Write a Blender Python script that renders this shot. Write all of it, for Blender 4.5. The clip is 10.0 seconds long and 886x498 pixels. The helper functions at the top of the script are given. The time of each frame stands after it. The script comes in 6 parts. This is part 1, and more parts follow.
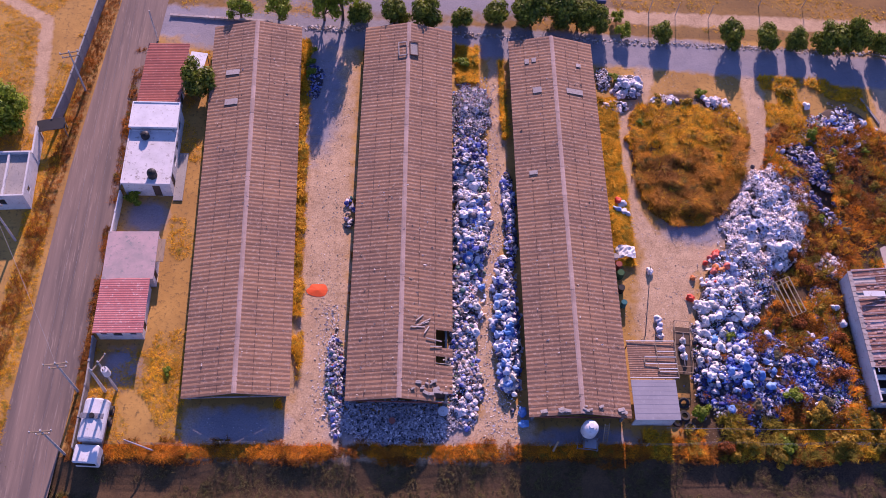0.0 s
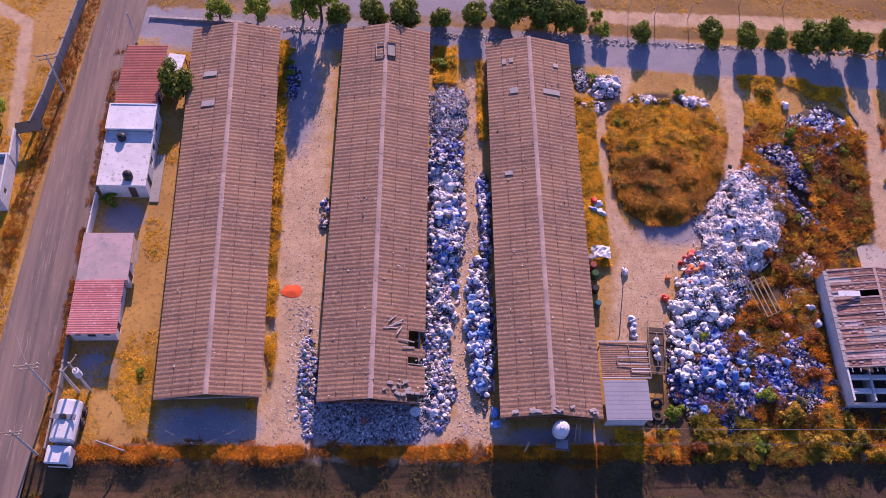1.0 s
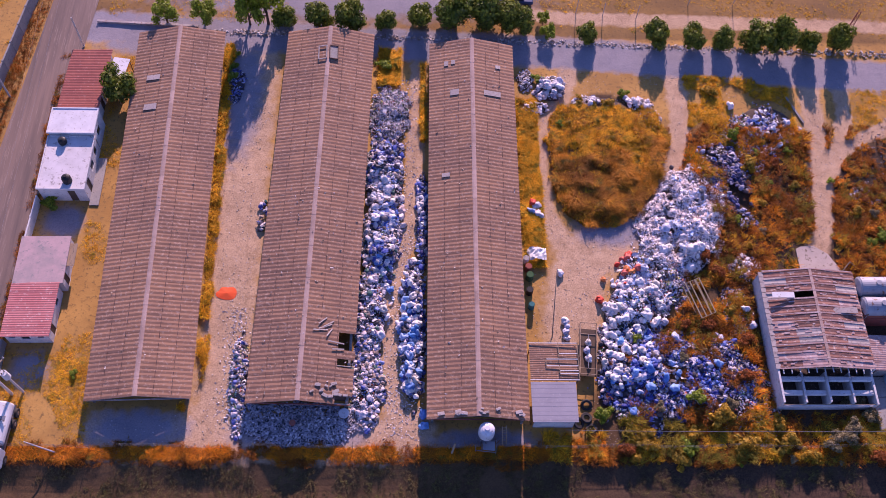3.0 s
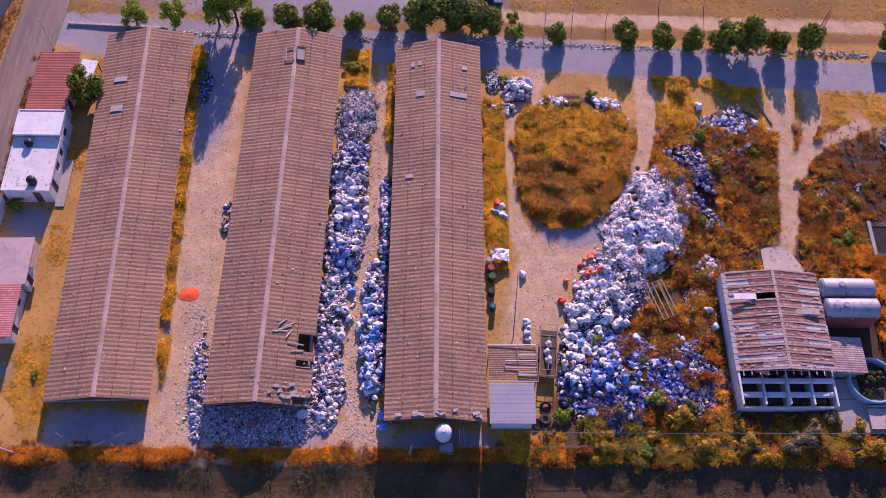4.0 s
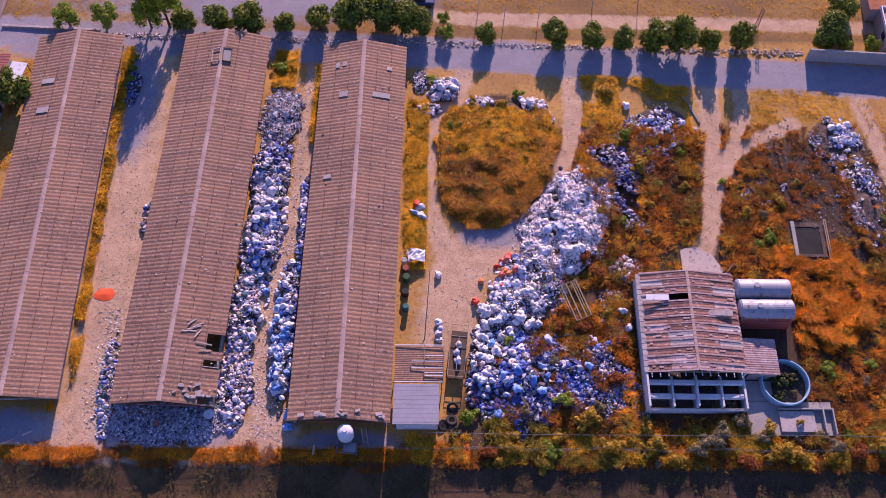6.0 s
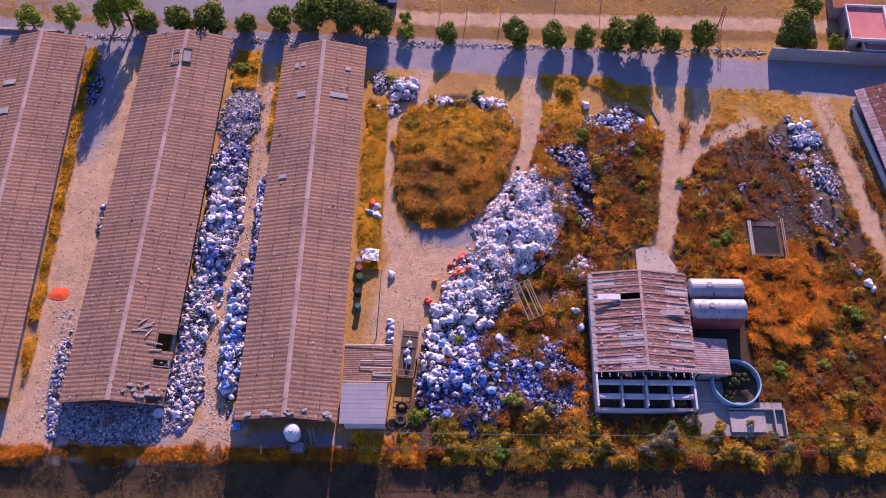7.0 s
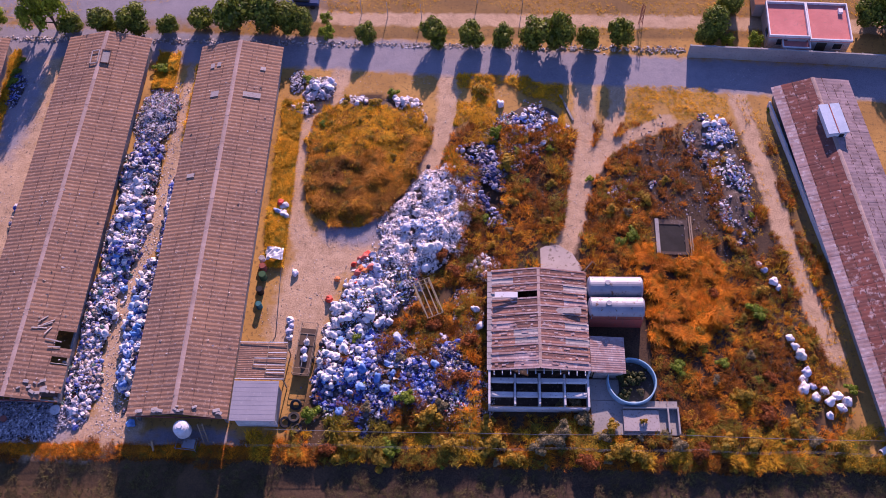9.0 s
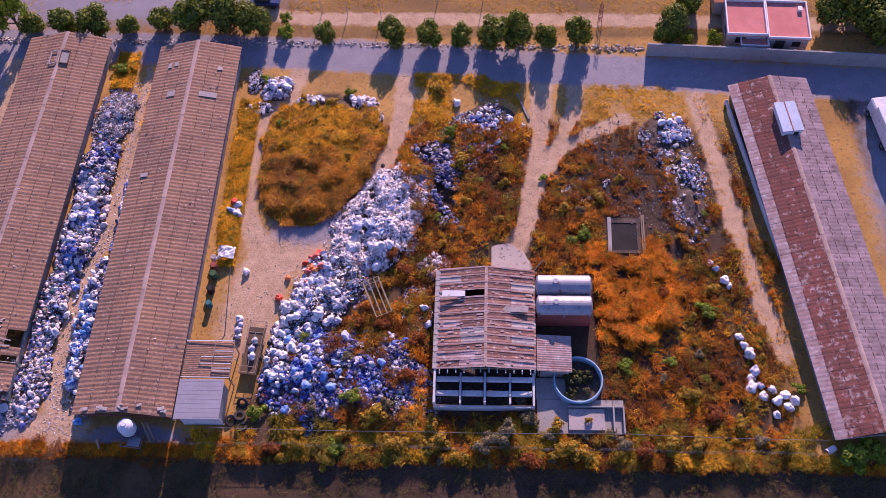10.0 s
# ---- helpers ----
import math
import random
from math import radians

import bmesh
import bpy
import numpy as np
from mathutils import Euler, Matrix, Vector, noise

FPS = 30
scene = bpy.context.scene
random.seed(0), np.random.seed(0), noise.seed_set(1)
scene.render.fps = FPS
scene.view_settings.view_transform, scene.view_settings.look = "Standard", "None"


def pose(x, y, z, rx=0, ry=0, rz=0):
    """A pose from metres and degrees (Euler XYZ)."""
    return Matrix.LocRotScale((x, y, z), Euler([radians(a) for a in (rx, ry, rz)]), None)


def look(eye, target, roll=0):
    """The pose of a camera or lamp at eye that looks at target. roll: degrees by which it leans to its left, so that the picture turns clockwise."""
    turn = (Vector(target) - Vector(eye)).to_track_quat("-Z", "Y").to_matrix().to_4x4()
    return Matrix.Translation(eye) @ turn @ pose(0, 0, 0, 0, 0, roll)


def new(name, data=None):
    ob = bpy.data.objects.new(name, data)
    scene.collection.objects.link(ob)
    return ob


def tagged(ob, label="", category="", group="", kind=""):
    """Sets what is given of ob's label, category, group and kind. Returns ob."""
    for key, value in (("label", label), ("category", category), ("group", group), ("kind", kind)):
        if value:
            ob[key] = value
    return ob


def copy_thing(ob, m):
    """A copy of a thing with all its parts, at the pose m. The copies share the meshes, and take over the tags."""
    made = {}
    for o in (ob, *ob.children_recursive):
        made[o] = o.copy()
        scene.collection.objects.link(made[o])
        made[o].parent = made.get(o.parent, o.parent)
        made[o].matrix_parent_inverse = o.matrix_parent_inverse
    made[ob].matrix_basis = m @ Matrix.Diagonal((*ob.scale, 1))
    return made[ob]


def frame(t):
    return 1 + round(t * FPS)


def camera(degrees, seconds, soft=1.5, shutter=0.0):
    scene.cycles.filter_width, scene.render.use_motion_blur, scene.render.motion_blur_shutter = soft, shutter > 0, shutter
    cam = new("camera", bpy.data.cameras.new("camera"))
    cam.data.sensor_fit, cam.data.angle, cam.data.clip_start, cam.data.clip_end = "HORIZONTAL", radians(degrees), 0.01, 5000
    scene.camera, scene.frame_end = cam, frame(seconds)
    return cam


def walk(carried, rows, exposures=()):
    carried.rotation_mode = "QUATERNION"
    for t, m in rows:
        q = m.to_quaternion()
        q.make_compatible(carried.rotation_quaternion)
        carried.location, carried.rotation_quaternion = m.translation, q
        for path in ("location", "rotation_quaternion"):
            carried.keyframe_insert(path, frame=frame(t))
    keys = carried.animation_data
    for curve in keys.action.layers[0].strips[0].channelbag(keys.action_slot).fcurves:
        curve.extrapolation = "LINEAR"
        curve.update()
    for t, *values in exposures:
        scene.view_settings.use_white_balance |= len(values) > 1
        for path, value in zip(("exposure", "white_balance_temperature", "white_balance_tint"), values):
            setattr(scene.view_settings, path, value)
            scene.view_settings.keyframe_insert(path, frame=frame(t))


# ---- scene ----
cam = camera(50.89, 10.0, soft=0.85)
EXPOSURE, KELVIN, TINT = 0.53, 5930, 55
PATH = [
    (0, -18.982, -26.059, 86.179, 28.984, -3.429, -1.024),
    (0.5, -17.347, -26.060, 86.383, 28.951, -3.198, -0.977),
    (1, -15.580, -26.015, 86.600, 28.901, -2.977, -0.923),
    (1.5, -13.675, -25.964, 86.850, 28.836, -2.744, -0.871),
    (2, -11.592, -25.950, 87.107, 28.766, -2.516, -0.771),
    (2.5, -9.352, -25.905, 87.353, 28.727, -2.260, -0.669),
    (4, -1.975, -25.705, 87.882, 28.629, -1.448, -0.261),
    (4.5, 0.704, -25.641, 87.964, 28.594, -1.170, -0.090),
    (5, 3.528, -25.610, 88.007, 28.581, -0.869, 0.104),
    (5.5, 6.466, -25.619, 88.007, 28.607, -0.533, 0.279),
    (7, 15.714, -25.734, 87.788, 28.748, 0.491, 0.791),
    (7.5, 18.873, -25.795, 87.677, 28.826, 0.836, 0.956),
    (8, 22.096, -25.921, 87.520, 28.904, 1.171, 1.124),
    (8.5, 25.342, -26.042, 87.359, 29.007, 1.502, 1.309),
    (9, 28.587, -26.163, 87.147, 29.115, 1.843, 1.484),
    (9.5, 31.826, -26.239, 86.852, 29.214, 2.180, 1.657),
    (10, 35.070, -26.313, 86.565, 29.316, 2.515, 1.812),
]
walk(cam, [(t, pose(*p)) for t, *p in PATH], [(0.0, EXPOSURE, KELVIN, TINT), (10.0, EXPOSURE, KELVIN, TINT)])

# ---- light ----
SUN_EL, SUN_AZ = 23.5, 7.0
world = bpy.data.worlds.new("world")
scene.world = world
world.use_nodes = True
sky = world.node_tree.nodes.new("ShaderNodeTexSky")
sky.sky_type, sky.sun_disc = "NISHITA", False
sky.ozone_density, sky.air_density, sky.dust_density = 6.0, 1.0, 0.3
sky.sun_elevation, sky.sun_rotation = radians(SUN_EL), radians(SUN_AZ)
background = world.node_tree.nodes["Background"]
background.inputs["Strength"].default_value = 0.122
world.node_tree.links.new(sky.outputs[0], background.inputs["Color"])
sun = new("sun", bpy.data.lights.new("sun", "SUN"))
sun.data.energy, sun.data.angle, sun.data.color = 5.0, radians(0.8), (1.0, 0.82, 0.60)
sun.matrix_world = look((0, 0, 60), (-math.sin(radians(SUN_AZ)), -math.cos(radians(SUN_AZ)), 60 - math.tan(radians(SUN_EL))))


# ---- materials ----
def mk(name, a, b, speck=None, scale=0.5, fine=6.0, rough=0.9, bump=0.3, rand=0.0, island=0.0, metal=0.0, amount=0.5, stretch=(1, 1, 1), spec=0.3, thin=0.0):
    """Two tones in large patches, a third in fine specks, relief, and a change of tone from piece to piece."""
    m = bpy.data.materials.new(name)
    m.use_nodes = True
    n, l = m.node_tree.nodes, m.node_tree.links
    bsdf = n["Principled BSDF"]
    geo = n.new("ShaderNodeNewGeometry")
    size = n.new("ShaderNodeVectorMath")
    size.operation = "MULTIPLY"
    size.inputs[1].default_value = stretch
    l.new(geo.outputs["Position"], size.inputs[0])

    def noise_at(s, detail):
        t = n.new("ShaderNodeTexNoise")
        t.inputs["Scale"].default_value, t.inputs["Detail"].default_value, t.inputs["Roughness"].default_value = s, detail, 0.65
        l.new(size.outputs[0], t.inputs["Vector"])
        return t.outputs["Fac"]

    def ramp(src, lo, hi):
        r = n.new("ShaderNodeMapRange")
        r.inputs["From Min"].default_value, r.inputs["From Max"].default_value = lo, hi
        l.new(src, r.inputs["Value"])
        return r.outputs["Result"]

    def mix(f, c1, c2):
        x = n.new("ShaderNodeMix")
        x.data_type = "RGBA"
        l.new(f, x.inputs[0])
        for c, s in ((c1, x.inputs[6]), (c2, x.inputs[7])):
            if isinstance(c, tuple):
                s.default_value = (*c, 1)
            else:
                l.new(c, s)
        return x.outputs[2]

    col = mix(ramp(noise_at(scale, 4), 0.38, 0.62), a, b)
    small = noise_at(fine, 5)
    if speck:
        col = mix(ramp(small, 0.62 - 0.14 * amount, 0.66), col, speck)
    if rand or island:
        hsv = n.new("ShaderNodeHueSaturation")
        r = n.new("ShaderNodeMapRange")
        k = rand or island
        r.inputs["To Min"].default_value, r.inputs["To Max"].default_value = 1 - k, 1 + k
        l.new(n.new("ShaderNodeObjectInfo").outputs["Random"] if rand else geo.outputs["Random Per Island"], r.inputs["Value"])
        l.new(r.outputs["Result"], hsv.inputs["Value"])
        l.new(col, hsv.inputs["Color"])
        col = hsv.outputs["Color"]
    l.new(col, bsdf.inputs["Base Color"])
    bsdf.inputs["Roughness"].default_value, bsdf.inputs["Metallic"].default_value = rough, metal
    bsdf.inputs["Specular IOR Level"].default_value = spec
    if bump:
        bp = n.new("ShaderNodeBump")
        bp.inputs["Strength"].default_value, bp.inputs["Distance"].default_value = bump, 0.05
        l.new(small, bp.inputs["Height"])
        l.new(bp.outputs["Normal"], bsdf.inputs["Normal"])
    if thin:
        back = n.new("ShaderNodeBsdfTranslucent")
        l.new(col, back.inputs["Color"])
        both = n.new("ShaderNodeMixShader")
        both.inputs[0].default_value = thin
        l.new(bsdf.outputs[0], both.inputs[1])
        l.new(back.outputs[0], both.inputs[2])
        l.new(both.outputs[0], n["Material Output"].inputs["Surface"])
    return m


M_ROOF = mk("fibre_cement_roof", (0.30, 0.165, 0.10), (0.22, 0.125, 0.085), (0.38, 0.255, 0.19), scale=0.2, fine=3.5, rand=0.05, bump=0.25, amount=0.6)
M_RIDGE = mk("ridge_caps", (0.44, 0.31, 0.26), (0.34, 0.235, 0.195), (0.44, 0.34, 0.29), fine=4, rand=0.1)
M_WALLW = mk("white_wash", (0.62, 0.60, 0.58), (0.52, 0.50, 0.50), (0.38, 0.33, 0.29), scale=0.7, fine=4, bump=0.2, amount=0.3)
M_BLOCK = mk("grey_block", (0.30, 0.28, 0.26), (0.24, 0.22, 0.21), (0.18, 0.16, 0.15), fine=5, bump=0.4, amount=0.5)
M_PALEWOOD = mk("pale_fascia", (0.46, 0.40, 0.38), (0.36, 0.30, 0.28), (0.24, 0.12, 0.09), fine=3)
# on the gables this dark tone holds the shade under the roof ends
M_DARKWALL = mk("dark_brick", (0.13, 0.07, 0.055), (0.09, 0.055, 0.045), (0.18, 0.10, 0.08), fine=4, bump=0.4)
# near-black for flat plates: the shade inside hollows is put into the colour
M_DARK = mk("dark_opening", (0.02, 0.018, 0.016), (0.03, 0.026, 0.024), fine=3)
M_CONC = mk("concrete", (0.36, 0.33, 0.30), (0.30, 0.28, 0.26), (0.20, 0.18, 0.17), scale=0.6, fine=5, amount=0.4)
M_ROAD = mk("worn_road", (0.26, 0.18, 0.14), (0.155, 0.115, 0.098), (0.30, 0.22, 0.175), scale=0.75, fine=7, amount=0.35, stretch=(1, 0.05, 1))
M_RED = mk("red_paint_roof", (0.36, 0.115, 0.085), (0.30, 0.095, 0.075), (0.40, 0.17, 0.14), fine=3, amount=0.3, bump=0.1)
M_PINK = mk("faded_red_roof", (0.52, 0.20, 0.185), (0.46, 0.155, 0.145), (0.58, 0.32, 0.30), fine=3, amount=0.4, bump=0.1)


# ---- building helpers ----
def part(name, bm, material, parent=None, label="", m=None):
    me = bpy.data.meshes.new(name)
    bm.to_mesh(me)
    bm.free()
    me.materials.append(material)
    ob = new(name, me)
    ob.parent = parent
    if m is not None:
        ob.matrix_basis = m
    if label:
        ob["label"] = label
    return ob


def thing(name, label, category, m=None, group="", kind=""):
    ob = new(name)
    ob.empty_display_size = 0.3
    if m is not None:
        ob.matrix_basis = m
    return tagged(ob, label, category, group, kind)


def box(x0, x1, y0, y1, z0, z1, bm=None, bevel=0.0):
    bm = bm or bmesh.new()
    v = [bm.verts.new((x, y, z)) for z in (z0, z1) for y in (y0, y1) for x in (x0, x1)]
    fs = [bm.faces.new([v[i] for i in f]) for f in ((0, 2, 3, 1), (4, 5, 7, 6), (0, 1, 5, 4), (1, 3, 7, 5), (3, 2, 6, 7), (2, 0, 4, 6))]
    if bevel:
        bmesh.ops.bevel(bm, geom=list({e for f in fs for e in f.edges}), offset=bevel, segments=1, affect="EDGES")
    return bm


def rod(a, b, r0, r1=None, sides=8, bm=None, cap=True):
    """A tapered round bar from a to b."""
    bm = bm or bmesh.new()
    a, b = Vector(a), Vector(b)
    turn = (b - a).to_track_quat("Z", "Y")
    rings = []
    for p, r in ((a, r0), (b, r0 if r1 is None else r1)):
        rings.append([bm.verts.new(p + turn @ Vector((r * math.cos(2 * math.pi * i / sides), r * math.sin(2 * math.pi * i / sides), 0))) for i in range(sides)])
    for i in range(sides):
        bm.faces.new((rings[0][i], rings[0][(i + 1) % sides], rings[1][(i + 1) % sides], rings[1][i]))
    if cap:
        bm.faces.new(rings[0][::-1])
        bm.faces.new(rings[1])
    return bm


# ---- ground ----
def seg(p, a, b):
    """Distance from p to the line a-b."""
    ax, ay = a
    bx, by = b
    dx, dy = bx - ax, by - ay
    t = max(0, min(1, ((p[0] - ax) * dx + (p[1] - ay) * dy) / (dx * dx + dy * dy)))
    return math.hypot(p[0] - ax - t * dx, p[1] - ay - t * dy)


def line(p, pts):
    return min(seg(p, pts[i], pts[i + 1]) for i in range(len(pts) - 1))




def on_island(x, y):
    """Below 1 inside the egg-shaped island of the turning loop."""
    half = np.interp(y, (24.4, 25.2, 27.0, 30.4, 34.0, 37.0, 40.0, 42.0, 43.6), (0.01, 2.0, 4.2, 5.9, 6.7, 6.9, 6.2, 4.6, 0.01))
    return abs(x - 13.8 - 0.16 * min(10.5, max(0.0, y - 25.2))) / half


TRACKS = [  # bare earth tracks: half width, points
    (2.6, [(-25.4, 2), (-25.4, 28), (-25.6, 48), (-25.6, 53)]),
    (2.2, [(-36, 1.5), (-10, 1.0), (-6.5, 2)]),
    (0.9, [(-8.0, 2), (-8.9, 9), (-8.9, 18), (-7.2, 24), (-6.6, 31), (-6.2, 47)]),
    (1.1, [(12.0, 47.3), (10.6, 42.2), (8.1, 38.1), (7.2, 32.6), (7.8, 26.7), (9.4, 23.2)]),
    (3.0, [(15.2, 22.6), (11.6, 21.0), (10.6, 17.6), (9.8, 12.5)]),
    (1.2, [(24.5, 47.0), (24.7, 40.7), (23.6, 35.1), (20.9, 29.8), (18.1, 25.4), (13.6, 21.8)]),
    (1.25, [(40.8, 46.5), (40.3, 37.1), (39.6, 31.7), (38.5, 25.1), (37.3, 22.5)]),
    (0.9, [(44.8, 46), (44.2, 40), (41.6, 34.5)]),
    (0.9, [(39.4, 30.0), (42.0, 34.5), (45.6, 37.4), (50.0, 39.4)]),
    (1.0, [(58.3, 43), (59.0, 38), (59.9, 32), (60.8, 25.2), (62.2, 17.2), (63.8, 10.5)]),
    (2.2, [(-46, 52.6), (-29, 51.6), (5, 49.7), (13, 49.4), (35, 47.6), (52, 46.2), (90, 43.6)]),
    (0.8, [(-66, 56), (-59.5, 52), (-58.5, 42), (-57.8, 36)]),
    (1.0, [(-10, 58.5), (12, 55.0), (50, 54.5), (90, 53)]),
]


def bare(x, y):
    d = min(line((x, y), pts) / w for w, pts in TRACKS)
    return max(0.0, min(1.0, 1.6 - d))


def bank(x, y):
    """The lot ends in a bank that drops to the lower land along the front."""
    edge = -0.5 + 0.35 * noise.noise(Vector((x * 0.22, 3.1, 0))) + 0.9 * max(0.0, min(1.0, (x - 6) / 8))
    t = max(0.0, min(1.0, (edge - y) / 3.6))
    return -0.6 * t * t * (3 - 2 * t) + 0.10 * noise.noise(Vector((x * 0.15, y * 0.15, 0)))


def weedy_or_shaded(x, y):
    """Where dark soil shows between dense weeds, plus a strip of painted shade in the east."""
    w = max(0.0, min(0.9 + 0.1 * max(0.0, min(1.0, (x + 2) / 20)), 0.2 - y * 1.2))
    if y > -1:
        w = max(w, max(0.0, min(1.0, (x - 20.5 + 0.25 * (y - 20)) / 4)) * max(0.0, min(1.0, (66 - x) / 5)) * max(0.0, min(1.0, (40 - y) / 4)))
        w = max(w, 0.9 * max(0.0, min(1.0, (x - 9.5) / 2)) * max(0.0, min(1.0, (6 + 0.9 * (x - 10) - y) / 2)) * max(0.0, min(1.0, (30 - x) / 3)))
        w = max(w, max(0.0, min(1.0, 2.2 * (1.1 - on_island(x, y)))))
    if y > 51.5 and x > -46:
        w = max(w, 0.46 + 0.3 * noise.noise(Vector((x * 0.12, y * 0.3, 2))))
    # shade east of the far shed, painted as dark ground
    if x > 73:
        w = max(w, 0.95 * max(0.0, min(1.0, (x - 74.6 + 0.11 * (y - 40)) / 1.0)) * (46 > y))
    return min(1.0, w)


# Blue-grey ellipses, mostly painted where sheds, houses, trees and the island cast shade
ASH_SHADE = [(-26.8, 42.5, 2.9, 11.0), (14.8, 24.6, 4.6, 2.4), (-17.6, 1.6, 7.5, 2.2), (-33, 2.2, 5.6, 2.2), (0.5, 1.0, 6.0, 1.4), (-44.2, 25.0, 2.6, 2.4), (-44.5, 8.0, 2.2, 2.6), (-36, 50, 10, 2.4), (-16, 58.0, 27, 4.6), (80.0, 30.0, 5.2, 20.0)]
LANE = TRACKS[10][1]


def ash_shade(x, y):
    """Grey trodden ash and gravel, with the blue-grey of cast shade painted in."""
    return max(0.0, min(1.0, 3.0 - line((x, y), LANE)), min(1.0, max(1.6 - 1.3 * math.hypot((x - a) / c, (y - b) / d) for a, b, c, d in ASH_SHADE)))


ground_me = bpy.data.meshes.new("ground")
xs = [-2500, -700, -200, -110] + [-80 + 0.6 * i for i in range(300)] + [115, 200, 700, 2500]
ys = [-2500, -600, -150, -40, -20] + [-14 + 0.6 * i for i in range(134)] + [75, 110, 250, 800, 2500]
gv = [(x, y, bank(x, y) if -85 < x < 110 and y < 70 else (-0.6 if y < -2 else 0.0)) for y in ys for x in xs]
gf = [(j * len(xs) + i, j * len(xs) + i + 1, (j + 1) * len(xs) + i + 1, (j + 1) * len(xs) + i) for j in range(len(ys) - 1) for i in range(len(xs) - 1)]
ground_me.from_pydata(gv, [], gf)
att = ground_me.attributes.new("bare", "FLOAT", "POINT")
att.data.foreach_set("value", [bare(x, y) for x, y, z in gv])
att = ground_me.attributes.new("ash_shade", "FLOAT", "POINT")
att.data.foreach_set("value", [ash_shade(x, y) for x, y, z in gv])
att = ground_me.attributes.new("weedy_or_shaded", "FLOAT", "POINT")
att.data.foreach_set("value", [weedy_or_shaded(x, y) for x, y, z in gv])


def ground_material():
    m = mk("ground", (0.50, 0.275, 0.07), (0.36, 0.19, 0.05), (0.22, 0.13, 0.045), scale=0.16, fine=2.4, amount=0.6, bump=0.6)
    n, l = m.node_tree.nodes, m.node_tree.links
    bsdf = n["Principled BSDF"]
    grass = bsdf.inputs["Base Color"].links[0].from_socket
    geo = n.new("ShaderNodeNewGeometry")
    t = n.new("ShaderNodeTexNoise")
    t.inputs["Scale"].default_value, t.inputs["Detail"].default_value = 0.9, 6
    l.new(geo.outputs["Position"], t.inputs["Vector"])
    t2 = n.new("ShaderNodeTexNoise")
    t2.inputs["Scale"].default_value, t2.inputs["Detail"].default_value = 7.0, 4
    l.new(geo.outputs["Position"], t2.inputs["Vector"])
    a = n.new("ShaderNodeAttribute")
    a.attribute_name = "bare"
    s = n.new("ShaderNodeMath")
    s.operation = "ADD"
    l.new(a.outputs["Fac"], s.inputs[0])
    l.new(t.outputs["Fac"], s.inputs[1])
    r = n.new("ShaderNodeMapRange")
    r.inputs["From Min"].default_value, r.inputs["From Max"].default_value = 0.85, 1.25
    l.new(s.outputs[0], r.inputs["Value"])
    dirt = n.new("ShaderNodeMix")
    dirt.data_type = "RGBA"
    dirt.inputs[6].default_value, dirt.inputs[7].default_value = (0.58, 0.39, 0.24, 1), (0.34, 0.215, 0.12, 1)
    t3 = n.new("ShaderNodeTexNoise")
    t3.inputs["Scale"].default_value, t3.inputs["Detail"].default_value, t3.inputs["Roughness"].default_value = 0.55, 8, 0.75
    l.new(geo.outputs["Position"], t3.inputs["Vector"])
    both = n.new("ShaderNodeMath")
    both.operation = "ADD"
    l.new(t2.outputs["Fac"], both.inputs[0])
    l.new(t3.outputs["Fac"], both.inputs[1])
    spread = n.new("ShaderNodeMapRange")
    spread.inputs["From Min"].default_value, spread.inputs["From Max"].default_value = 0.82, 1.22
    l.new(both.outputs[0], spread.inputs["Value"])
    l.new(spread.outputs["Result"], dirt.inputs[0])
    w = n.new("ShaderNodeAttribute")
    w.attribute_name = "weedy_or_shaded"
    soil = n.new("ShaderNodeMix")
    soil.data_type = "RGBA"
    earth = n.new("ShaderNodeMix")
    earth.data_type = "RGBA"
    earth.inputs[6].default_value, earth.inputs[7].default_value = (0.090, 0.052, 0.028, 1), (0.034, 0.019, 0.012, 1)
    l.new(spread.outputs["Result"], earth.inputs[0])
    l.new(earth.outputs[2], soil.inputs[7])
    l.new(w.outputs["Fac"], soil.inputs[0])
    l.new(grass, soil.inputs[6])
    x = n.new("ShaderNodeMix")
    x.data_type = "RGBA"
    l.new(r.outputs["Result"], x.inputs[0])
    l.new(soil.outputs[2], x.inputs[6])
    l.new(dirt.outputs[2], x.inputs[7])
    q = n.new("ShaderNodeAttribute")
    q.attribute_name = "ash_shade"
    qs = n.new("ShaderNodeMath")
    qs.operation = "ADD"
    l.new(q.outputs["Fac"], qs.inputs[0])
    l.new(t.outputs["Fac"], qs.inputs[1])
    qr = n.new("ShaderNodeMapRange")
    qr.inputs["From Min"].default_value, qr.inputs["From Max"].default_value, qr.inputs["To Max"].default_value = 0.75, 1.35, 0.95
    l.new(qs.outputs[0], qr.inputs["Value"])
    # blue-grey tones hold the shade on the lane and shed fronts as well
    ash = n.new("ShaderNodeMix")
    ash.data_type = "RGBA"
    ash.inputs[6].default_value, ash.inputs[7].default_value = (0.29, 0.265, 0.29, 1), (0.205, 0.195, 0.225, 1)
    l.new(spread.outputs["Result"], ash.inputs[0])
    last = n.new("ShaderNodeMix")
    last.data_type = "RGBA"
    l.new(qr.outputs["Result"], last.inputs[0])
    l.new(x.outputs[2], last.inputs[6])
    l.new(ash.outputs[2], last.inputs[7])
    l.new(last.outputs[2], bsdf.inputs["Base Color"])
    return m


M_GROUND = ground_material()
ground_me.materials.append(M_GROUND)
ground = tagged(new("ground", ground_me), "dry earth with bare tracks and straw-coloured grass", "ground", kind="structure")


def strip(name, rows, z, material, label, category, step=2.0):
    """A paved band: rows of (y, x left, x right), laid on the ground."""
    bm = bmesh.new()
    prev = None
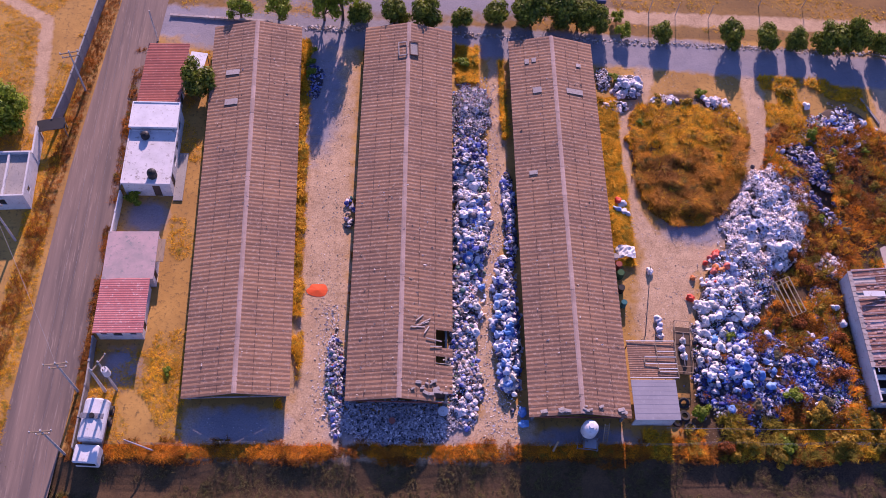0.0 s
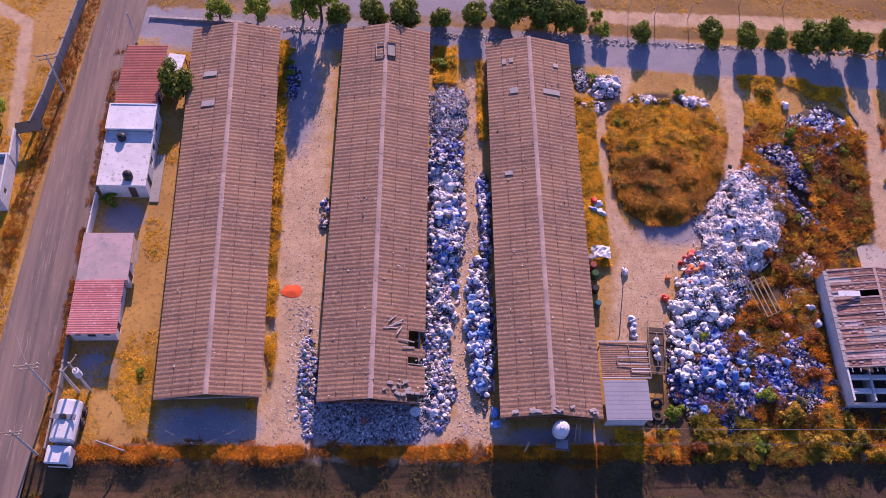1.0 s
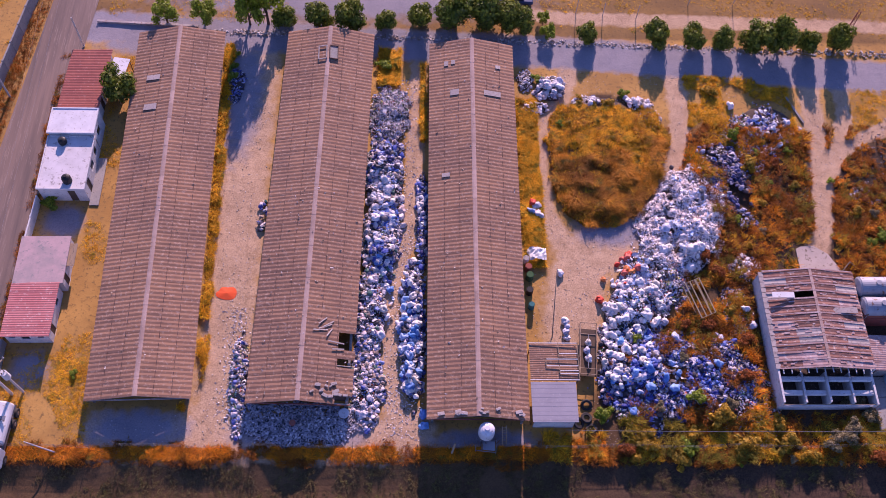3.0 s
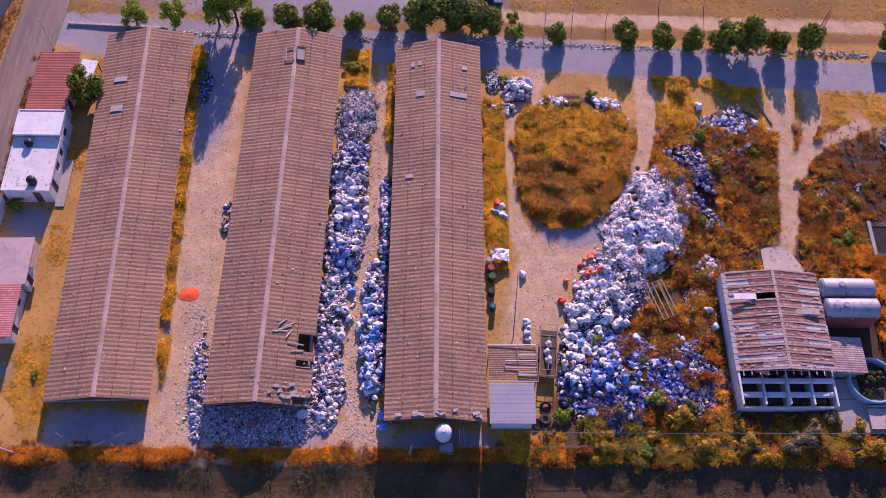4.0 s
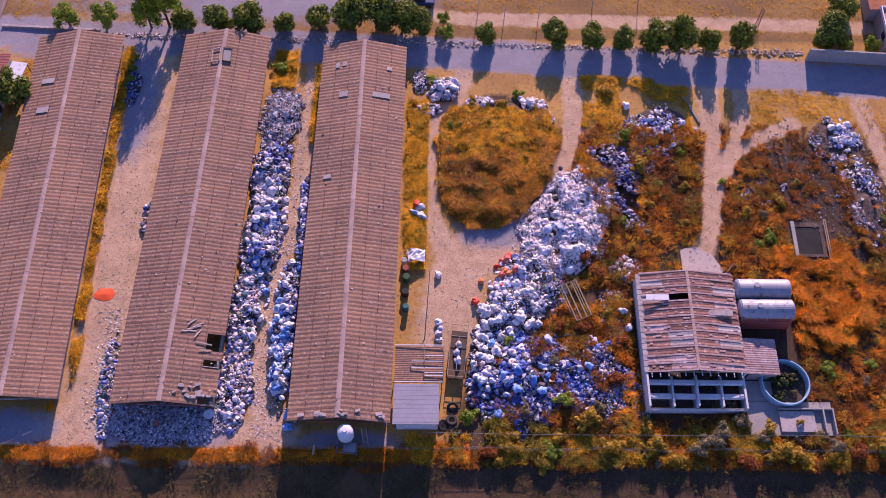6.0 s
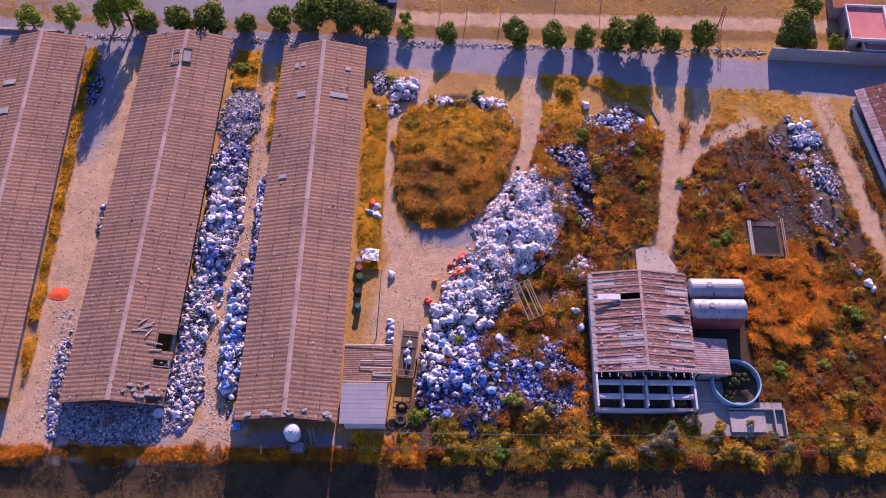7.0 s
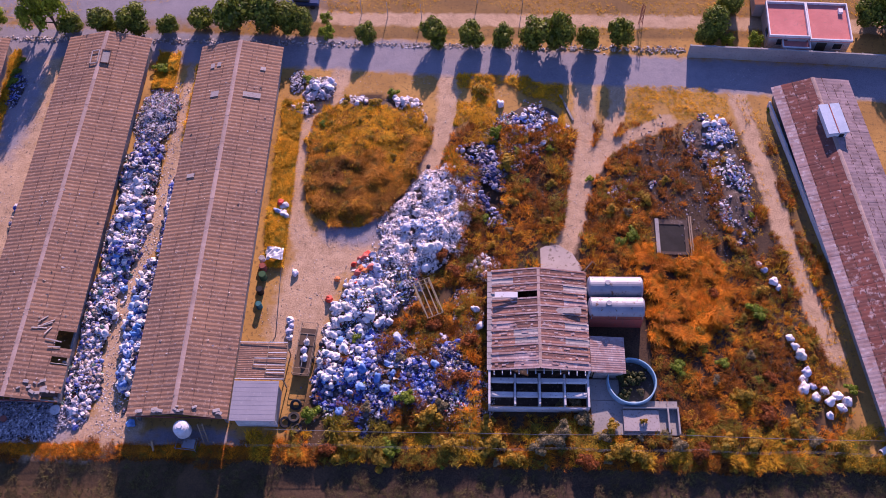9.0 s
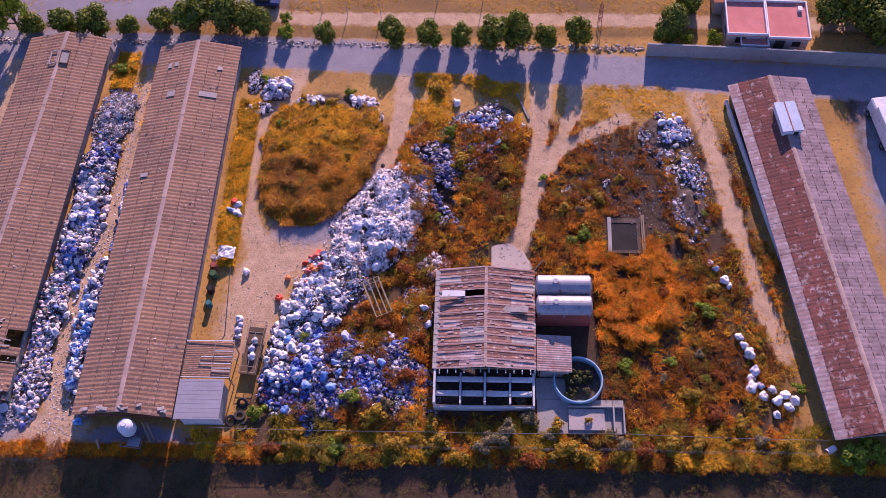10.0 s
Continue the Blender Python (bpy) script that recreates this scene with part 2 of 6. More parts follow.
    for y, a, b in rows:
        cur = [bm.verts.new((a + (b - a) * k / 4, y, z + (0.04 if k in (1, 2, 3) else 0))) for k in range(5)]
        if prev:
            for k in range(4):
                bm.faces.new((prev[k], prev[k + 1], cur[k + 1], cur[k]))
        prev = cur
    return tagged(part(name, bm, material), label, category, kind="structure")


strip("road", [(-40, -57.5, -51.0), (-10, -55.2, -49.5), (5, -54.2, -48.5), (31, -53.2, -47.4), (56, -51.2, -45.7), (90, -48.5, -43)], 0.06, M_ROAD, "worn grey-brown asphalt road with dusty edges", "road")


# ---- long sheds ----
def sheet_mesh(name, length, width, ribs, material, depth=0.05):
    """One corrugated roof sheet, x down the slope, y across."""
    bm = bmesh.new()
    n = ribs * 2
    rows = []
    for x in (0.0, length):
        rows.append([bm.verts.new((x, width * (i / n - 0.5), depth * (i % 2) - (0.02 if x else 0))) for i in range(n + 1)])
    for i in range(n):
        bm.faces.new((rows[0][i], rows[1][i], rows[1][i + 1], rows[0][i + 1]))
    me = bpy.data.meshes.new(name)
    bm.to_mesh(me)
    bm.free()
    me.materials.append(material)
    return me


def shed(label, ridge0, ridge1, half, eave, rise, pick, rows=3, width=0.92, holes=(), depth=0.034, board=None):
    """A long gabled shed from the ridge's front end to its back end."""
    d = Vector((ridge1[0] - ridge0[0], ridge1[1] - ridge0[1], 0))
    length = d.length
    ang = math.atan2(-d.x, d.y)
    root = thing("shed", label, "shed", Matrix.Translation((*ridge0, 0)) @ Matrix.Rotation(ang, 4, "Z"), group="long sheds")
    slope_len = math.hypot(half, rise)
    ang_s = math.atan2(rise, half)
    made = {}
    count = int(length / width)
    for side in (1, -1):
        for r in range(rows):
            for i in range(count):
                if (side, r, i) in holes:
                    continue
                k = random.Random(i * 7 + r * 131 + side + int(ridge0[0] * 10))
                material = pick(side, r, i, k)
                if material.name not in made:
                    made[material.name] = sheet_mesh("roof_sheet", slope_len / rows + 0.12, width * 1.03, 2, material, depth)
                o = new("roof_sheet", made[material.name])
                o.parent = root
                u = slope_len * r / rows
                m = Matrix.Translation((0, (i + 0.5) * length / count, eave + rise + 0.03)) @ (Matrix.Rotation(math.pi, 4, "Z") if side < 0 else Matrix())
                m = m @ Matrix.Rotation(ang_s, 4, "Y") @ Matrix.Translation((u, 0, 0.025 * (rows - r) + 0.012 * (i % 2) + k.uniform(0, 0.012))) @ Matrix.Rotation(k.gauss(0, 0.006), 4, "Z")
                o.matrix_basis = m
    for side in (1, -1):
        for r in range(1, rows):
            bm = bmesh.new()
            k = random.Random(r * 3 + side)
            y = 0.3
            while y < length - 0.6:
                run = k.uniform(0.2, 0.7)
                x = half * r / rows
                z = eave + rise * (1 - r / rows) + 0.03 + 0.025 * (rows - r + 1) + depth
                box(side * x - 0.03, side * x + 0.03, y, y + run, z - 0.02, z + 0.015, bm)
                y += run + k.uniform(0.15, 0.6)
            tagged(part("lap_sealant", bm, M_DARKWALL, root), kind="stuff")
    for i in range(int(length / 1.84)):
        bm = bmesh.new()
        n = int(length / 1.84)
        y0, y1 = i * length / n, (i + 1) * length / n + 0.05
        z = eave + rise + 0.15 + 0.015 * (i % 2)
        pts = [(-0.24, z - 0.24 * math.tan(ang_s)), (-0.08, z + 0.0), (0.08, z + 0.0), (0.24, z - 0.24 * math.tan(ang_s))]
        a = [bm.verts.new((x, y0, zz)) for x, zz in pts]
        b = [bm.verts.new((x, y1, zz)) for x, zz in pts]
        for k in range(3):
            bm.faces.new((a[k], a[k + 1], b[k + 1], b[k]))
        part("ridge_cap", bm, M_RIDGE, root)
    for x in (-half + 0.35, half - 0.55):
        part("side_wall", box(x, x + 0.2, 0.4, length - 0.4, 0, 0.95), M_BLOCK, root)
        n = int(length / 3.8)
        for i in range(n + 1):
            y = 0.4 + i * (length - 1.0) / n
            part("post", box(x - 0.02, x + 0.22, y, y + 0.2, 0, eave - 0.08), M_BLOCK, root)
    # gable walls set back and coloured dark for the shade under the overhang
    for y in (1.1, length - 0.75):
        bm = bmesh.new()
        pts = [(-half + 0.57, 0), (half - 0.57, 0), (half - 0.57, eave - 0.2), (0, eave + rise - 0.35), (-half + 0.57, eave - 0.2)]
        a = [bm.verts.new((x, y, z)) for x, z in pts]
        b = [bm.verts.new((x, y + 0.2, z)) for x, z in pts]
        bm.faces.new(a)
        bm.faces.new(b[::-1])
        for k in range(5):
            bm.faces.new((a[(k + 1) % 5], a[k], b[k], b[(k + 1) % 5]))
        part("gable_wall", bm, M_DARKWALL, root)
    n = int(length / 3.8)
    for i in range(n + 1):
        y = 0.12 + i * (length - 0.34) / n
        if i in (0, n):
            part("fascia", box(-half + 0.1, half - 0.1, y - 0.08, y + 0.02, eave - 0.14, eave - 0.02), board or M_PALEWOOD, root)
        for sgn in (1, -1):
            part("rafter", rod((0, y, eave + rise - 0.12), (sgn * (half - 0.05), y, eave - 0.12), 0.07, sides=4), M_BLOCK, root)
    return root


EAVE, RISE = 1.55, 1.0
RIDGES = (((-33.0, 4.5), (-34.3, 50.4), 1.55, 1.05, 4.95), ((-17.6, 4.0), (-16.6, 50.4), 1.8, 1.15, 5.0), ((-0.4, 2.3), (0.0, 48.4), 2.4, 1.15, 4.8))


def roof_at(x, y):
    """Height and tilt of the long sheds' roofs, and the ridge's x."""
    (ax, ay), (bx, by), eave, rise, half = min(RIDGES, key=lambda r: abs(r[0][0] - x))
    ridge = ax + (bx - ax) * (y - ay) / (by - ay)
    return eave + rise - abs(x - ridge) * rise / half + 0.03, math.atan2(rise, half) * (1 if x > ridge else -1), ridge


M_PALE = mk("pale_roof_sheet", (0.42, 0.36, 0.33), (0.36, 0.31, 0.29), (0.24, 0.19, 0.17), fine=4, rand=0.1)
M_RUST = mk("rusty_roof", (0.20, 0.068, 0.05), (0.155, 0.06, 0.048), (0.40, 0.27, 0.25), scale=0.5, fine=1.5, rand=0.10, amount=0.2)
M_RUSTW = mk("worn_rusty_roof", (0.22, 0.075, 0.055), (0.17, 0.07, 0.055), (0.44, 0.31, 0.29), scale=0.5, fine=1.7, rand=0.12, amount=0.75)
M_SLATE = mk("lilac_grey_roof", (0.30, 0.22, 0.23), (0.23, 0.165, 0.17), (0.15, 0.095, 0.095), scale=0.7, fine=1.6, rand=0.16, amount=0.6)
M_FADED = mk("faded_pink_roof", (0.40, 0.29, 0.28), (0.31, 0.19, 0.17), (0.50, 0.42, 0.41), scale=0.9, fine=1.6, rand=0.12, amount=0.6)
brown = lambda s, r, i, k: M_PALE if k.random() < 0.006 else M_ROOF
S1 = shed("long shed with brown corrugated fibre-cement roof", (-33.0, 4.5), (-34.3, 50.4), 4.95, 1.55, 1.05, brown)
S2 = shed("long shed with broken brown corrugated roof", (-17.6, 4.0), (-16.6, 50.4), 5.0, 1.8, 1.15, brown, holes={(1, 2, 7), (1, 2, 6), (1, 2, 4), (1, 2, 0)}, board=M_RED)
S3 = shed("long shed with patched brown corrugated roof", (-0.4, 2.3), (0.0, 48.4), 4.8, 2.4, 1.15, brown, board=M_RED)
S4 = shed("long shed with rust-red and lilac-grey roof", (71.2, 1.9), (66.2, 43.5), 4.4, EAVE, RISE, lambda s, r, i, k: M_SLATE if s > 0 else (M_FADED if r == 3 else (M_RUSTW if k.random() < (0.85 if i < 22 else 0.15) else M_RUST)), rows=4, depth=0.012)

# ---- more materials ----
M_LEAF = mk("dark_leaves", thin=0.3, a=(0.21, 0.235, 0.018), b=(0.10, 0.135, 0.016), island=0.55, bump=0, rough=0.6, scale=1.5)
M_LEAFB = mk("bright_leaves", thin=0.4, a=(0.28, 0.35, 0.022), b=(0.18, 0.24, 0.02), island=0.5, bump=0, rough=0.6, scale=1.5)
M_LEAFY = mk("yellow_leaves", thin=0.4, a=(0.52, 0.29, 0.015), b=(0.28, 0.205, 0.022), island=0.5, bump=0, rough=0.7, scale=1.2)
M_LEAFG = mk("grey_leaves", thin=0.4, a=(0.34, 0.27, 0.15), b=(0.22, 0.19, 0.09), island=0.5, bump=0, rough=0.8, scale=1.5)
M_LEAFR = mk("rust_leaves", thin=0.4, a=(0.36, 0.11, 0.02), b=(0.25, 0.08, 0.02), island=0.5, bump=0, rough=0.8, scale=1.5)
M_STRAW = mk("straw_weeds", thin=0.3, a=(0.70, 0.31, 0.02), b=(0.32, 0.135, 0.025), speck=(0.20, 0.15, 0.03), scale=0.17, fine=0.9, amount=0.6, island=0.45, bump=0, rough=0.85)
M_STRAWD = mk("dark_weeds", thin=0.3, a=(0.44, 0.145, 0.011), b=(0.21, 0.072, 0.011), speck=(0.18, 0.145, 0.022), scale=0.4, fine=0.9, amount=0.6, island=0.45, bump=0, rough=0.85)
M_STRAWG = mk("golden_weeds", thin=0.3, a=(0.88, 0.49, 0.012), b=(0.62, 0.33, 0.015), speck=(0.32, 0.27, 0.022), scale=0.6, fine=1.2, amount=0.6, island=0.4, bump=0, rough=0.85)
M_STRAWO = mk("orange_weeds", thin=0.3, a=(0.92, 0.35, 0.006), b=(0.54, 0.175, 0.010), speck=(0.26, 0.19, 0.02), scale=0.5, fine=1.2, amount=0.6, island=0.4, bump=0, rough=0.85)
M_BARK = mk("bark", (0.12, 0.08, 0.05), (0.09, 0.06, 0.045), fine=9, bump=0.5)
M_WOOD = mk("weathered_wood", (0.36, 0.26, 0.17), (0.28, 0.20, 0.13), (0.16, 0.12, 0.09), fine=7, stretch=(1, 0.2, 1), rand=0.15)
M_POLE = mk("pale_concrete_pole", (0.50, 0.45, 0.42), (0.42, 0.38, 0.35), (0.30, 0.26, 0.24), fine=4)
M_STEEL = mk("dull_steel", (0.34, 0.33, 0.34), (0.26, 0.26, 0.27), (0.18, 0.12, 0.09), fine=4, rough=0.45, metal=0.6, bump=0.1)
M_SILVER = mk("silver_tank", (0.36, 0.36, 0.38), (0.28, 0.28, 0.31), (0.18, 0.10, 0.07), fine=2, rough=0.55, metal=0.35, amount=0.2, bump=0.05)
M_TANKRED = mk("rust_tank", (0.34, 0.09, 0.06), (0.25, 0.075, 0.055), (0.10, 0.06, 0.05), fine=3, bump=0.2)
M_LILAC = mk("painted_sheet_roof", (0.31, 0.29, 0.32), (0.27, 0.255, 0.285), (0.34, 0.32, 0.34), fine=3, amount=0.3, rough=0.6, bump=0.1)
M_BLACKP = mk("black_plastic", (0.025, 0.022, 0.022), (0.018, 0.018, 0.018), rough=0.5, fine=5)
M_TYRE = mk("old_rubber", (0.035, 0.032, 0.032), (0.05, 0.045, 0.042), fine=8)
M_BLUEP = mk("blue_paint", (0.22, 0.42, 0.55), (0.30, 0.48, 0.58), (0.45, 0.48, 0.48), fine=3, amount=0.4)
M_WHITEP = mk("white_plastic", (0.70, 0.68, 0.68), (0.60, 0.58, 0.58), (0.42, 0.38, 0.34), fine=3, amount=0.2, rough=0.5, bump=0.1)
M_TERRA = mk("terracotta_roof", (0.62, 0.22, 0.19), (0.54, 0.18, 0.155), (0.44, 0.19, 0.16), fine=3, amount=0.3)
M_PINKROOF = mk("worn_pink_slab", (0.50, 0.34, 0.325), (0.37, 0.29, 0.275), (0.28, 0.25, 0.24), scale=0.6, fine=2, amount=0.4)
M_WHITEROOF = mk("white_slab_roof", (0.66, 0.62, 0.62), (0.56, 0.53, 0.52), (0.34, 0.30, 0.28), scale=0.5, fine=2.2, amount=0.4)
M_GLASS = mk("dark_window", (0.03, 0.03, 0.035), (0.04, 0.04, 0.045), rough=0.15, bump=0, spec=0.5)
M_ORANGE = mk("orange_dust", (0.85, 0.10, 0.02), (0.75, 0.13, 0.04), fine=6)


def palette(name, colours, rough=0.6, by_object=False):
    """Plastic scraps: each piece takes one colour of the list."""
    m = mk(name, (0.5, 0.5, 0.5), (0.5, 0.5, 0.5), bump=0.15, rough=rough, fine=9)
    n, l = m.node_tree.nodes, m.node_tree.links
    ramp = n.new("ShaderNodeValToRGB")
    ramp.color_ramp.interpolation = "CONSTANT"
    while len(ramp.color_ramp.elements) < len(colours):
        ramp.color_ramp.elements.new(0.5)
    for i, c in enumerate(colours):
        ramp.color_ramp.elements[i].position = i / len(colours)
        ramp.color_ramp.elements[i].color = (*c, 1)
    src = n.new("ShaderNodeObjectInfo") if by_object else n.new("ShaderNodeNewGeometry")
    l.new(src.outputs["Random" if by_object else "Random Per Island"], ramp.inputs["Fac"])
    t = n.new("ShaderNodeTexNoise")
    t.inputs["Scale"].default_value = 3.0
    g = n.new("ShaderNodeNewGeometry")
    l.new(g.outputs["Position"], t.inputs["Vector"])
    x = n.new("ShaderNodeMix")
    x.data_type, x.blend_type = "RGBA", "MULTIPLY"
    x.inputs[0].default_value = 0.5
    l.new(ramp.outputs["Color"], x.inputs[6])
    l.new(t.outputs["Color"], x.inputs[7])
    hue = n.new("ShaderNodeHueSaturation")
    hue.inputs["Value"].default_value = 1.4
    l.new(ramp.outputs["Color"], hue.inputs["Color"])
    mixv = n.new("ShaderNodeMix")
    mixv.data_type = "RGBA"
    l.new(t.outputs["Fac"], mixv.inputs[0])
    l.new(hue.outputs["Color"], mixv.inputs[7])
    dark = n.new("ShaderNodeHueSaturation")
    dark.inputs["Value"].default_value = 0.6
    l.new(ramp.outputs["Color"], dark.inputs["Color"])
    l.new(dark.outputs["Color"], mixv.inputs[6])
    l.new(mixv.outputs[2], n["Principled BSDF"].inputs["Base Color"])
    return m


# D: black plastic, and dark pieces standing for shaded gaps in the heaps
W, G, D = (0.76, 0.71, 0.71), (0.42, 0.38, 0.40), (0.06, 0.05, 0.06)
M_TRASHW = palette("white_scraps", [D, W, W, (0.82, 0.68, 0.66), (0.74, 0.60, 0.58), W, (0.5, 0.47, 0.5), (0.62, 0.56, 0.5), W, G, W, (0.55, 0.52, 0.56), G, (0.40, 0.34, 0.28), D, W])
M_TRASHP = palette("pinkish_white_scraps", [(0.92, 0.80, 0.74), (0.90, 0.74, 0.68), D, (0.94, 0.84, 0.78), (0.78, 0.62, 0.56), (0.92, 0.80, 0.74), (0.40, 0.32, 0.28), (0.90, 0.80, 0.78), (0.94, 0.82, 0.72), (0.16, 0.13, 0.12), (0.88, 0.76, 0.70), (0.62, 0.60, 0.72)])
M_TRASHM = palette("mixed_scraps", [W, G, D, D, W, (0.72, 0.60, 0.62), (0.62, 0.50, 0.42), (0.20, 0.14, 0.10), (0.45, 0.42, 0.50), (0.10, 0.17, 0.45), W, (0.30, 0.26, 0.34), (0.42, 0.32, 0.24), W, D, (0.16, 0.28, 0.55), (0.5, 0.10, 0.07), G, (0.45, 0.36, 0.10), D, (0.10, 0.22, 0.10), W])
M_TRASHB = palette("blue_scraps", [D, (0.03, 0.03, 0.07), (0.07, 0.09, 0.36), (0.14, 0.18, 0.46), (0.42, 0.42, 0.54), D, (0.06, 0.07, 0.24), (0.26, 0.28, 0.42), (0.36, 0.33, 0.38), (0.55, 0.52, 0.58), (0.08, 0.11, 0.38), (0.05, 0.045, 0.08), (0.24, 0.18, 0.15), G])
M_TRASHG = palette("grey_scraps", [G, (0.5, 0.48, 0.52), (0.30, 0.29, 0.34), D, W, (0.36, 0.36, 0.44), G, (0.22, 0.2, 0.22), (0.58, 0.55, 0.58)])
M_TRASHD = palette("dark_scraps", [D, (0.08, 0.07, 0.08), G, D, (0.14, 0.10, 0.08), (0.06, 0.06, 0.09), (0.40, 0.37, 0.40), D, (0.12, 0.11, 0.15)])
M_GRIT = palette("pale_grit", [(0.48, 0.38, 0.30), (0.55, 0.47, 0.42), (0.36, 0.27, 0.20), (0.58, 0.52, 0.50), (0.24, 0.18, 0.13)], rough=0.9)
M_SACK = palette("sack_cloth", [W, (0.66, 0.63, 0.64), (0.52, 0.50, 0.54), W, (0.60, 0.55, 0.50), (0.45, 0.46, 0.58), W, (0.64, 0.60, 0.60)], by_object=True)
M_SACKB = palette("blue_sack_cloth", [(0.20, 0.34, 0.62), (0.30, 0.42, 0.66), (0.12, 0.30, 0.62), (0.45, 0.50, 0.66), (0.10, 0.22, 0.50)], by_object=True)
M_SACKC = palette("coloured_sack_cloth", [(0.60, 0.06, 0.03), (0.62, 0.20, 0.06), (0.62, 0.05, 0.04), (0.70, 0.30, 0.12), (0.62, 0.14, 0.10)], by_object=True)


# ---- scattered matter ----
def height_at(x, y):
    return bank(x, y)


def scatter(name, label, category, material, spots, sizes, shape, seed):
    """One object of many loose pieces. spots: (x, y, z) of each. shape: blob, flake or strip."""
    rng = np.random.default_rng(seed)
    spots = np.array(spots, float)
    n = len(spots)
    s = rng.uniform(*sizes, n)
    if shape == "blob":
        base = np.array([(1, 0, 0), (-1, 0, 0), (0, 1, 0), (0, -1, 0), (0, 0, 1), (0, 0, -0.6)], float)
        faces = np.array([(0, 2, 4), (2, 1, 4), (1, 3, 4), (3, 0, 4), (2, 0, 5), (1, 2, 5), (3, 1, 5), (0, 3, 5)])
        v = base[None] * rng.uniform(0.45, 1.3, (n, 6, 1)) * s[:, None, None] * np.stack([np.ones(n), rng.uniform(0.5, 1, n), rng.uniform(0.4, 0.8, n)], 1)[:, None]
    else:
        base = np.array([(-1, -0.5, 0), (0, -0.6, 0), (0, 0.6, 0), (-1, 0.4, 0), (1, -0.35, 0), (1, 0.5, 0)], float)
        faces = np.array([(0, 1, 2), (0, 2, 3), (1, 4, 5), (1, 5, 2)])
        v = base[None] * rng.uniform(0.6, 1.3, (n, 6, 1)) * s[:, None, None]
        if shape == "strip":
            v[:, :, 1] *= rng.uniform(0.2, 0.5, n)[:, None]
            v[:, :, 0] *= rng.uniform(0.7, 1.5, n)[:, None]
        v[:, :, 2] += rng.uniform(-0.6, 0.6, (n, 6)) * s[:, None]
    if shape == "bag":
        bm = bmesh.new()
        bmesh.ops.create_icosphere(bm, subdivisions=1 if n > 4000 else 2, radius=1.0)
        base = np.array([v.co[:] for v in bm.verts])
        faces = np.array([[v.index for v in f.verts] for f in bm.faces])
        bm.free()
        m = len(base)
        lump = np.sin(base[None] @ rng.normal(0, 2.2, (n, 3, 1)) + rng.uniform(0, 6, (n, 1, 1)))
        v = base[None] * (1 + 0.22 * lump + rng.uniform(-0.2, 0.16, (n, m, 1))) * s[:, None, None] * np.stack([np.ones(n), rng.uniform(0.6, 1, n), rng.uniform(0.5, 0.85, n)], 1)[:, None]
    a = rng.uniform(0, 2 * np.pi, n)
    tilt = rng.uniform(-0.9, 0.9, n) * (0.55 if shape == "strip" else 1.0)
    y2 = v[:, :, 1] * np.cos(tilt)[:, None] - v[:, :, 2] * np.sin(tilt)[:, None]
    z2 = v[:, :, 1] * np.sin(tilt)[:, None] + v[:, :, 2] * np.cos(tilt)[:, None]
    x3 = v[:, :, 0] * np.cos(a)[:, None] - y2 * np.sin(a)[:, None]
    y3 = v[:, :, 0] * np.sin(a)[:, None] + y2 * np.cos(a)[:, None]
    co = np.stack([x3, y3, z2], 2) + spots[:, None]
    fs = (faces[None] + (np.arange(n) * v.shape[1])[:, None, None]).reshape(-1, 3)
    me = bpy.data.meshes.new(name)
    me.from_pydata(co.reshape(-1, 3).tolist(), [], fs.tolist())
    me.materials.append(material)
    return tagged(new(name, me), label, category, kind="stuff")


def grass(name, label, material, spots, height, seed, blades=9, spread=0.5, width=0.017):
    """Tufts of thin bent blades; neighbouring tufts lean the same way."""
    rng = np.random.default_rng(seed)
    spots = np.array(spots, float)
    lean = np.array([4.0 * noise.noise(Vector((x * 0.5, y * 0.5, 5.0))) + 2.0 * noise.noise(Vector((x * 1.9, y * 1.9, 8.0))) for x, y, z in spots])
    tall = np.array([0.75 + 0.9 * noise.noise(Vector((x * 0.45, y * 0.45, 2.0))) for x, y, z in spots])
    n = len(spots) * blades
    root = np.repeat(spots, blades, 0)
    a = np.repeat(lean, blades) + rng.normal(0, 0.9, n)
    h = rng.uniform(*height, n) * np.repeat(np.clip(tall, 0.35, 1.4), blades)
    out = rng.uniform(0.2, 1.0, n) * spread * (0.35 + h)
    w = width * rng.uniform(0.7, 1.5, n) * (0.6 + h)
    dx, dy = np.cos(a), np.sin(a)
    z = np.zeros(n)
    p = root + np.stack([rng.normal(0, 0.09, n), rng.normal(0, 0.09, n), z - 0.03], 1)
    side = np.stack([-dy * w, dx * w, z], 1)
    mid = p + np.stack([dx * out * 0.5, dy * out * 0.5, h * 0.75], 1)
    tip = p + np.stack([dx * out * 1.6, dy * out * 1.6, h * 0.95], 1)
    co = np.stack([p - side, p + side, mid + side * 0.9, mid - side * 0.9, tip], 1).reshape(-1, 3)
    k = (np.arange(n) * 5)[:, None]
    fs = np.concatenate([k + np.array([[0, 1, 2]]), k + np.array([[0, 2, 3]]), k + np.array([[3, 2, 4]])], 0)
    me = bpy.data.meshes.new(name)
    me.from_pydata(co.tolist(), [], fs.tolist())
    me.materials.append(material)
    return tagged(new(name, me), label, "weeds", kind="stuff")


def in_ellipse(rng, n, cx, cy, rx, ry, turn=0.0, edge=0.5):
    r, a = rng.random(n) ** edge, rng.random(n) * 2 * np.pi
    u, v = rx * r * np.cos(a), ry * r * np.sin(a)
    c, s = math.cos(radians(turn)), math.sin(radians(turn))
    return np.stack([cx + u * c - v * s, cy + u * s + v * c], 1), r


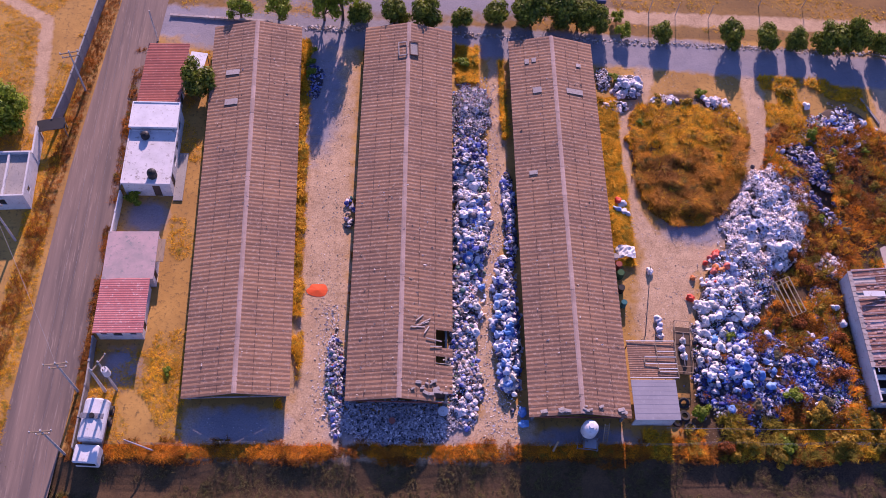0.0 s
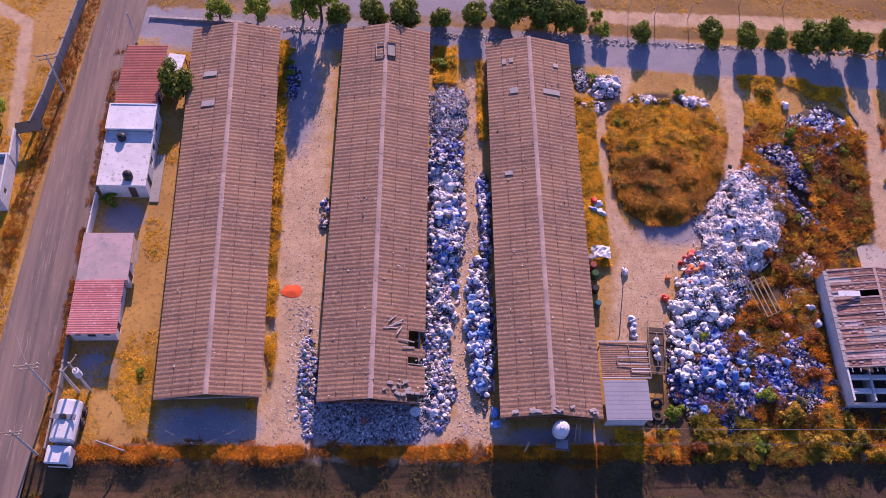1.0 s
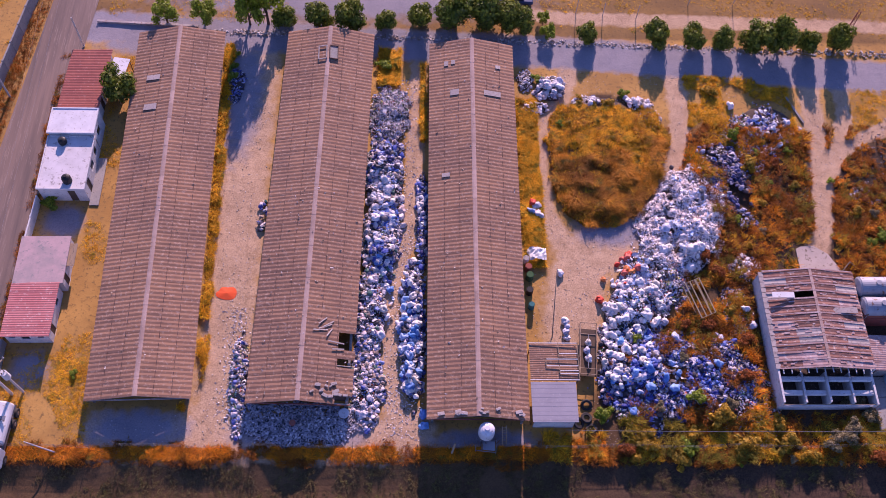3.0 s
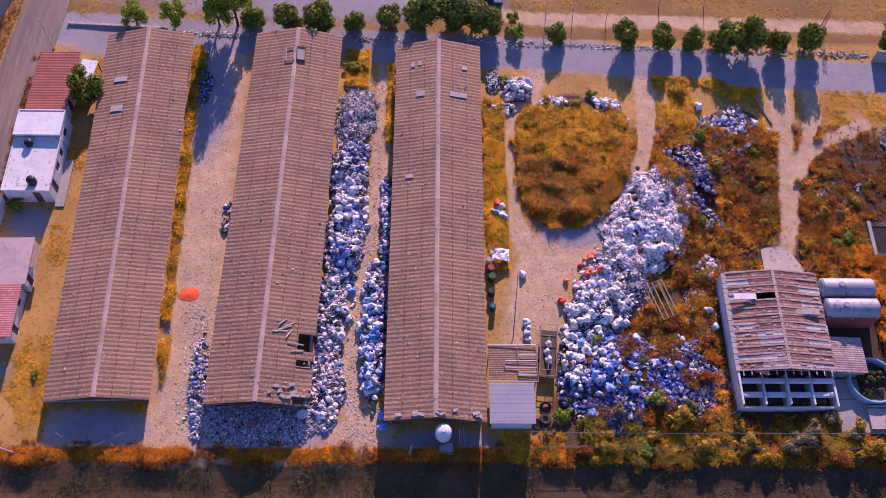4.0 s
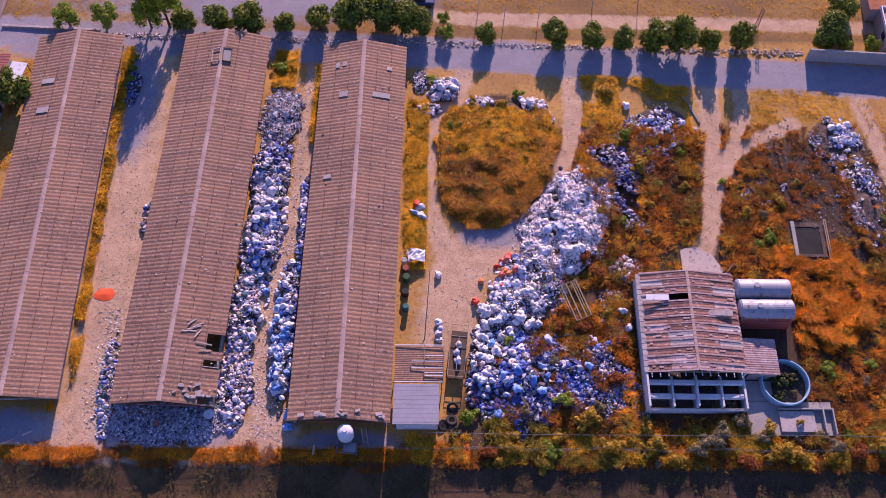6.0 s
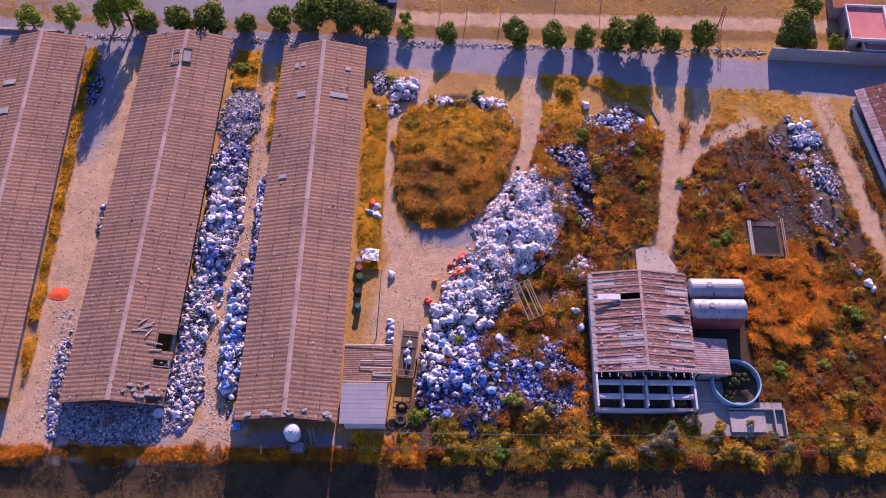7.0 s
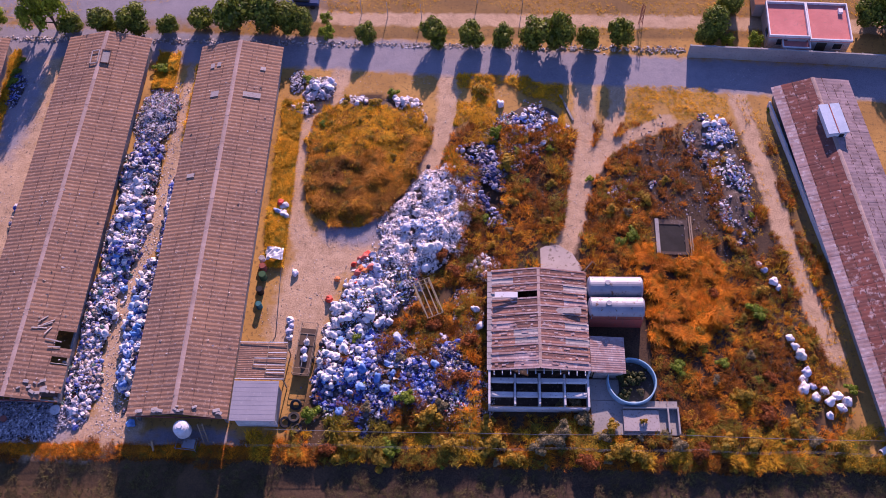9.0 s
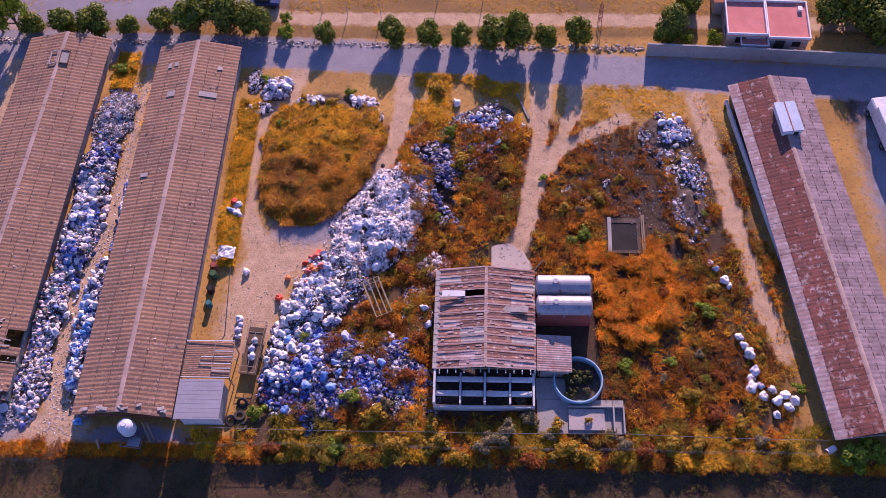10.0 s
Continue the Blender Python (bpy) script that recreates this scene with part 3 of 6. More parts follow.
HEAPS = []  # every heap's mound, for what lies on it


def mound(x, y):
    z = height_at(x, y)
    top = 0.0
    for cx, cy, rx, ry, turn, h in HEAPS:
        c, s = math.cos(radians(turn)), math.sin(radians(turn))
        dx, dy = x - cx, y - cy
        q = ((dx * c + dy * s) / rx) ** 2 + ((-dx * s + dy * c) / ry) ** 2
        if q < 1:
            top = max(top, h * (1 - q) ** 0.7 * max(0.15, 0.75 + 0.5 * noise.noise(Vector((x * 0.5, y * 0.5, h))) + 0.4 * noise.noise(Vector((x * 1.2, y * 1.2, h + 3)))))
    return z + top


def heap(label, material, spec, count, sizes, seed, shape="blob", cover=-1.0, cell=0.45):
    """A heap of loose rubbish: a mound of earth and scraps under a skin of pieces."""
    HEAPS.extend(spec)
    rng = np.random.default_rng(seed)
    area = [s[2] * s[3] for s in spec]
    pts = []
    for s, a in zip(spec, area):
        p, r = in_ellipse(rng, int(count * a / sum(area)), s[0], s[1], s[2] * 1.12, s[3] * 1.12, s[4])
        p = np.array([(x, y) for (x, y), q in zip(p, r) if q < 0.8 or noise.noise(Vector((x * 0.8, y * 0.8, 1.5))) > (q - 0.85) * 2.2])
        p = np.array([(x, y) for x, y in p if noise.noise(Vector((x * cell, y * cell, 3.7))) + 0.5 * noise.noise(Vector((x * 3 * cell, y * 3 * cell, 0.7))) > cover])
        pts += [(x, y, mound(x, y) + 0.03 + 0.1 * rng.random()) for x, y in p]
    for cx, cy, rx, ry, turn, h in spec:
        if h < 0.3 or shape == "bag":
            continue
        bm = bmesh.new()
        rings = []
        for j in range(7):
            q = 1 - j / 6.5
            ring = []
            for i in range(22):
                a = 2 * math.pi * i / 22
                u, v = rx * q * math.cos(a), ry * q * math.sin(a)
                c, s = math.cos(radians(turn)), math.sin(radians(turn))
                x, y = cx + u * c - v * s, cy + u * s + v * c
                ring.append(bm.verts.new((x, y, mound(x, y) - 0.06 - (0.2 if j == 0 else 0))))
            rings.append(ring)
        for j in range(6):
            for i in range(22):
                bm.faces.new((rings[j][i], rings[j][(i + 1) % 22], rings[j + 1][(i + 1) % 22], rings[j + 1][i]))
        bm.faces.new(rings[6])
        tagged(part("rubbish_mound", bm, M_SOIL), "low mound of dark soil and trodden rubbish", "mound", kind="stuff")
    return scatter("rubbish_heap", label, "rubbish heap", material, pts, sizes, shape, seed)


M_SOIL = mk("rubbish_soil", (0.11, 0.075, 0.055), (0.07, 0.05, 0.042), (0.22, 0.17, 0.15), fine=3, amount=0.35)

M_BAGL = palette("mixed_bags", [(0.80, 0.70, 0.68), (0.70, 0.60, 0.64), (0.56, 0.48, 0.52), D, (0.12, 0.15, 0.40), D, (0.74, 0.58, 0.58), (0.30, 0.26, 0.32), (0.84, 0.74, 0.70), (0.20, 0.25, 0.48), (0.07, 0.06, 0.08), (0.50, 0.46, 0.48), (0.16, 0.12, 0.11), (0.06, 0.14, 0.12), (0.44, 0.34, 0.26), (0.62, 0.56, 0.58), (0.06, 0.08, 0.28), (0.36, 0.33, 0.40), D, (0.30, 0.22, 0.18)])
M_BAGW = palette("white_bags", [(0.84, 0.75, 0.71), (0.72, 0.65, 0.64), (0.86, 0.75, 0.69), D, (0.76, 0.68, 0.66), (0.40, 0.37, 0.42), (0.70, 0.64, 0.64), (0.64, 0.50, 0.48), (0.48, 0.50, 0.60), (0.14, 0.12, 0.13), (0.26, 0.24, 0.30), (0.66, 0.60, 0.60)])
M_BAGB = palette("blue_bags", [(0.04, 0.05, 0.22), (0.07, 0.10, 0.36), D, (0.13, 0.18, 0.46), (0.03, 0.03, 0.09), (0.30, 0.30, 0.42), (0.05, 0.08, 0.30), D, (0.46, 0.43, 0.48), (0.04, 0.04, 0.15), (0.09, 0.13, 0.42), (0.10, 0.08, 0.08)])
M_BAGD = palette("dark_bags", [D, (0.07, 0.06, 0.12), (0.30, 0.28, 0.36), (0.05, 0.05, 0.10), (0.12, 0.11, 0.22), D, (0.50, 0.46, 0.54), (0.06, 0.07, 0.20), (0.20, 0.16, 0.16)])
LONG = [(-9.5, 39.6, 2.5, 4.2, 0, 0.8), (-9.9, 31.2, 2.3, 5.6, 0, 1.2), (-10.3, 23.0, 2.1, 5.6, 0, 1.3), (-11.1, 14.5, 1.7, 6.0, 0, 1.0), (-11.2, 6.8, 1.8, 4.4, 0, 0.7)]
GREAT = [(23.0, 25.6, 4.5, 8.8, -27, 1.5), (18.6, 18.4, 3.6, 4.2, -35, 1.3)]
# heaps between the second and third shed
heap("fine mixed plastic scraps through a long heap", M_TRASHM, LONG, 15000, (0.05, 0.17), 11)
heap("torn white and grey scraps at a long heap's end", M_TRASHW, LONG[:1], 1800, (0.10, 0.28), 12, "strip", -0.15, 0.5)
heap("long heap of white, lilac and dark bags beside a shed", M_BAGL, LONG[1:], 2400, (0.12, 0.33), 111, "bag", -0.3, 0.8)
heap("bright torn scraps through a long heap", M_TRASHP, LONG[1:], 4200, (0.07, 0.2), 128, "blob", -0.1, 0.6)
heap("plump white bags heaped beside a shed", M_BAGW, [(-9.9, 26.0, 2.0, 6.5, 0, 1.3)], 330, (0.2, 0.46), 112, "bag", -0.15)
heap("deep blue bags in a long heap", M_BAGB, [(-9.4, 34.2, 1.8, 1.9, 0, 1.1), (-9.8, 21.4, 1.4, 1.5, 0, 1.45)], 170, (0.18, 0.4), 113, "bag")
heap("blue and white bagged rubbish heaped along a shed", M_BAGB, [(-6.7, 12.5, 1.25, 8.2, 0, 1.0), (-5.7, 25.5, 0.6, 7, 0, 0.6)], 420, (0.16, 0.4), 13, "bag", -0.2, 0.7)
heap("blue scraps along a shed", M_TRASHB, [(-6.7, 12.5, 1.25, 8.2, 0, 1.0), (-5.7, 25.5, 0.6, 7, 0, 0.6)], 2600, (0.06, 0.2), 126)
heap("white bags heaped along a shed", M_BAGW, [(-6.7, 12.0, 1.25, 8.4, 0, 1.05), (-5.7, 25.5, 0.6, 7, 0, 0.6)], 420, (0.16, 0.42), 114, "bag", -0.1, 0.7)
# loose rubbish round the front of the second shed
heap("trodden grey rubbish in front of a shed", M_TRASHG, [(-17.6, 2.7, 6.6, 2.3, 0, 0.22)], 6500, (0.05, 0.16), 14, "flake")
heap("mixed rubbish along a shed wall", M_TRASHM, [(-23.7, 7.0, 1.0, 5.2, 4, 0.5)], 1500, (0.06, 0.22), 15)
heap("dark and white bags beside a shed wall", M_BAGL, [(-23.7, 6.6, 0.9, 5.0, 4, 0.5), (-23.0, 25.8, 0.6, 2.0, 0, 0.5)], 170, (0.12, 0.3), 115, "bag")
# the great heap east of the drive
heap("great heap of pale shredded plastic", M_TRASHP, GREAT[:1], 15000, (0.08, 0.22), 16)
heap("torn pale strips over a heap", M_TRASHP, GREAT[:1], 5000, (0.12, 0.3), 127, "strip")
heap("crumpled white bags in a pale heap", M_TRASHP, GREAT[:1], 520, (0.14, 0.34), 116, "bag", 0.05)
# the dark pieces here imitate shaded gaps between pale scraps
scatter("rubbish_heap", "dark gaps and torn scraps through a pale heap", "rubbish heap", M_TRASHW, [(x, y, mound(x, y) + 0.08) for x, y in in_ellipse(np.random.default_rng(7), 2200, 22.2, 24.6, 4.4, 9.2, -28)[0]], (0.05, 0.17), "blob", 8)
heap("bulging white bags at a heap's foot", M_BAGW, [(16.8, 15.0, 3.4, 5.4, -32, 1.4), (13.6, 9.0, 1.3, 4.6, 0, 0.9)], 420, (0.17, 0.40), 117, "bag", -0.12, 0.7)
heap("mixed scraps between white bags", M_TRASHM, [(16.8, 15.0, 3.4, 5.2, -32, 1.4), GREAT[1]], 6500, (0.06, 0.2), 118)
heap("dark violet bags along a pale heap's edge", M_BAGD, [(29.6, 30.2, 1.7, 5.8, 4, 0.7), (27.8, 34.6, 2.6, 1.6, 0, 0.6)], 760, (0.12, 0.34), 119, "bag", -0.35)
heap("dark blue heap of bagged rubbish among weeds", M_TRASHB, [(17.5, 7.4, 5.6, 5.6, 0, 1.1), (24.2, 7.4, 4.4, 5.0, 10, 0.9)], 8000, (0.07, 0.30), 17, "flake", -0.15, 0.3)
heap("deep blue and black bags among weeds", M_BAGB, [(17.5, 7.4, 5.6, 5.4, 0, 1.15), (24.2, 7.2, 4.4, 4.8, 10, 0.95)], 1500, (0.14, 0.40), 120, "bag", 0.02, 0.34)
heap("grey and white scraps through a dark heap", M_TRASHM, [(16.8, 7.4, 5.5, 5.6, 0, 1.15), (23.6, 7.0, 4.2, 5.0, 10, 0.95)], 4200, (0.06, 0.24), 24, "blob", 0.0, 0.6)
heap("pale bags scattered over a dark heap", M_BAGW, [(17.5, 7.4, 5.4, 5.4, 0, 1.15), (24.6, 6.2, 3.6, 3.8, 10, 0.95)], 380, (0.12, 0.32), 121, "bag", 0.22, 0.5)
heap("trodden grey litter beside dry weeds", M_TRASHM, [(27.8, 4.6, 2.0, 4.0, 0, 0.25), (29.0, 20.0, 1.7, 1.7, 0, 0.3), (27.2, 14.2, 1.6, 3.6, 0, 0.25)], 3800, (0.05, 0.18), 18)
heap("pale lilac bags beside a barn", M_BAGW, [(28.6, 20.2, 1.3, 1.1, 0, 0.4)], 34, (0.2, 0.36), 122, "bag")
# heaps near the back lane
heap("heap of white sacks and scraps near a shed end", M_TRASHW, [(9.4, 43.8, 1.9, 1.8, 20, 0.8), (7.6, 40.9, 1.6, 0.9, 0, 0.5), (19.9, 41.6, 1.6, 1.0, 0, 0.5), (20.8, 39.6, 1.6, 1.5, 0, 0.4), (13.6, 42.0, 1.6, 0.9, 0, 0.5), (6.6, 45.0, 1.0, 1.6, 0, 0.4)], 1700, (0.08, 0.24), 19)
heap("white bags near a shed end", M_BAGW, [(9.4, 43.8, 1.8, 1.7, 20, 0.85), (7.6, 40.9, 1.5, 0.8, 0, 0.5), (19.8, 41.8, 1.3, 0.8, 0, 0.5), (13.6, 42.1, 1.5, 0.8, 0, 0.5)], 130, (0.24, 0.46), 123, "bag")
heap("scattered grey and white rubbish among weeds", M_TRASHM, [(34.6, 38.2, 4.0, 3.8, 0, 0.4), (31.4, 36.0, 3.2, 5.0, -12, 0.4)], 4600, (0.05, 0.2), 20, "blob", 0.02, 0.5)
heap("grey bags scattered among weeds", M_BAGL, [(35.0, 38.0, 3.6, 3.6, 0, 0.45)], 240, (0.12, 0.32), 124, "bag", 0.0, 0.5)
heap("heap of pale rubbish on dark trodden soil", M_TRASHM, [(54.4, 37.0, 3.2, 3.2, 25, 0.5), (55.8, 30.5, 2.4, 7.6, 4, 0.45), (45.2, 29.8, 2.6, 1.6, 30, 0.2)], 7200, (0.05, 0.2), 21, "blob", -0.1, 0.5)
heap("blue-grey bags on dark trodden soil", M_BAGL, [(54.6, 37.2, 2.6, 2.6, 25, 0.5), (55.8, 30.5, 2.0, 7.2, 4, 0.45)], 330, (0.12, 0.3), 125, "bag", -0.05, 0.5)
heap("dark ash-stained litter on bare soil", M_TRASHD, [(50.0, 33.0, 6.5, 6.5, 0, 0.1), (54.0, 25.5, 3.8, 4.4, 0, 0.1)], 1500, (0.03, 0.12), 22, "flake")
heap("dark litter beside a shed wall", M_TRASHB, [(-27.6, 43.8, 1.1, 2.4, 0, 0.4)], 400, (0.08, 0.24), 23)

M_FILM = palette("plastic_film", [W, (0.45, 0.52, 0.66), (0.62, 0.60, 0.62), (0.30, 0.42, 0.64), W, (0.5, 0.48, 0.52), (0.55, 0.5, 0.45)])
M_FILMB = palette("pale_blue_film", [(0.36, 0.48, 0.72), (0.46, 0.56, 0.74), (0.56, 0.60, 0.72), (0.30, 0.40, 0.70), (0.62, 0.64, 0.70)])
M_FILMD = palette("deep_blue_film", [(0.07, 0.14, 0.50), (0.14, 0.24, 0.60), (0.24, 0.34, 0.64), (0.05, 0.08, 0.34)])
rng = np.random.default_rng(25)
for label, material, where in (("torn pale blue plastic sheets on a heap", M_FILMB, ((22.6, 24.2, 1.6, 1.5, 150), (17.2, 18.6, 1.1, 1.3, 110), (24.5, 28.0, 1.4, 1.6, 40), (15.6, 15.2, 1.0, 1.6, 50), (55.6, 37.6, 1.4, 1.6, 70), (-9.6, 31.0, 1.2, 2.4, 60))), ("deep blue plastic sheets on a heap", M_FILMD, ((-9.6, 25.6, 1.3, 1.7, 150), (15.8, 7.6, 1.6, 2.0, 90), (19.8, 10.6, 1.4, 1.3, 90), (22.6, 7.0, 1.6, 1.0, 60), (27.4, 31.6, 0.9, 2.6, 70), (33.6, 38.6, 1.5, 1.5, 50), (-6.2, 15.0, 0.8, 5.0, 90)))):
    spots = []
    for cx, cy, rx, ry, n in where:
        spots += [(x, y, mound(x, y) + 0.13) for x, y in in_ellipse(rng, n, cx, cy, rx, ry)[0]]
    scatter("plastic_film", label, "plastic film", material, spots, (0.12, 0.30), "flake", 70 + len(spots) % 7)
spots = []
for cx, cy, rx, ry, n in ((23.0, 26.0, 3.6, 6.5, 110), (17.5, 17.5, 3.2, 4.0, 90), (21.8, 23.6, 1.6, 1.8, 60), (-10.0, 25, 1.8, 15, 130), (-6.1, 13, 1.0, 7.5, 90), (18, 8.5, 6, 5.5, 90), (34.6, 38.2, 2.8, 2.8, 30), (55.6, 35, 2.0, 5.0, 40)):
    p, _ = in_ellipse(rng, n, cx, cy, rx, ry)
    spots += [(x, y, mound(x, y) + 0.16) for x, y in p]
scatter("plastic_film", "crumpled sheets of plastic film on the heaps", "plastic film", M_FILM, spots, (0.14, 0.36), "flake", 26)
spots = []
for x, y in zip(rng.uniform(-28, 62, 26000), rng.uniform(0.2, 47, 26000)):
    inside = any(a < x < b and 2 < y < 50.5 for a, b in ((-39, -27), (-23.2, -11.3), (-5.4, 5.4))) or (29.2 < x < 46 and 2 < y < 18.8)
    if not inside and noise.noise(Vector((x * 0.18, y * 0.18, 6.0))) > (0.05 if x < 29 else 0.3):
        spots.append((x, y, mound(x, y) + 0.02))
scatter("ground_litter", "small scraps and stones strewn over the ground", "litter", M_GRIT, spots, (0.02, 0.07), "flake", 27)

spots = [(x, 52.0 - 0.045 * (x + 30) * (x > -30) * 0.55 + rng.normal(0, 0.25), 0.03) for x in rng.uniform(-33, 53, 1500)]
scatter("stone_row", "row of rubble stones along the lane's edge", "rubble", M_GRIT, spots, (0.08, 0.26), "blob", 28)

# grit and litter on the tracks
rng = np.random.default_rng(5)
spots = [(x, y, mound(x, y) + 0.02) for x, y in zip(rng.normal(-7.9, 1.1, 2600), rng.uniform(1, 45, 2600)) if -11 < x < -5.5]
spots += [(x, y, mound(x, y) + 0.02) for x, y in zip(rng.normal(-24.4, 0.7, 700), rng.uniform(2, 15, 700))]
scatter("path_litter", "pale scraps trodden into the path between sheds", "litter", M_TRASHW, spots, (0.03, 0.11), "flake", 29)
spots = []
for w, pts in TRACKS[:9]:
    for (ax, ay), (bx, by) in zip(pts, pts[1:]):
        n = int(26 * w * math.hypot(bx - ax, by - ay) / 4)
        t, o = rng.random(n), rng.normal(0, 0.55 * w, n)
        d = math.hypot(bx - ax, by - ay)
        for tt, oo in zip(t, o):
            x, y = ax + tt * (bx - ax) - oo * (by - ay) / d, ay + tt * (by - ay) + oo * (bx - ax) / d
            if 0 < y < 47:
                spots.append((x, y, height_at(x, y) + 0.02))
scatter("track_grit", "pale stones and scraps trodden into the tracks", "gravel", M_GRIT, spots, (0.03, 0.10), "blob", 6)

# ---- weeds ----
def free(x, y, tracks=True):
    """Open ground: no track, shed, ruin or basin."""
    if tracks and bare(x, y) > 0.75:
        return False
    for (ax, ay), (bx, by), eave, rise, half in RIDGES:
        if ay < y < by and abs(x - ax - (bx - ax) * (y - ay) / (by - ay)) < half + 0.03:
            return False
    for x0, x1, y0, y1 in ((29.2, 43.3, 3.8, 18.6), (39, 45.6, 9, 19), (4.5, 12.6, 1.8, 13.5), (46.8, 51, 21.2, 26.3), (34.5, 39, 18.5, 23)):
        if x0 < x < x1 and y0 < y < y1:
            return False
    if math.hypot(x - 43.4, y - 7.2) < 2.7 or (39 < x < 48 and 2 < y < 5.6):
        return False
    return not (61.6 + (43.2 - y) * 0.147 - 0.6 < x < 71.5 + (43.2 - y) * 0.147 and -0.5 < y < 44)


def field(n, x0, x1, y0, y1, seed, keep=lambda x, y: True, tracks=True):
    rng = np.random.default_rng(seed)
    out = []
    for x, y in zip(rng.uniform(x0, x1, n), rng.uniform(y0, y1, n)):
        if free(x, y, tracks) and keep(x, y):
            out.append((x, y, mound(x, y)))
    return out


clump = lambda x, y: noise.noise(Vector((x * 0.75, y * 0.75, 3.3))) + 0.5 * noise.noise(Vector((x * 1.9, y * 1.9, 1.3))) > -0.05
patchy = lambda f, lo: (lambda x, y: noise.noise(Vector((x * f, y * f, 7.7))) > lo)
island = lambda x, y: 24.6 < y < 43.4 and on_island(x, y) < 1.0 + 0.10 * noise.noise(Vector((x, y, 0)))
HEAPS.append((15.0, 34.2, 6.6, 8.8, 0, 0.8))
bm = bmesh.new()
rings = [[bm.verts.new((15.0 + 6.3 * q * math.cos(a), 34.2 + 8.5 * q * math.sin(a), mound(15.0 + 6.3 * q * math.cos(a), 34.2 + 8.5 * q * math.sin(a)) - 0.03)) for a in [2 * math.pi * i / 32 for i in range(32)]] for q in (1, 0.85, 0.65, 0.4, 0.15)]
for j in range(4):
    for i in range(32):
        bm.faces.new((rings[j][i], rings[j][(i + 1) % 32], rings[j + 1][(i + 1) % 32], rings[j + 1][i]))
bm.faces.new(rings[4])
tagged(part("grassy_mound", bm, M_SOIL), "low mound of soil inside the turning loop", "mound", kind="stuff")
south = lambda x, y: island(x, y) and noise.noise(Vector((x * 0.3, y * 0.3, 1.0))) * 5 + 34.5 > y
north = lambda x, y: island(x, y) and y < 41.2 + noise.noise(Vector((x * 0.5, 1, 1))) and not noise.noise(Vector((x * 0.3, y * 0.3, 1.0))) * 5 + 33.0 > y
grass("dry_grass", "tall dry brown grass on a mound", M_STRAW, field(11000, 9, 22.5, 25, 43, 31, south, False), (0.4, 1.05), 32, blades=14)
grass("dry_grass", "low golden grass on a mound", M_STRAWG, field(7000, 8, 22.8, 25, 43.4, 30, north, False), (0.3, 0.75), 57, blades=13)
grass("dry_grass", "rust and brown grass through golden grass", M_STRAW, field(2400, 8, 22.8, 25, 43.4, 130, lambda x, y: north(x, y) and clump(x, y), False), (0.35, 0.85), 157, blades=12)
grass("dry_grass", "golden streaks through brown grass", M_STRAWG, field(2200, 8, 22.8, 25, 40, 131, lambda x, y: south(x, y) and noise.noise(Vector((x * 0.6, y * 0.6, 4.4))) > 0.12, False), (0.5, 1.1), 158, blades=11)
grass("dry_grass", "golden grass growing along a shed wall", M_STRAWG, field(5600, 5.3, 7.4, 20, 42, 33, patchy(0.35, -0.5), False) + field(5200, -29.4, -26.8, 4, 50, 34, lambda x, y: x < -27.15 - 0.028 * (y - 4) + 0.5 * noise.noise(Vector((x, y * 0.4, 2))) and patchy(0.3, -0.35)(x, y), False) + field(800, -11, -8.4, 44, 49.5, 35, lambda x, y: True, False) + field(400, -5.9, -5.5, 36, 47, 36, lambda x, y: True, False), (0.3, 0.75), 37, blades=10)
grass("dry_weeds", "brown weeds along shed walls", M_STRAWD, field(3000, -29.4, -26.8, 4, 50, 134, lambda x, y: x < -27.4 - 0.028 * (y - 4) and patchy(0.3, -0.2)(x, y), False) + field(1600, -23.6, -21.6, 12, 50, 135, lambda x, y: x > -22.9 + 0.022 * (y - 4) and patchy(0.3, 0.0)(x, y), False), (0.2, 0.6), 136, blades=9)
dense = lambda x, y: weedy_or_shaded(x, y) > 0.4 + 0.4 * noise.noise(Vector((x * 0.5, y * 0.5, 6.0))) and noise.noise(Vector((x * 0.3, y * 0.3, 2.0))) + 0.5 * noise.noise(Vector((x * 1.1, y * 1.1, 2.0))) > min(0.28, 0.16 * min(x - 43, y - 20) - 0.6)
off_heaps = lambda x, y: not any(((x - h[0]) / h[2]) ** 2 + ((y - h[1]) / h[3]) ** 2 < 0.55 for h in HEAPS[:-1] if h[5] > 0.45)
east = lambda x, y: dense(x, y) and clump(x, y) and off_heaps(x, y)
east_dark = lambda x, y: dense(x, y) and off_heaps(x, y) and noise.noise(Vector((x * 0.16, y * 0.16, 4.0))) < 0.22
east_gold = lambda x, y: east(x, y) and noise.noise(Vector((x * 0.16, y * 0.16, 4.0))) > -0.1
grass("dry_weeds", "dense brown dry weeds on waste ground", M_STRAWD, field(22000, 19, 66, 1, 41, 38, east_dark), (0.2, 0.75), 39, blades=12)
grass("dry_weeds", "orange dry weeds in patches on waste ground", M_STRAWO, field(16500, 19, 66, 1, 41, 58, east_gold), (0.25, 0.8), 59, blades=12)
grass("dry_weeds", "orange dry weeds beside the tanks", M_STRAWO, field(6500, 44.8, 54, 10, 24, 40, lambda x, y: clump(x, y) and math.hypot((x - 48.5) / 5.5, (y - 18) / 7.0) < 1), (0.5, 1.25), 41, blades=15)
grass("track_grass", "thin dry grass over a sandy track", M_STRAWG, field(1500, 57.5, 66, 8, 43, 165, lambda x, y: patchy(0.5, 0.0)(x, y), False), (0.08, 0.25), 166, blades=7)
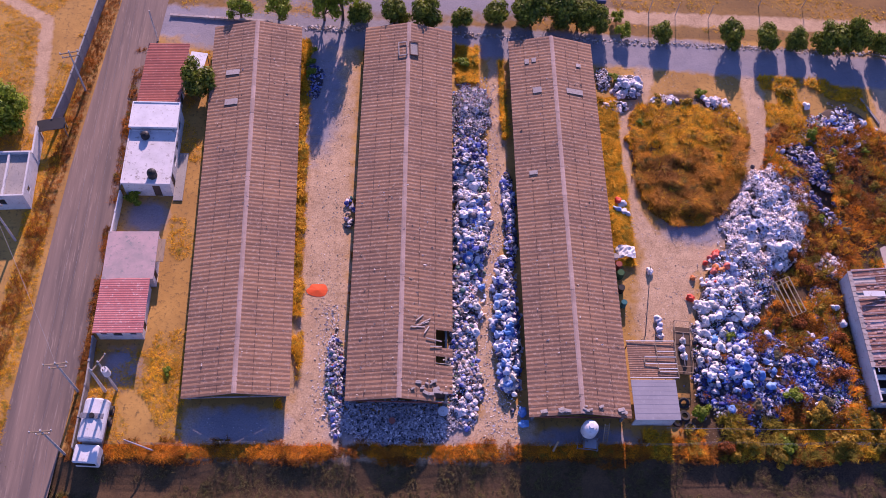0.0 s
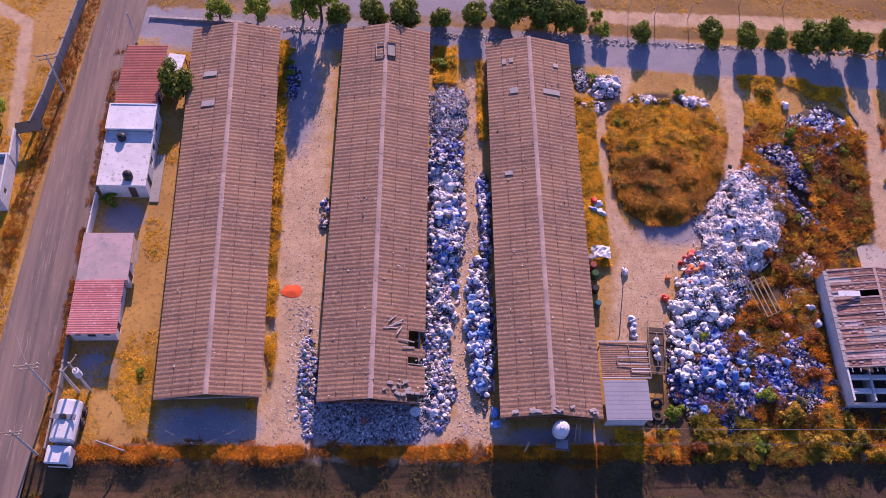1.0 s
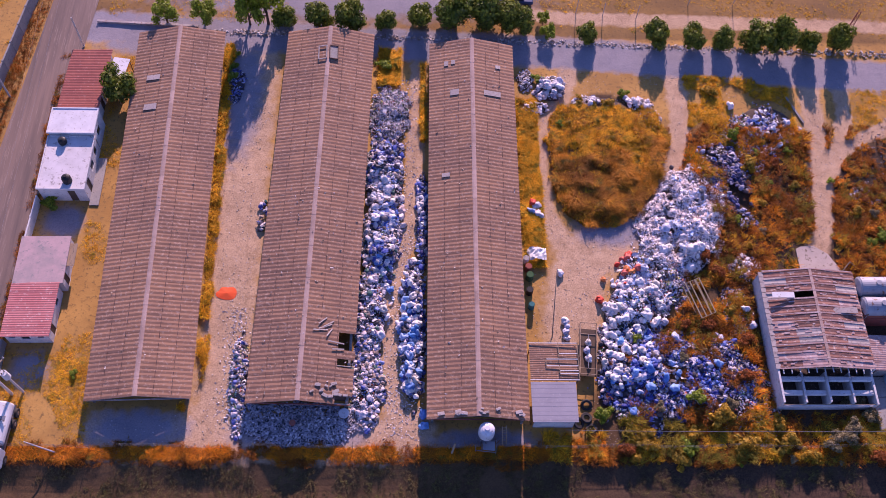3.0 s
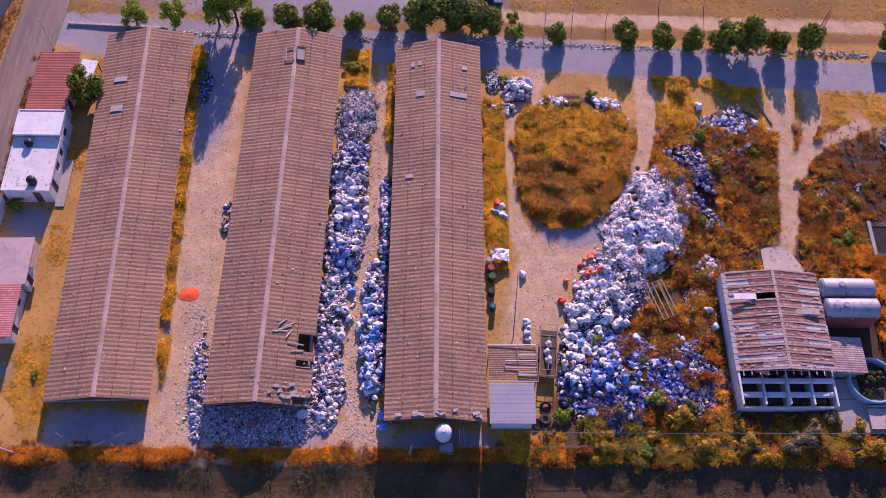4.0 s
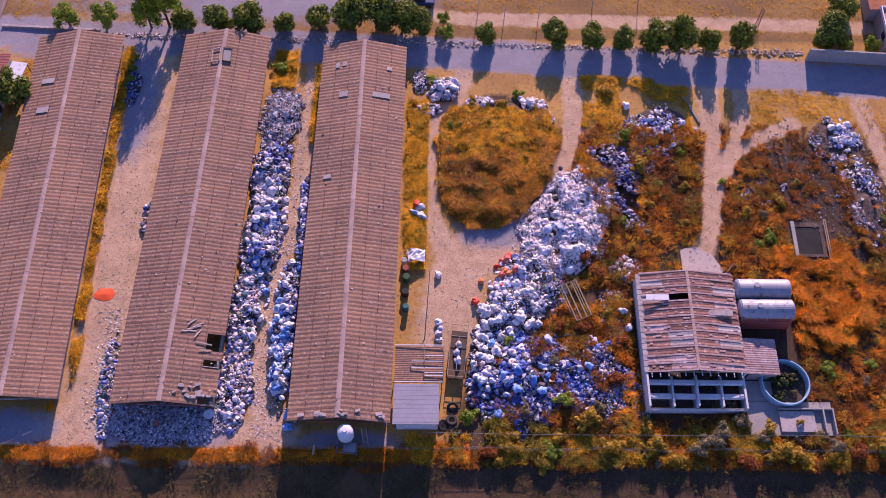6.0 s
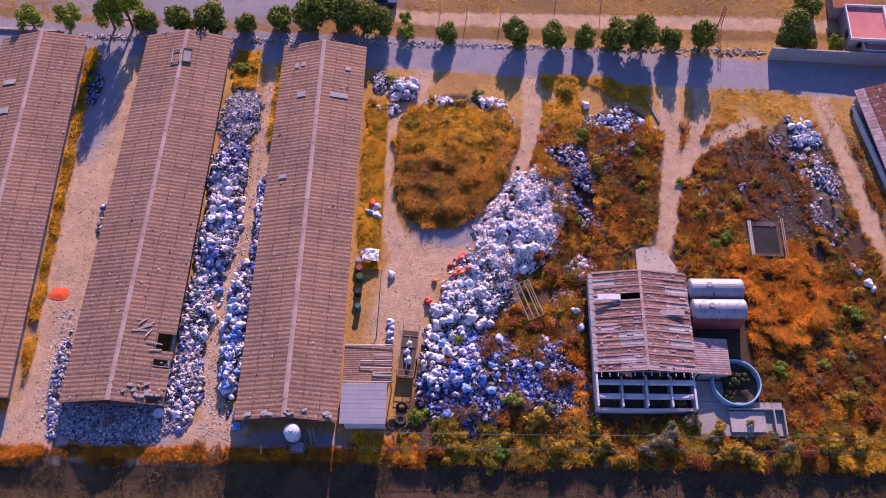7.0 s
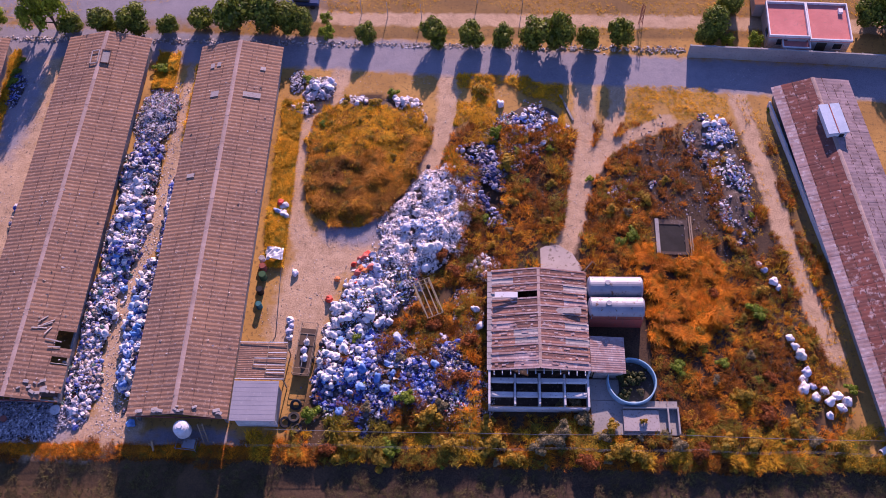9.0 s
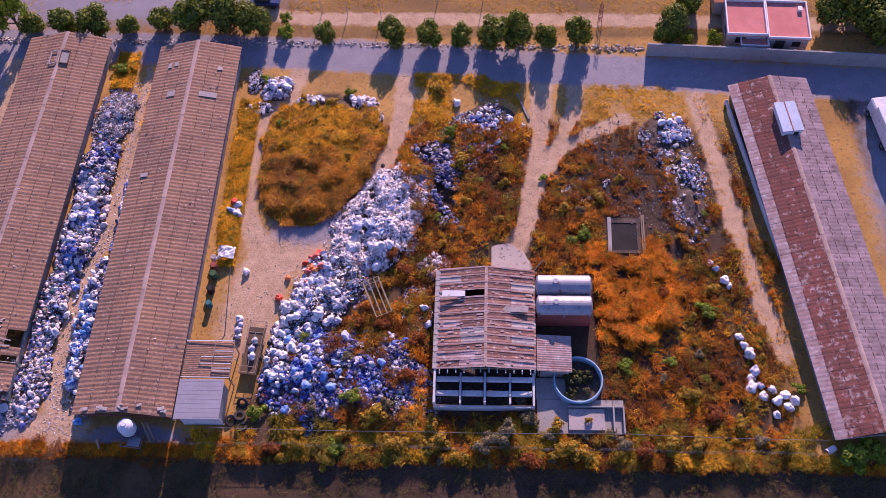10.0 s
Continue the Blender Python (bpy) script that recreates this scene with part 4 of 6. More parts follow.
grass("dry_weeds", "low brown weeds on scorched soil", M_STRAWD, field(3200, 43, 55, 25, 39, 167, lambda x, y: clump(x, y) and off_heaps(x, y)), (0.12, 0.45), 168, blades=9)
M_OLIVE = mk("olive_tall_weeds", thin=0.3, a=(0.36, 0.27, 0.02), b=(0.20, 0.16, 0.018), speck=(0.46, 0.30, 0.02), scale=0.5, fine=1.2, amount=0.5, island=0.4, bump=0, rough=0.85)
patch_of = lambda z, lo: (lambda x, y: dense(x, y) and off_heaps(x, y) and noise.noise(Vector((x * 0.28, y * 0.28, z))) > lo)
grass("dry_weeds", "olive and yellow-green weeds in patches", M_OLIVE, field(9000, 20, 66, 1, 42, 160, patch_of(14.0, 0.12)) + field(3500, 8, 80, -1.2, 3.0, 161, lambda x, y: noise.noise(Vector((x * 0.3, y * 0.4, 16.0))) > 0.05), (0.3, 0.85), 162, blades=11)
grass("dry_weeds", "golden weeds in patches on waste ground", M_STRAWG, field(6000, 22, 66, 1, 42, 163, patch_of(18.0, 0.18)), (0.3, 0.8), 164, blades=11)
grass("dry_weeds", "yellow grass near the back lane", M_STRAWG, field(3800, 25, 38, 36, 46, 60, lambda x, y: patchy(0.3, 0.0)(x, y) and off_heaps(x, y)), (0.15, 0.5), 61, blades=9)
grass("bank_weeds", "dark rust and olive weeds on the bank", M_STRAWD, field(16000, -48, 84, -2.4, 0.9, 42, lambda x, y: (y > -1.3 - 0.9 * noise.noise(Vector((x * 0.2, 1, 4)))) and (y < 0.2 or noise.noise(Vector((x * 0.6, 0, 3))) > 0.1) and noise.noise(Vector((x * 0.3, y * 0.6, 8))) > -0.25 - 0.12 * y - 0.3, False), (0.12, 0.55), 43, blades=8)
grass("bank_weeds", "orange grass lit along the bank's edge", M_STRAWO, field(5200, -46, 12, -0.8, 0.3, 44, patchy(0.2, -0.35), False) + field(8000, 8, 80, -1.3, 2.6, 77, lambda x, y: patchy(0.3, -0.05)(x, y) and clump(x, y)), (0.2, 0.55), 45, blades=9)
grass("bank_weeds", "golden and olive tufts on the bank", M_STRAWG, field(5000, 6, 80, -1.0, 2.4, 177, lambda x, y: noise.noise(Vector((x * 0.35, y * 0.5, 11))) > 0.05), (0.3, 0.8), 178, blades=10)
grass("low_weeds", "sparse low olive weeds on the lower land", mk("olive_weeds", (0.13, 0.095, 0.03), (0.085, 0.065, 0.03), (0.15, 0.13, 0.03), scale=0.4, fine=0.9, island=0.4, bump=0, rough=0.85), field(16000, -60, 90, -9, -1.4, 65, patchy(0.3, -0.3), False), (0.08, 0.34), 66, blades=8)
grass("field_grass", "short straw-coloured grass of the open field", M_STRAWG, field(15000, -70, -54.6, 26, 62, 46, patchy(0.08, -0.25)), (0.05, 0.16), 47, blades=7)
grass("field_grass", "short dry grass along road and yard", M_STRAWG, field(5200, -57, -54.2, -6, 50, 48, patchy(0.2, -0.2), False) + field(3000, -41.8, -38.6, 3, 48, 49, patchy(0.25, 0.0)) + field(2600, -47.5, -38, -1, 10, 50, patchy(0.25, -0.05)), (0.06, 0.2), 51, blades=7)
verge = lambda x, y: -54.3 - 0.0 + (y - 27) * 0.088 - 1.6 < x < -54.0 + (y - 27) * 0.088
grass("verge_grass", "rough brown grass between road and wall", M_STRAWD, field(9000, -57, -51, -6, 60, 62, verge, False) + field(2500, -48.4, -47.3, -6, 48, 63, patchy(0.3, -0.2), False), (0.12, 0.4), 64, blades=8)
grass("field_grass", "straw grass beyond the lane", M_STRAWG, field(9000, -44, 84, 52.4, 62, 52, patchy(0.18, 0.0)) + field(2200, 45, 57, 38, 44.5, 53, patchy(0.25, -0.1)), (0.05, 0.2), 54, blades=7)


heap_weeds = lambda x, y: noise.noise(Vector((x * 0.35, y * 0.35, 9.0))) > 0.18
grass("heap_weeds", "olive and brown weeds growing through a rubbish heap", M_STRAWD, field(3400, 12.5, 29, 1.5, 14, 55, heap_weeds, False), (0.2, 0.6), 56, blades=9)


# ---- trees and shrubs ----
def leaf_cloud(rng, blobs, count, size):
    """Leaves set over the skin and through the body of several lobes."""
    vol = np.array([b[3] ** 2 for b in blobs])
    pick = rng.choice(len(blobs), count, p=vol / vol.sum())
    b = np.array(blobs)[pick]
    d = rng.normal(size=(count, 3))
    d /= np.linalg.norm(d, axis=1)[:, None]
    c = b[:, :3] + d * (b[:, 3] * rng.uniform(0.55, 1.08, count))[:, None] * np.array([1, 1, 0.9])
    u = np.cross(d, rng.normal(size=(count, 3)))
    u /= np.linalg.norm(u, axis=1)[:, None]
    v = np.cross(d, u) + 0.5 * rng.normal(size=(count, 3))
    s = size * rng.uniform(0.6, 1.3, count)[:, None]
    co = np.stack([c - u * s, c - v * s * 0.7, c + u * s, c + v * s * 0.7], 1).reshape(-1, 3)
    return co, np.arange(count * 4).reshape(-1, 4)


def tree(name, label, radius, height, trunk, seed, leaf=None, count=1500, size=0.16, category="tree", lobes=11, limbs=5):
    rng = np.random.default_rng(seed)
    root = thing(name, label, category)
    zc = trunk + (height - trunk) * 0.5
    rz = (height - trunk) * 0.5
    bm = rod((0, 0, -0.1), (0.04, 0.02, trunk + rz * 0.6), 0.05 + 0.03 * height, 0.05, 7)
    part("trunk", bm, M_BARK, root)
    blobs = [(0, 0, zc, min(radius, rz) * 0.75)]
    for i in range(lobes):
        a, e = rng.uniform(0, 2 * math.pi), rng.uniform(-1.1, 1.1)
        k = rng.uniform(0.4, 0.72)
        r = min(radius, rz) * rng.uniform(0.36, 0.52)
        blobs.append((radius * k * math.cos(a) * math.cos(max(e, 0)) ** 0.6, radius * k * math.sin(a) * math.cos(max(e, 0)) ** 0.6, max(trunk + r * 0.8, zc + rz * 0.72 * math.sin(e)), r))
    for i in range(limbs):
        x, y, z, r = blobs[1 + i]
        part("limb", rod((0.02, 0.01, trunk * 0.8), (x, y, z), 0.035 + 0.008 * height, 0.02, 5), M_BARK, root)
    co, fs = leaf_cloud(rng, blobs, count, size)
    me = bpy.data.meshes.new("crown")
    me.from_pydata(co.tolist(), [], fs.tolist())
    me.materials.append(leaf or M_LEAF)
    ob = new("crown", me)
    ob.parent = root
    return root


def plant(proto, x, y, s=1.0, turn=0.0, z=None, label="", sz=1.0):
    m = Matrix.Translation((x, y, mound(x, y) if z is None else z)) @ Matrix.Rotation(turn, 4, "Z") @ Matrix.Diagonal((s, s, s * sz, 1))
    ob = copy_thing(proto, m)
    if label:
        ob["label"] = label
    return ob


def first(proto, x, y, s=1.0, turn=0.0):
    proto.matrix_basis = Matrix.Translation((x, y, mound(x, y))) @ Matrix.Rotation(turn, 4, "Z") @ Matrix.Diagonal((s, s, s, 1))
    return proto


ROUND = [tree("clipped_tree", "dark green rounded tree of the row along the lane", 2.05, 4.0, 0.05, 60 + i, count=4200, size=0.17, lobes=18) for i in range(3)]
for t in ROUND:
    tagged(t, group="trees along the lane")
first(ROUND[0], -22.6, 53.2, 0.75)
first(ROUND[1], -18.4, 53.0, 0.85)
first(ROUND[2], -14.6, 53.3, 1.0)
for i, (x, y, s) in enumerate([(-10.3, 53.0, 0.88), (-5.9, 53.2, 0.95), (-1.9, 53.3, 1.25), (14.5, 51.7, 0.85), (22.6, 51.2, 0.95), (27.1, 50.9, 0.82), (31.0, 50.8, 0.9), (35.2, 50.8, 1.15), (38.0, 50.5, 0.92), (41.2, 50.3, 0.9), (44.9, 50.2, 0.95)]):
    plant(ROUND[i % 3], x, y, s, 1.3 * i, sz=1.4 if x > 37 else 1.05)
BIG = first(tree("shade_tree", "tall dark tree in the clump by the lane", 2.6, 5.4, 0.3, 70, count=4600, size=0.17), 1.9, 53.6, 1.0)
for x, y, s in ((4.2, 53.4, 0.85), (6.6, 52.8, 0.7), (79.5, 51.5, 1.2), (77.5, 54.5, 1.25), (82, 54, 1.2), (74.8, 53.9, 0.8), (56.6, 52.2, 0.8), (58.6, 55.6, 0.72), (80.5, 57.5, 1.7), (85.5, 56.5, 1.6), (58.8, 58, 0.7), (55.2, 50.9, 0.62)):
    plant(BIG, x, y, s, x)
LIGHT = first(tree("young_tree", "thin yellow-green young tree by the lane", 1.9, 3.6, 0.7, 71, leaf=M_LEAFB, count=2600, size=0.12), -36.8, 53.2, 1.0)
for x, y, s, sz in ((-32.2, 53.4, 1.0, 1.0), (-24.6, 53.4, 1.3, 1.85), (-26.8, 53.2, 1.1, 1.7)):
    plant(LIGHT, x, y, s, x, sz=sz, label="tall thin yellow-green tree by the lane")
for x, y, s in ((9.6, 51.9, 0.62), (9.2, 54.4, 0.5), (61.0, 50.5, 0.6), (58.0, 50.6, 0.55)):
    plant(LIGHT, x, y, s, x)
YARD = first(tree("garden_tree", "leafy bright green tree beside a small house", 1.9, 4.0, 0.4, 72, leaf=M_LEAF, count=3000, size=0.15), -40.6, 41.8, 1.15)
FIELD = first(tree("field_tree", "bright leafy green tree at the field's edge", 3.1, 6.2, 0.6, 73, leaf=M_LEAFB, count=7000, size=0.17, lobes=16), -60.8, 36.4)
plant(FIELD, -62.4, 33.4, 0.8, 2.0)
SHRUB = {}
for key, leaf, text in (("green", M_LEAFB, "bright green shrub among dry weeds"), ("yellow", M_LEAFY, "yellow flowering shrub among dry weeds"), ("grey", M_LEAFG, "grey dusty shrub on the bank"), ("rust", M_LEAFR, "rust-brown dead shrub among rubbish")):
    SHRUB[key] = tree("shrub", text, 1.1, 1.5, 0.15, 80 + len(SHRUB), leaf=leaf, count=1500, size=0.085, category="shrub", lobes=9, limbs=4)
done = set()
for key, x, y, s in (("green", 30.3, 37.2, 0.9), ("green", 32.6, 34.9, 0.6), ("green", 36.3, 35.2, 0.55), ("green", 48.2, 8.8, 1.0), ("green", 64.6, 7.0, 0.8), ("green", 12.2, 3.6, 0.9), ("green", 18.2, 43.2, 0.8), ("green", 44.8, 24.2, 1.0), ("green", 43.6, 23.2, 0.8), ("green", -45.8, 27.0, 1.25), ("green", 21.2, 5.2, 0.9), ("green", 16.0, 11.5, 0.7), ("green", 69.0, 0.4, 1.6), ("green", 70.6, 1.0, 1.3), ("green", -10.4, 47.0, 1.1), ("green", -28.0, 48.2, 0.7), ("green", -40.0, 7.6, 0.6), ("green", 8.0, 45.2, 1.0),
                     ("green", 52.5, 9.5, 0.8), ("green", 33.5, 31.0, 0.5), ("green", 29.0, 26.0, 0.6), ("green", 53.6, 20.4, 0.7), ("green", 40.5, 31.2, 0.6), ("green", 57.6, 26.6, 0.5), ("green", -28.1, 44.6, 0.9), ("green", -28.2, 46.4, 0.8), ("green", 20.0, 11.8, 0.6), ("green", 61.8, 40.8, 0.5),
                     ("yellow", 50.6, 12.5, 0.9), ("yellow", 55.2, 14.2, 0.8), ("yellow", 46.5, 28.6, 1.0), ("yellow", 32.0, 28.2, 0.8), ("yellow", 35.5, 25.6, 0.9), ("yellow", 29.6, 22.6, 0.7), ("yellow", 48.8, 31.0, 0.7), ("yellow", 20.6, 1.6, 0.9), ("yellow", 58.6, 3.2, 0.9), ("yellow", 62.8, 1.0, 0.9), ("yellow", 36.2, 30.4, 0.8),
                     ("grey", 44.4, 26.8, 0.7), ("grey", 31.6, 24.6, 0.8), ("grey", 55.5, 10.4, 0.8), ("grey", 60.4, 1.6, 0.9), ("grey", 17.6, 4.2, 0.8), ("grey", 22.8, 10.2, 0.8), ("rust", 52.6, 16.8, 0.9), ("rust", 34.4, 33.6, 0.8), ("rust", 57.2, 8.0, 0.9),
                     ("yellow", 28.4, 43.6, 1.1), ("yellow", 41.8, 0.2, 1.3), ("yellow", 44.0, -0.3, 1.0), ("yellow", 29.7, 0.7, 1.2), ("yellow", 32.0, -0.5, 0.9), ("yellow", 23.5, 3.2, 1.2), ("yellow", 26.0, 0.6, 1.2), ("yellow", 16.0, 0.4, 1.0), ("yellow", 54.0, 6.0, 1.0), ("yellow", 57.5, 17.5, 1.0), ("yellow", 42.6, 27.0, 1.0), ("yellow", 52.0, 1.2, 1.1), ("yellow", 60.2, 22.0, 0.7), ("yellow", 26.6, 15.0, 0.8),
                     ("grey", 36.2, 1.6, 1.3), ("grey", 34.2, 0.4, 1.2), ("grey", 38.4, 3.6, 1.0), ("grey", 36.6, 5.0, 0.9), ("grey", 20.5, 9.3, 0.9), ("grey", 47.6, 1.0, 1.0), ("grey", 24.8, 4.6, 0.9), ("grey", 51.8, 7.6, 1.0), ("grey", 46.5, 2.0, 0.8),
                     ("rust", 26.7, 7.6, 1.1), ("rust", 23.9, 13.0, 1.0), ("rust", 26.0, 19.5, 1.1), ("rust", 38.8, -0.6, 1.0), ("rust", 27.4, 11.6, 1.1), ("rust", 21.4, 13.4, 0.8), ("rust", 56.4, 4.0, 1.0), ("rust", 49.6, 0.2, 1.0), ("rust", 24.6, 21.0, 0.9), ("rust", 14.0, 0.2, 0.8)):
    if key in done:
        plant(SHRUB[key], x, y, s * (1.35 if y < 6.5 else 1.1), x, sz=0.62)
    else:
        first(SHRUB[key], x, y, s)
        done.add(key)

k = random.Random(17)
for i in range(150):
    x, y = k.uniform(13, 66), k.choice((k.uniform(-1.4, 2.8), k.uniform(2, 40), k.uniform(2, 40)))
    if y > 2 and not (x > 25 and east(x, y)):
        continue
    key = k.choice(("yellow", "yellow", "yellow", "grey", "green") if y < 2 else ("yellow", "green", "rust", "rust", "grey"))
    if free(x, y, y > 2):
        plant(SHRUB[key], x, y, k.choice((0.35, 0.5, 0.6, 0.8, 1.3)) * k.uniform(0.85, 1.15), k.uniform(0, 6.3), sz=k.uniform(0.4, 0.7))


k = random.Random(23)
for i in range(46):
    x, y = k.uniform(8.5, 22.5), k.uniform(25.5, 43)
    if island(x, y) and on_island(x, y) < 0.9:
        key = ("yellow" if k.random() < 0.75 else "green") if y > 33.5 else k.choice(("rust", "rust", "yellow", "grey"))
        plant(SHRUB[key], x, y, k.uniform(0.5, 1.0), k.uniform(0, 6.3), sz=k.uniform(0.4, 0.65))


# ---- sacks ----
def sack_mesh(seed, flat, material):
    bm = bmesh.new()
    bmesh.ops.create_icosphere(bm, subdivisions=3, radius=0.5)
    off = Vector((seed * 3.1, seed * 1.7, 0))
    for v in bm.verts:
        fold = abs(noise.noise(v.co * 4.5 + off)) + 0.6 * abs(noise.noise(v.co * 9 + off))
        k = 1.10 + 0.62 * noise.noise(v.co * 2.2 + off) - 0.34 * fold
        v.co = Vector((v.co.x * k, v.co.y * k * 0.85, max(v.co.z, -0.34) * k * flat))
        if v.co.z > 0.3 * flat and math.hypot(v.co.x, v.co.y) < 0.16:
            v.co.z += 0.12 if seed % 2 else -0.18
    me = bpy.data.meshes.new("sack")
    bm.to_mesh(me)
    bm.free()
    me.polygons.foreach_set("use_smooth", [True] * len(me.polygons))
    me.materials.append(material)
    return me


SACKS = [sack_mesh(i, 0.75 + 0.1 * (i % 3), M_SACK) for i in range(5)]
SACKSB = [sack_mesh(i + 7, 0.8, M_SACKB) for i in range(3)]
SACKSC = [sack_mesh(i + 11, 0.8, M_SACKC) for i in range(2)]


def sack(x, y, s, meshes, k, label, group):
    ob = new("rubbish_sack", meshes[k.randrange(len(meshes))])
    ob.matrix_basis = Matrix.Translation((x, y, mound(x, y) + 0.26 * s)) @ Euler((k.uniform(-0.4, 0.4), k.uniform(-0.4, 0.4), k.uniform(0, 6.3))).to_matrix().to_4x4() @ Matrix.Diagonal((s, s * k.uniform(0.85, 1.1), s, 1))
    return tagged(ob, label, "sack", group)


k = random.Random(90)
rng = np.random.default_rng(91)
for group, label, meshes, spec, n, size in (
    ("white sacks on the great heap", "bulging white plastic sack on a rubbish heap", SACKS, (16.3, 15.6, 3.0, 4.6, -30), 44, (0.60, 1.0)),
    ("white sacks on the great heap", "bulging white plastic sack on a rubbish heap", SACKS, (13.8, 9.6, 1.2, 4.0, 0), 22, (0.60, 0.94)),
    ("white sacks on the great heap", "white plastic sack among pale scraps", SACKS, (21.5, 21.8, 2.6, 2.6, 0), 10, (0.68, 1.09)),
    ("sacks beside the shed wall", "pale blue plastic sack beside a shed wall", SACKSB, (-6.9, 11.0, 1.1, 5.6, 2), 34, (0.60, 0.98)),
    ("sacks beside the shed wall", "white plastic sack beside a shed wall", SACKS, (-6.9, 12.0, 1.2, 7.6, 2), 40, (0.52, 0.94)),
    ("sacks in the long heap", "white plastic sack in a long rubbish heap", SACKS, (-10.2, 24, 1.7, 14, 0), 24, (0.52, 1.01)),
    ("sacks in the long heap", "blue plastic sack in a long rubbish heap", SACKSB, (-10.0, 24, 1.6, 10, 0), 7, (0.45, 0.86)),
    ("sacks in the dark heap", "blue-grey plastic sack in a dark heap", SACKSB, (18.5, 7.6, 6.0, 5.0, 0), 16, (0.60, 1.09)),
    ("sacks in the dark heap", "white plastic sack in a dark heap", SACKS, (15.5, 7.6, 3.5, 5.5, 0), 10, (0.52, 0.94)),
    ("sacks near the back lane", "white sack heaped near the back lane", SACKS, (9.6, 43.9, 1.6, 1.5, 20), 16, (0.52, 0.86)),
    ("sacks near the back lane", "white sack on the grassy mound", SACKS, (19.0, 42.2, 1.2, 0.6, 0), 5, (0.60, 0.86)),
    ("sacks near the back lane", "pale sack on the grassy mound", SACKS, (12.6, 41.6, 0.9, 0.6, 0), 5, (0.52, 0.78)),
    ("coloured sacks", "red or orange plastic sack on the heap", SACKSC, (15.0, 18.4, 1.6, 3.6, -30), 13, (0.55, 0.9)),
    ("sacks near the far shed", "white sack in the far heap", SACKS, (55.6, 37.2, 1.8, 2.4, 20), 12, (0.45, 0.94)),
    ("sacks in weeds", "grey sack lying among weeds", SACKS, (34.6, 38.2, 2.6, 2.6, 0), 12, (0.45, 0.86)),
):
    pts, _ = in_ellipse(rng, n, *spec)
    for x, y in pts:
        sack(x, y, k.uniform(*size), meshes, k, label, group)
for x, y, s in ((59.6, 12.2, 0.9), (59.9, 11.3, 0.9), (60.3, 10.4, 1.1), (60.6, 8.6, 1.1), (60.2, 7.8, 1.0), (60.0, 6.9, 1.4), (61.0, 7.2, 0.9), (61.2, 6.0, 1.1), (62.0, 6.6, 1.0), (62.4, 5.6, 1.1), (63.2, 6.2, 1.0), (63.4, 5.0, 1.0), (64.0, 5.6, 1.0), (62.2, 4.2, 0.8), (57.6, 20.6, 0.7), (58.1, 19.9, 0.7), (58.9, 18.6, 0.9), (59.3, 17.9, 0.7), (28.0, 15.0, 0.9), (28.5, 13.2, 0.95), (30.8, 41.7, 0.9)):
    sack(x, y, s, SACKS, k, "round white sack lying among dry weeds", "sacks in weeds")
for x, y, s, kind in ((6.4, 27.9, 1.0, SACKSC), (6.9, 27.4, 1.0, SACKS), (6.3, 26.7, 1.1, SACKSB), (7.0, 26.2, 1.1, SACKS), (6.6, 25.4, 0.8, SACKS), (9.0, 13.6, 0.8, SACKS), (9.1, 13.0, 0.8, SACKS), (9.0, 12.4, 0.8, SACKS), (9.1, 11.8, 0.8, SACKS), (6.0, 21.6, 1.0, SACKS), (-5.6, 3.6, 1.0, SACKSB), (-5.5, 2.4, 1.0, SACKSB), (8.9, 19.2, 0.8, SACKS)):
    sack(x, y, s, kind, k, "plastic sack standing beside the yard", "sacks beside the yard")


# ---- small houses beside the road ----
def turned(x, y, deg=0.0, z=0.0):
    return Matrix.Translation((x, y, z)) @ Matrix.Rotation(radians(deg), 4, "Z")


def walls(root, w, d, h, material, openings=(), t=0.18, name="wall"):
    """Four walls of a w x d house, from its south-west corner; openings: (side, from, to, sill, head)."""
    for side, x0, x1, y0, y1 in (("s", 0, w, 0, t), ("n", 0, w, d - t, d), ("w", 0, t, t, d - t), ("e", w - t, w, t, d - t)):
        along_x = side in "sn"
        a0, a1 = (x0, x1) if along_x else (y0, y1)
        cuts = sorted([o[1:] for o in openings if o[0] == side])
        bm = bmesh.new()

        def slab(u0, u1, z0, z1):
            if u1 - u0 > 0.01 and z1 - z0 > 0.01:
                box(u0, u1, y0, y1, z0, z1, bm) if along_x else box(x0, x1, u0, u1, z0, z1, bm)

        u = a0
        for f, g, sill, head in cuts:
            slab(u, f, 0, h)
            slab(f, g, 0, sill)
            slab(f, g, head, h)
            u = g
        slab(u, a1, 0, h)
        wall = part(name, bm, material, root)
        for f, g, sill, head in cuts:
            kind = "window" if sill > 0.3 else "door"
            c = 0.06
            if along_x:
                p = part(kind, box(f, g, y0 + 0.06, y1 - 0.06, sill, head), M_GLASS if sill > 0.3 else M_BARK, root)
                part("frame", box(f - c, g + c, (y0 - 0.03) if side == "s" else y1, y0 if side == "s" else y1 + 0.03, sill - c, sill), M_WHITEP, p)
            else:
                p = part(kind, box(x0 + 0.06, x1 - 0.06, f, g, sill, head), M_GLASS if sill > 0.3 else M_BARK, root)
                part("frame", box((x0 - 0.03) if side == "w" else x1, x0 if side == "w" else x1 + 0.03, f - c, g + c, sill - c, sill), M_WHITEP, p)


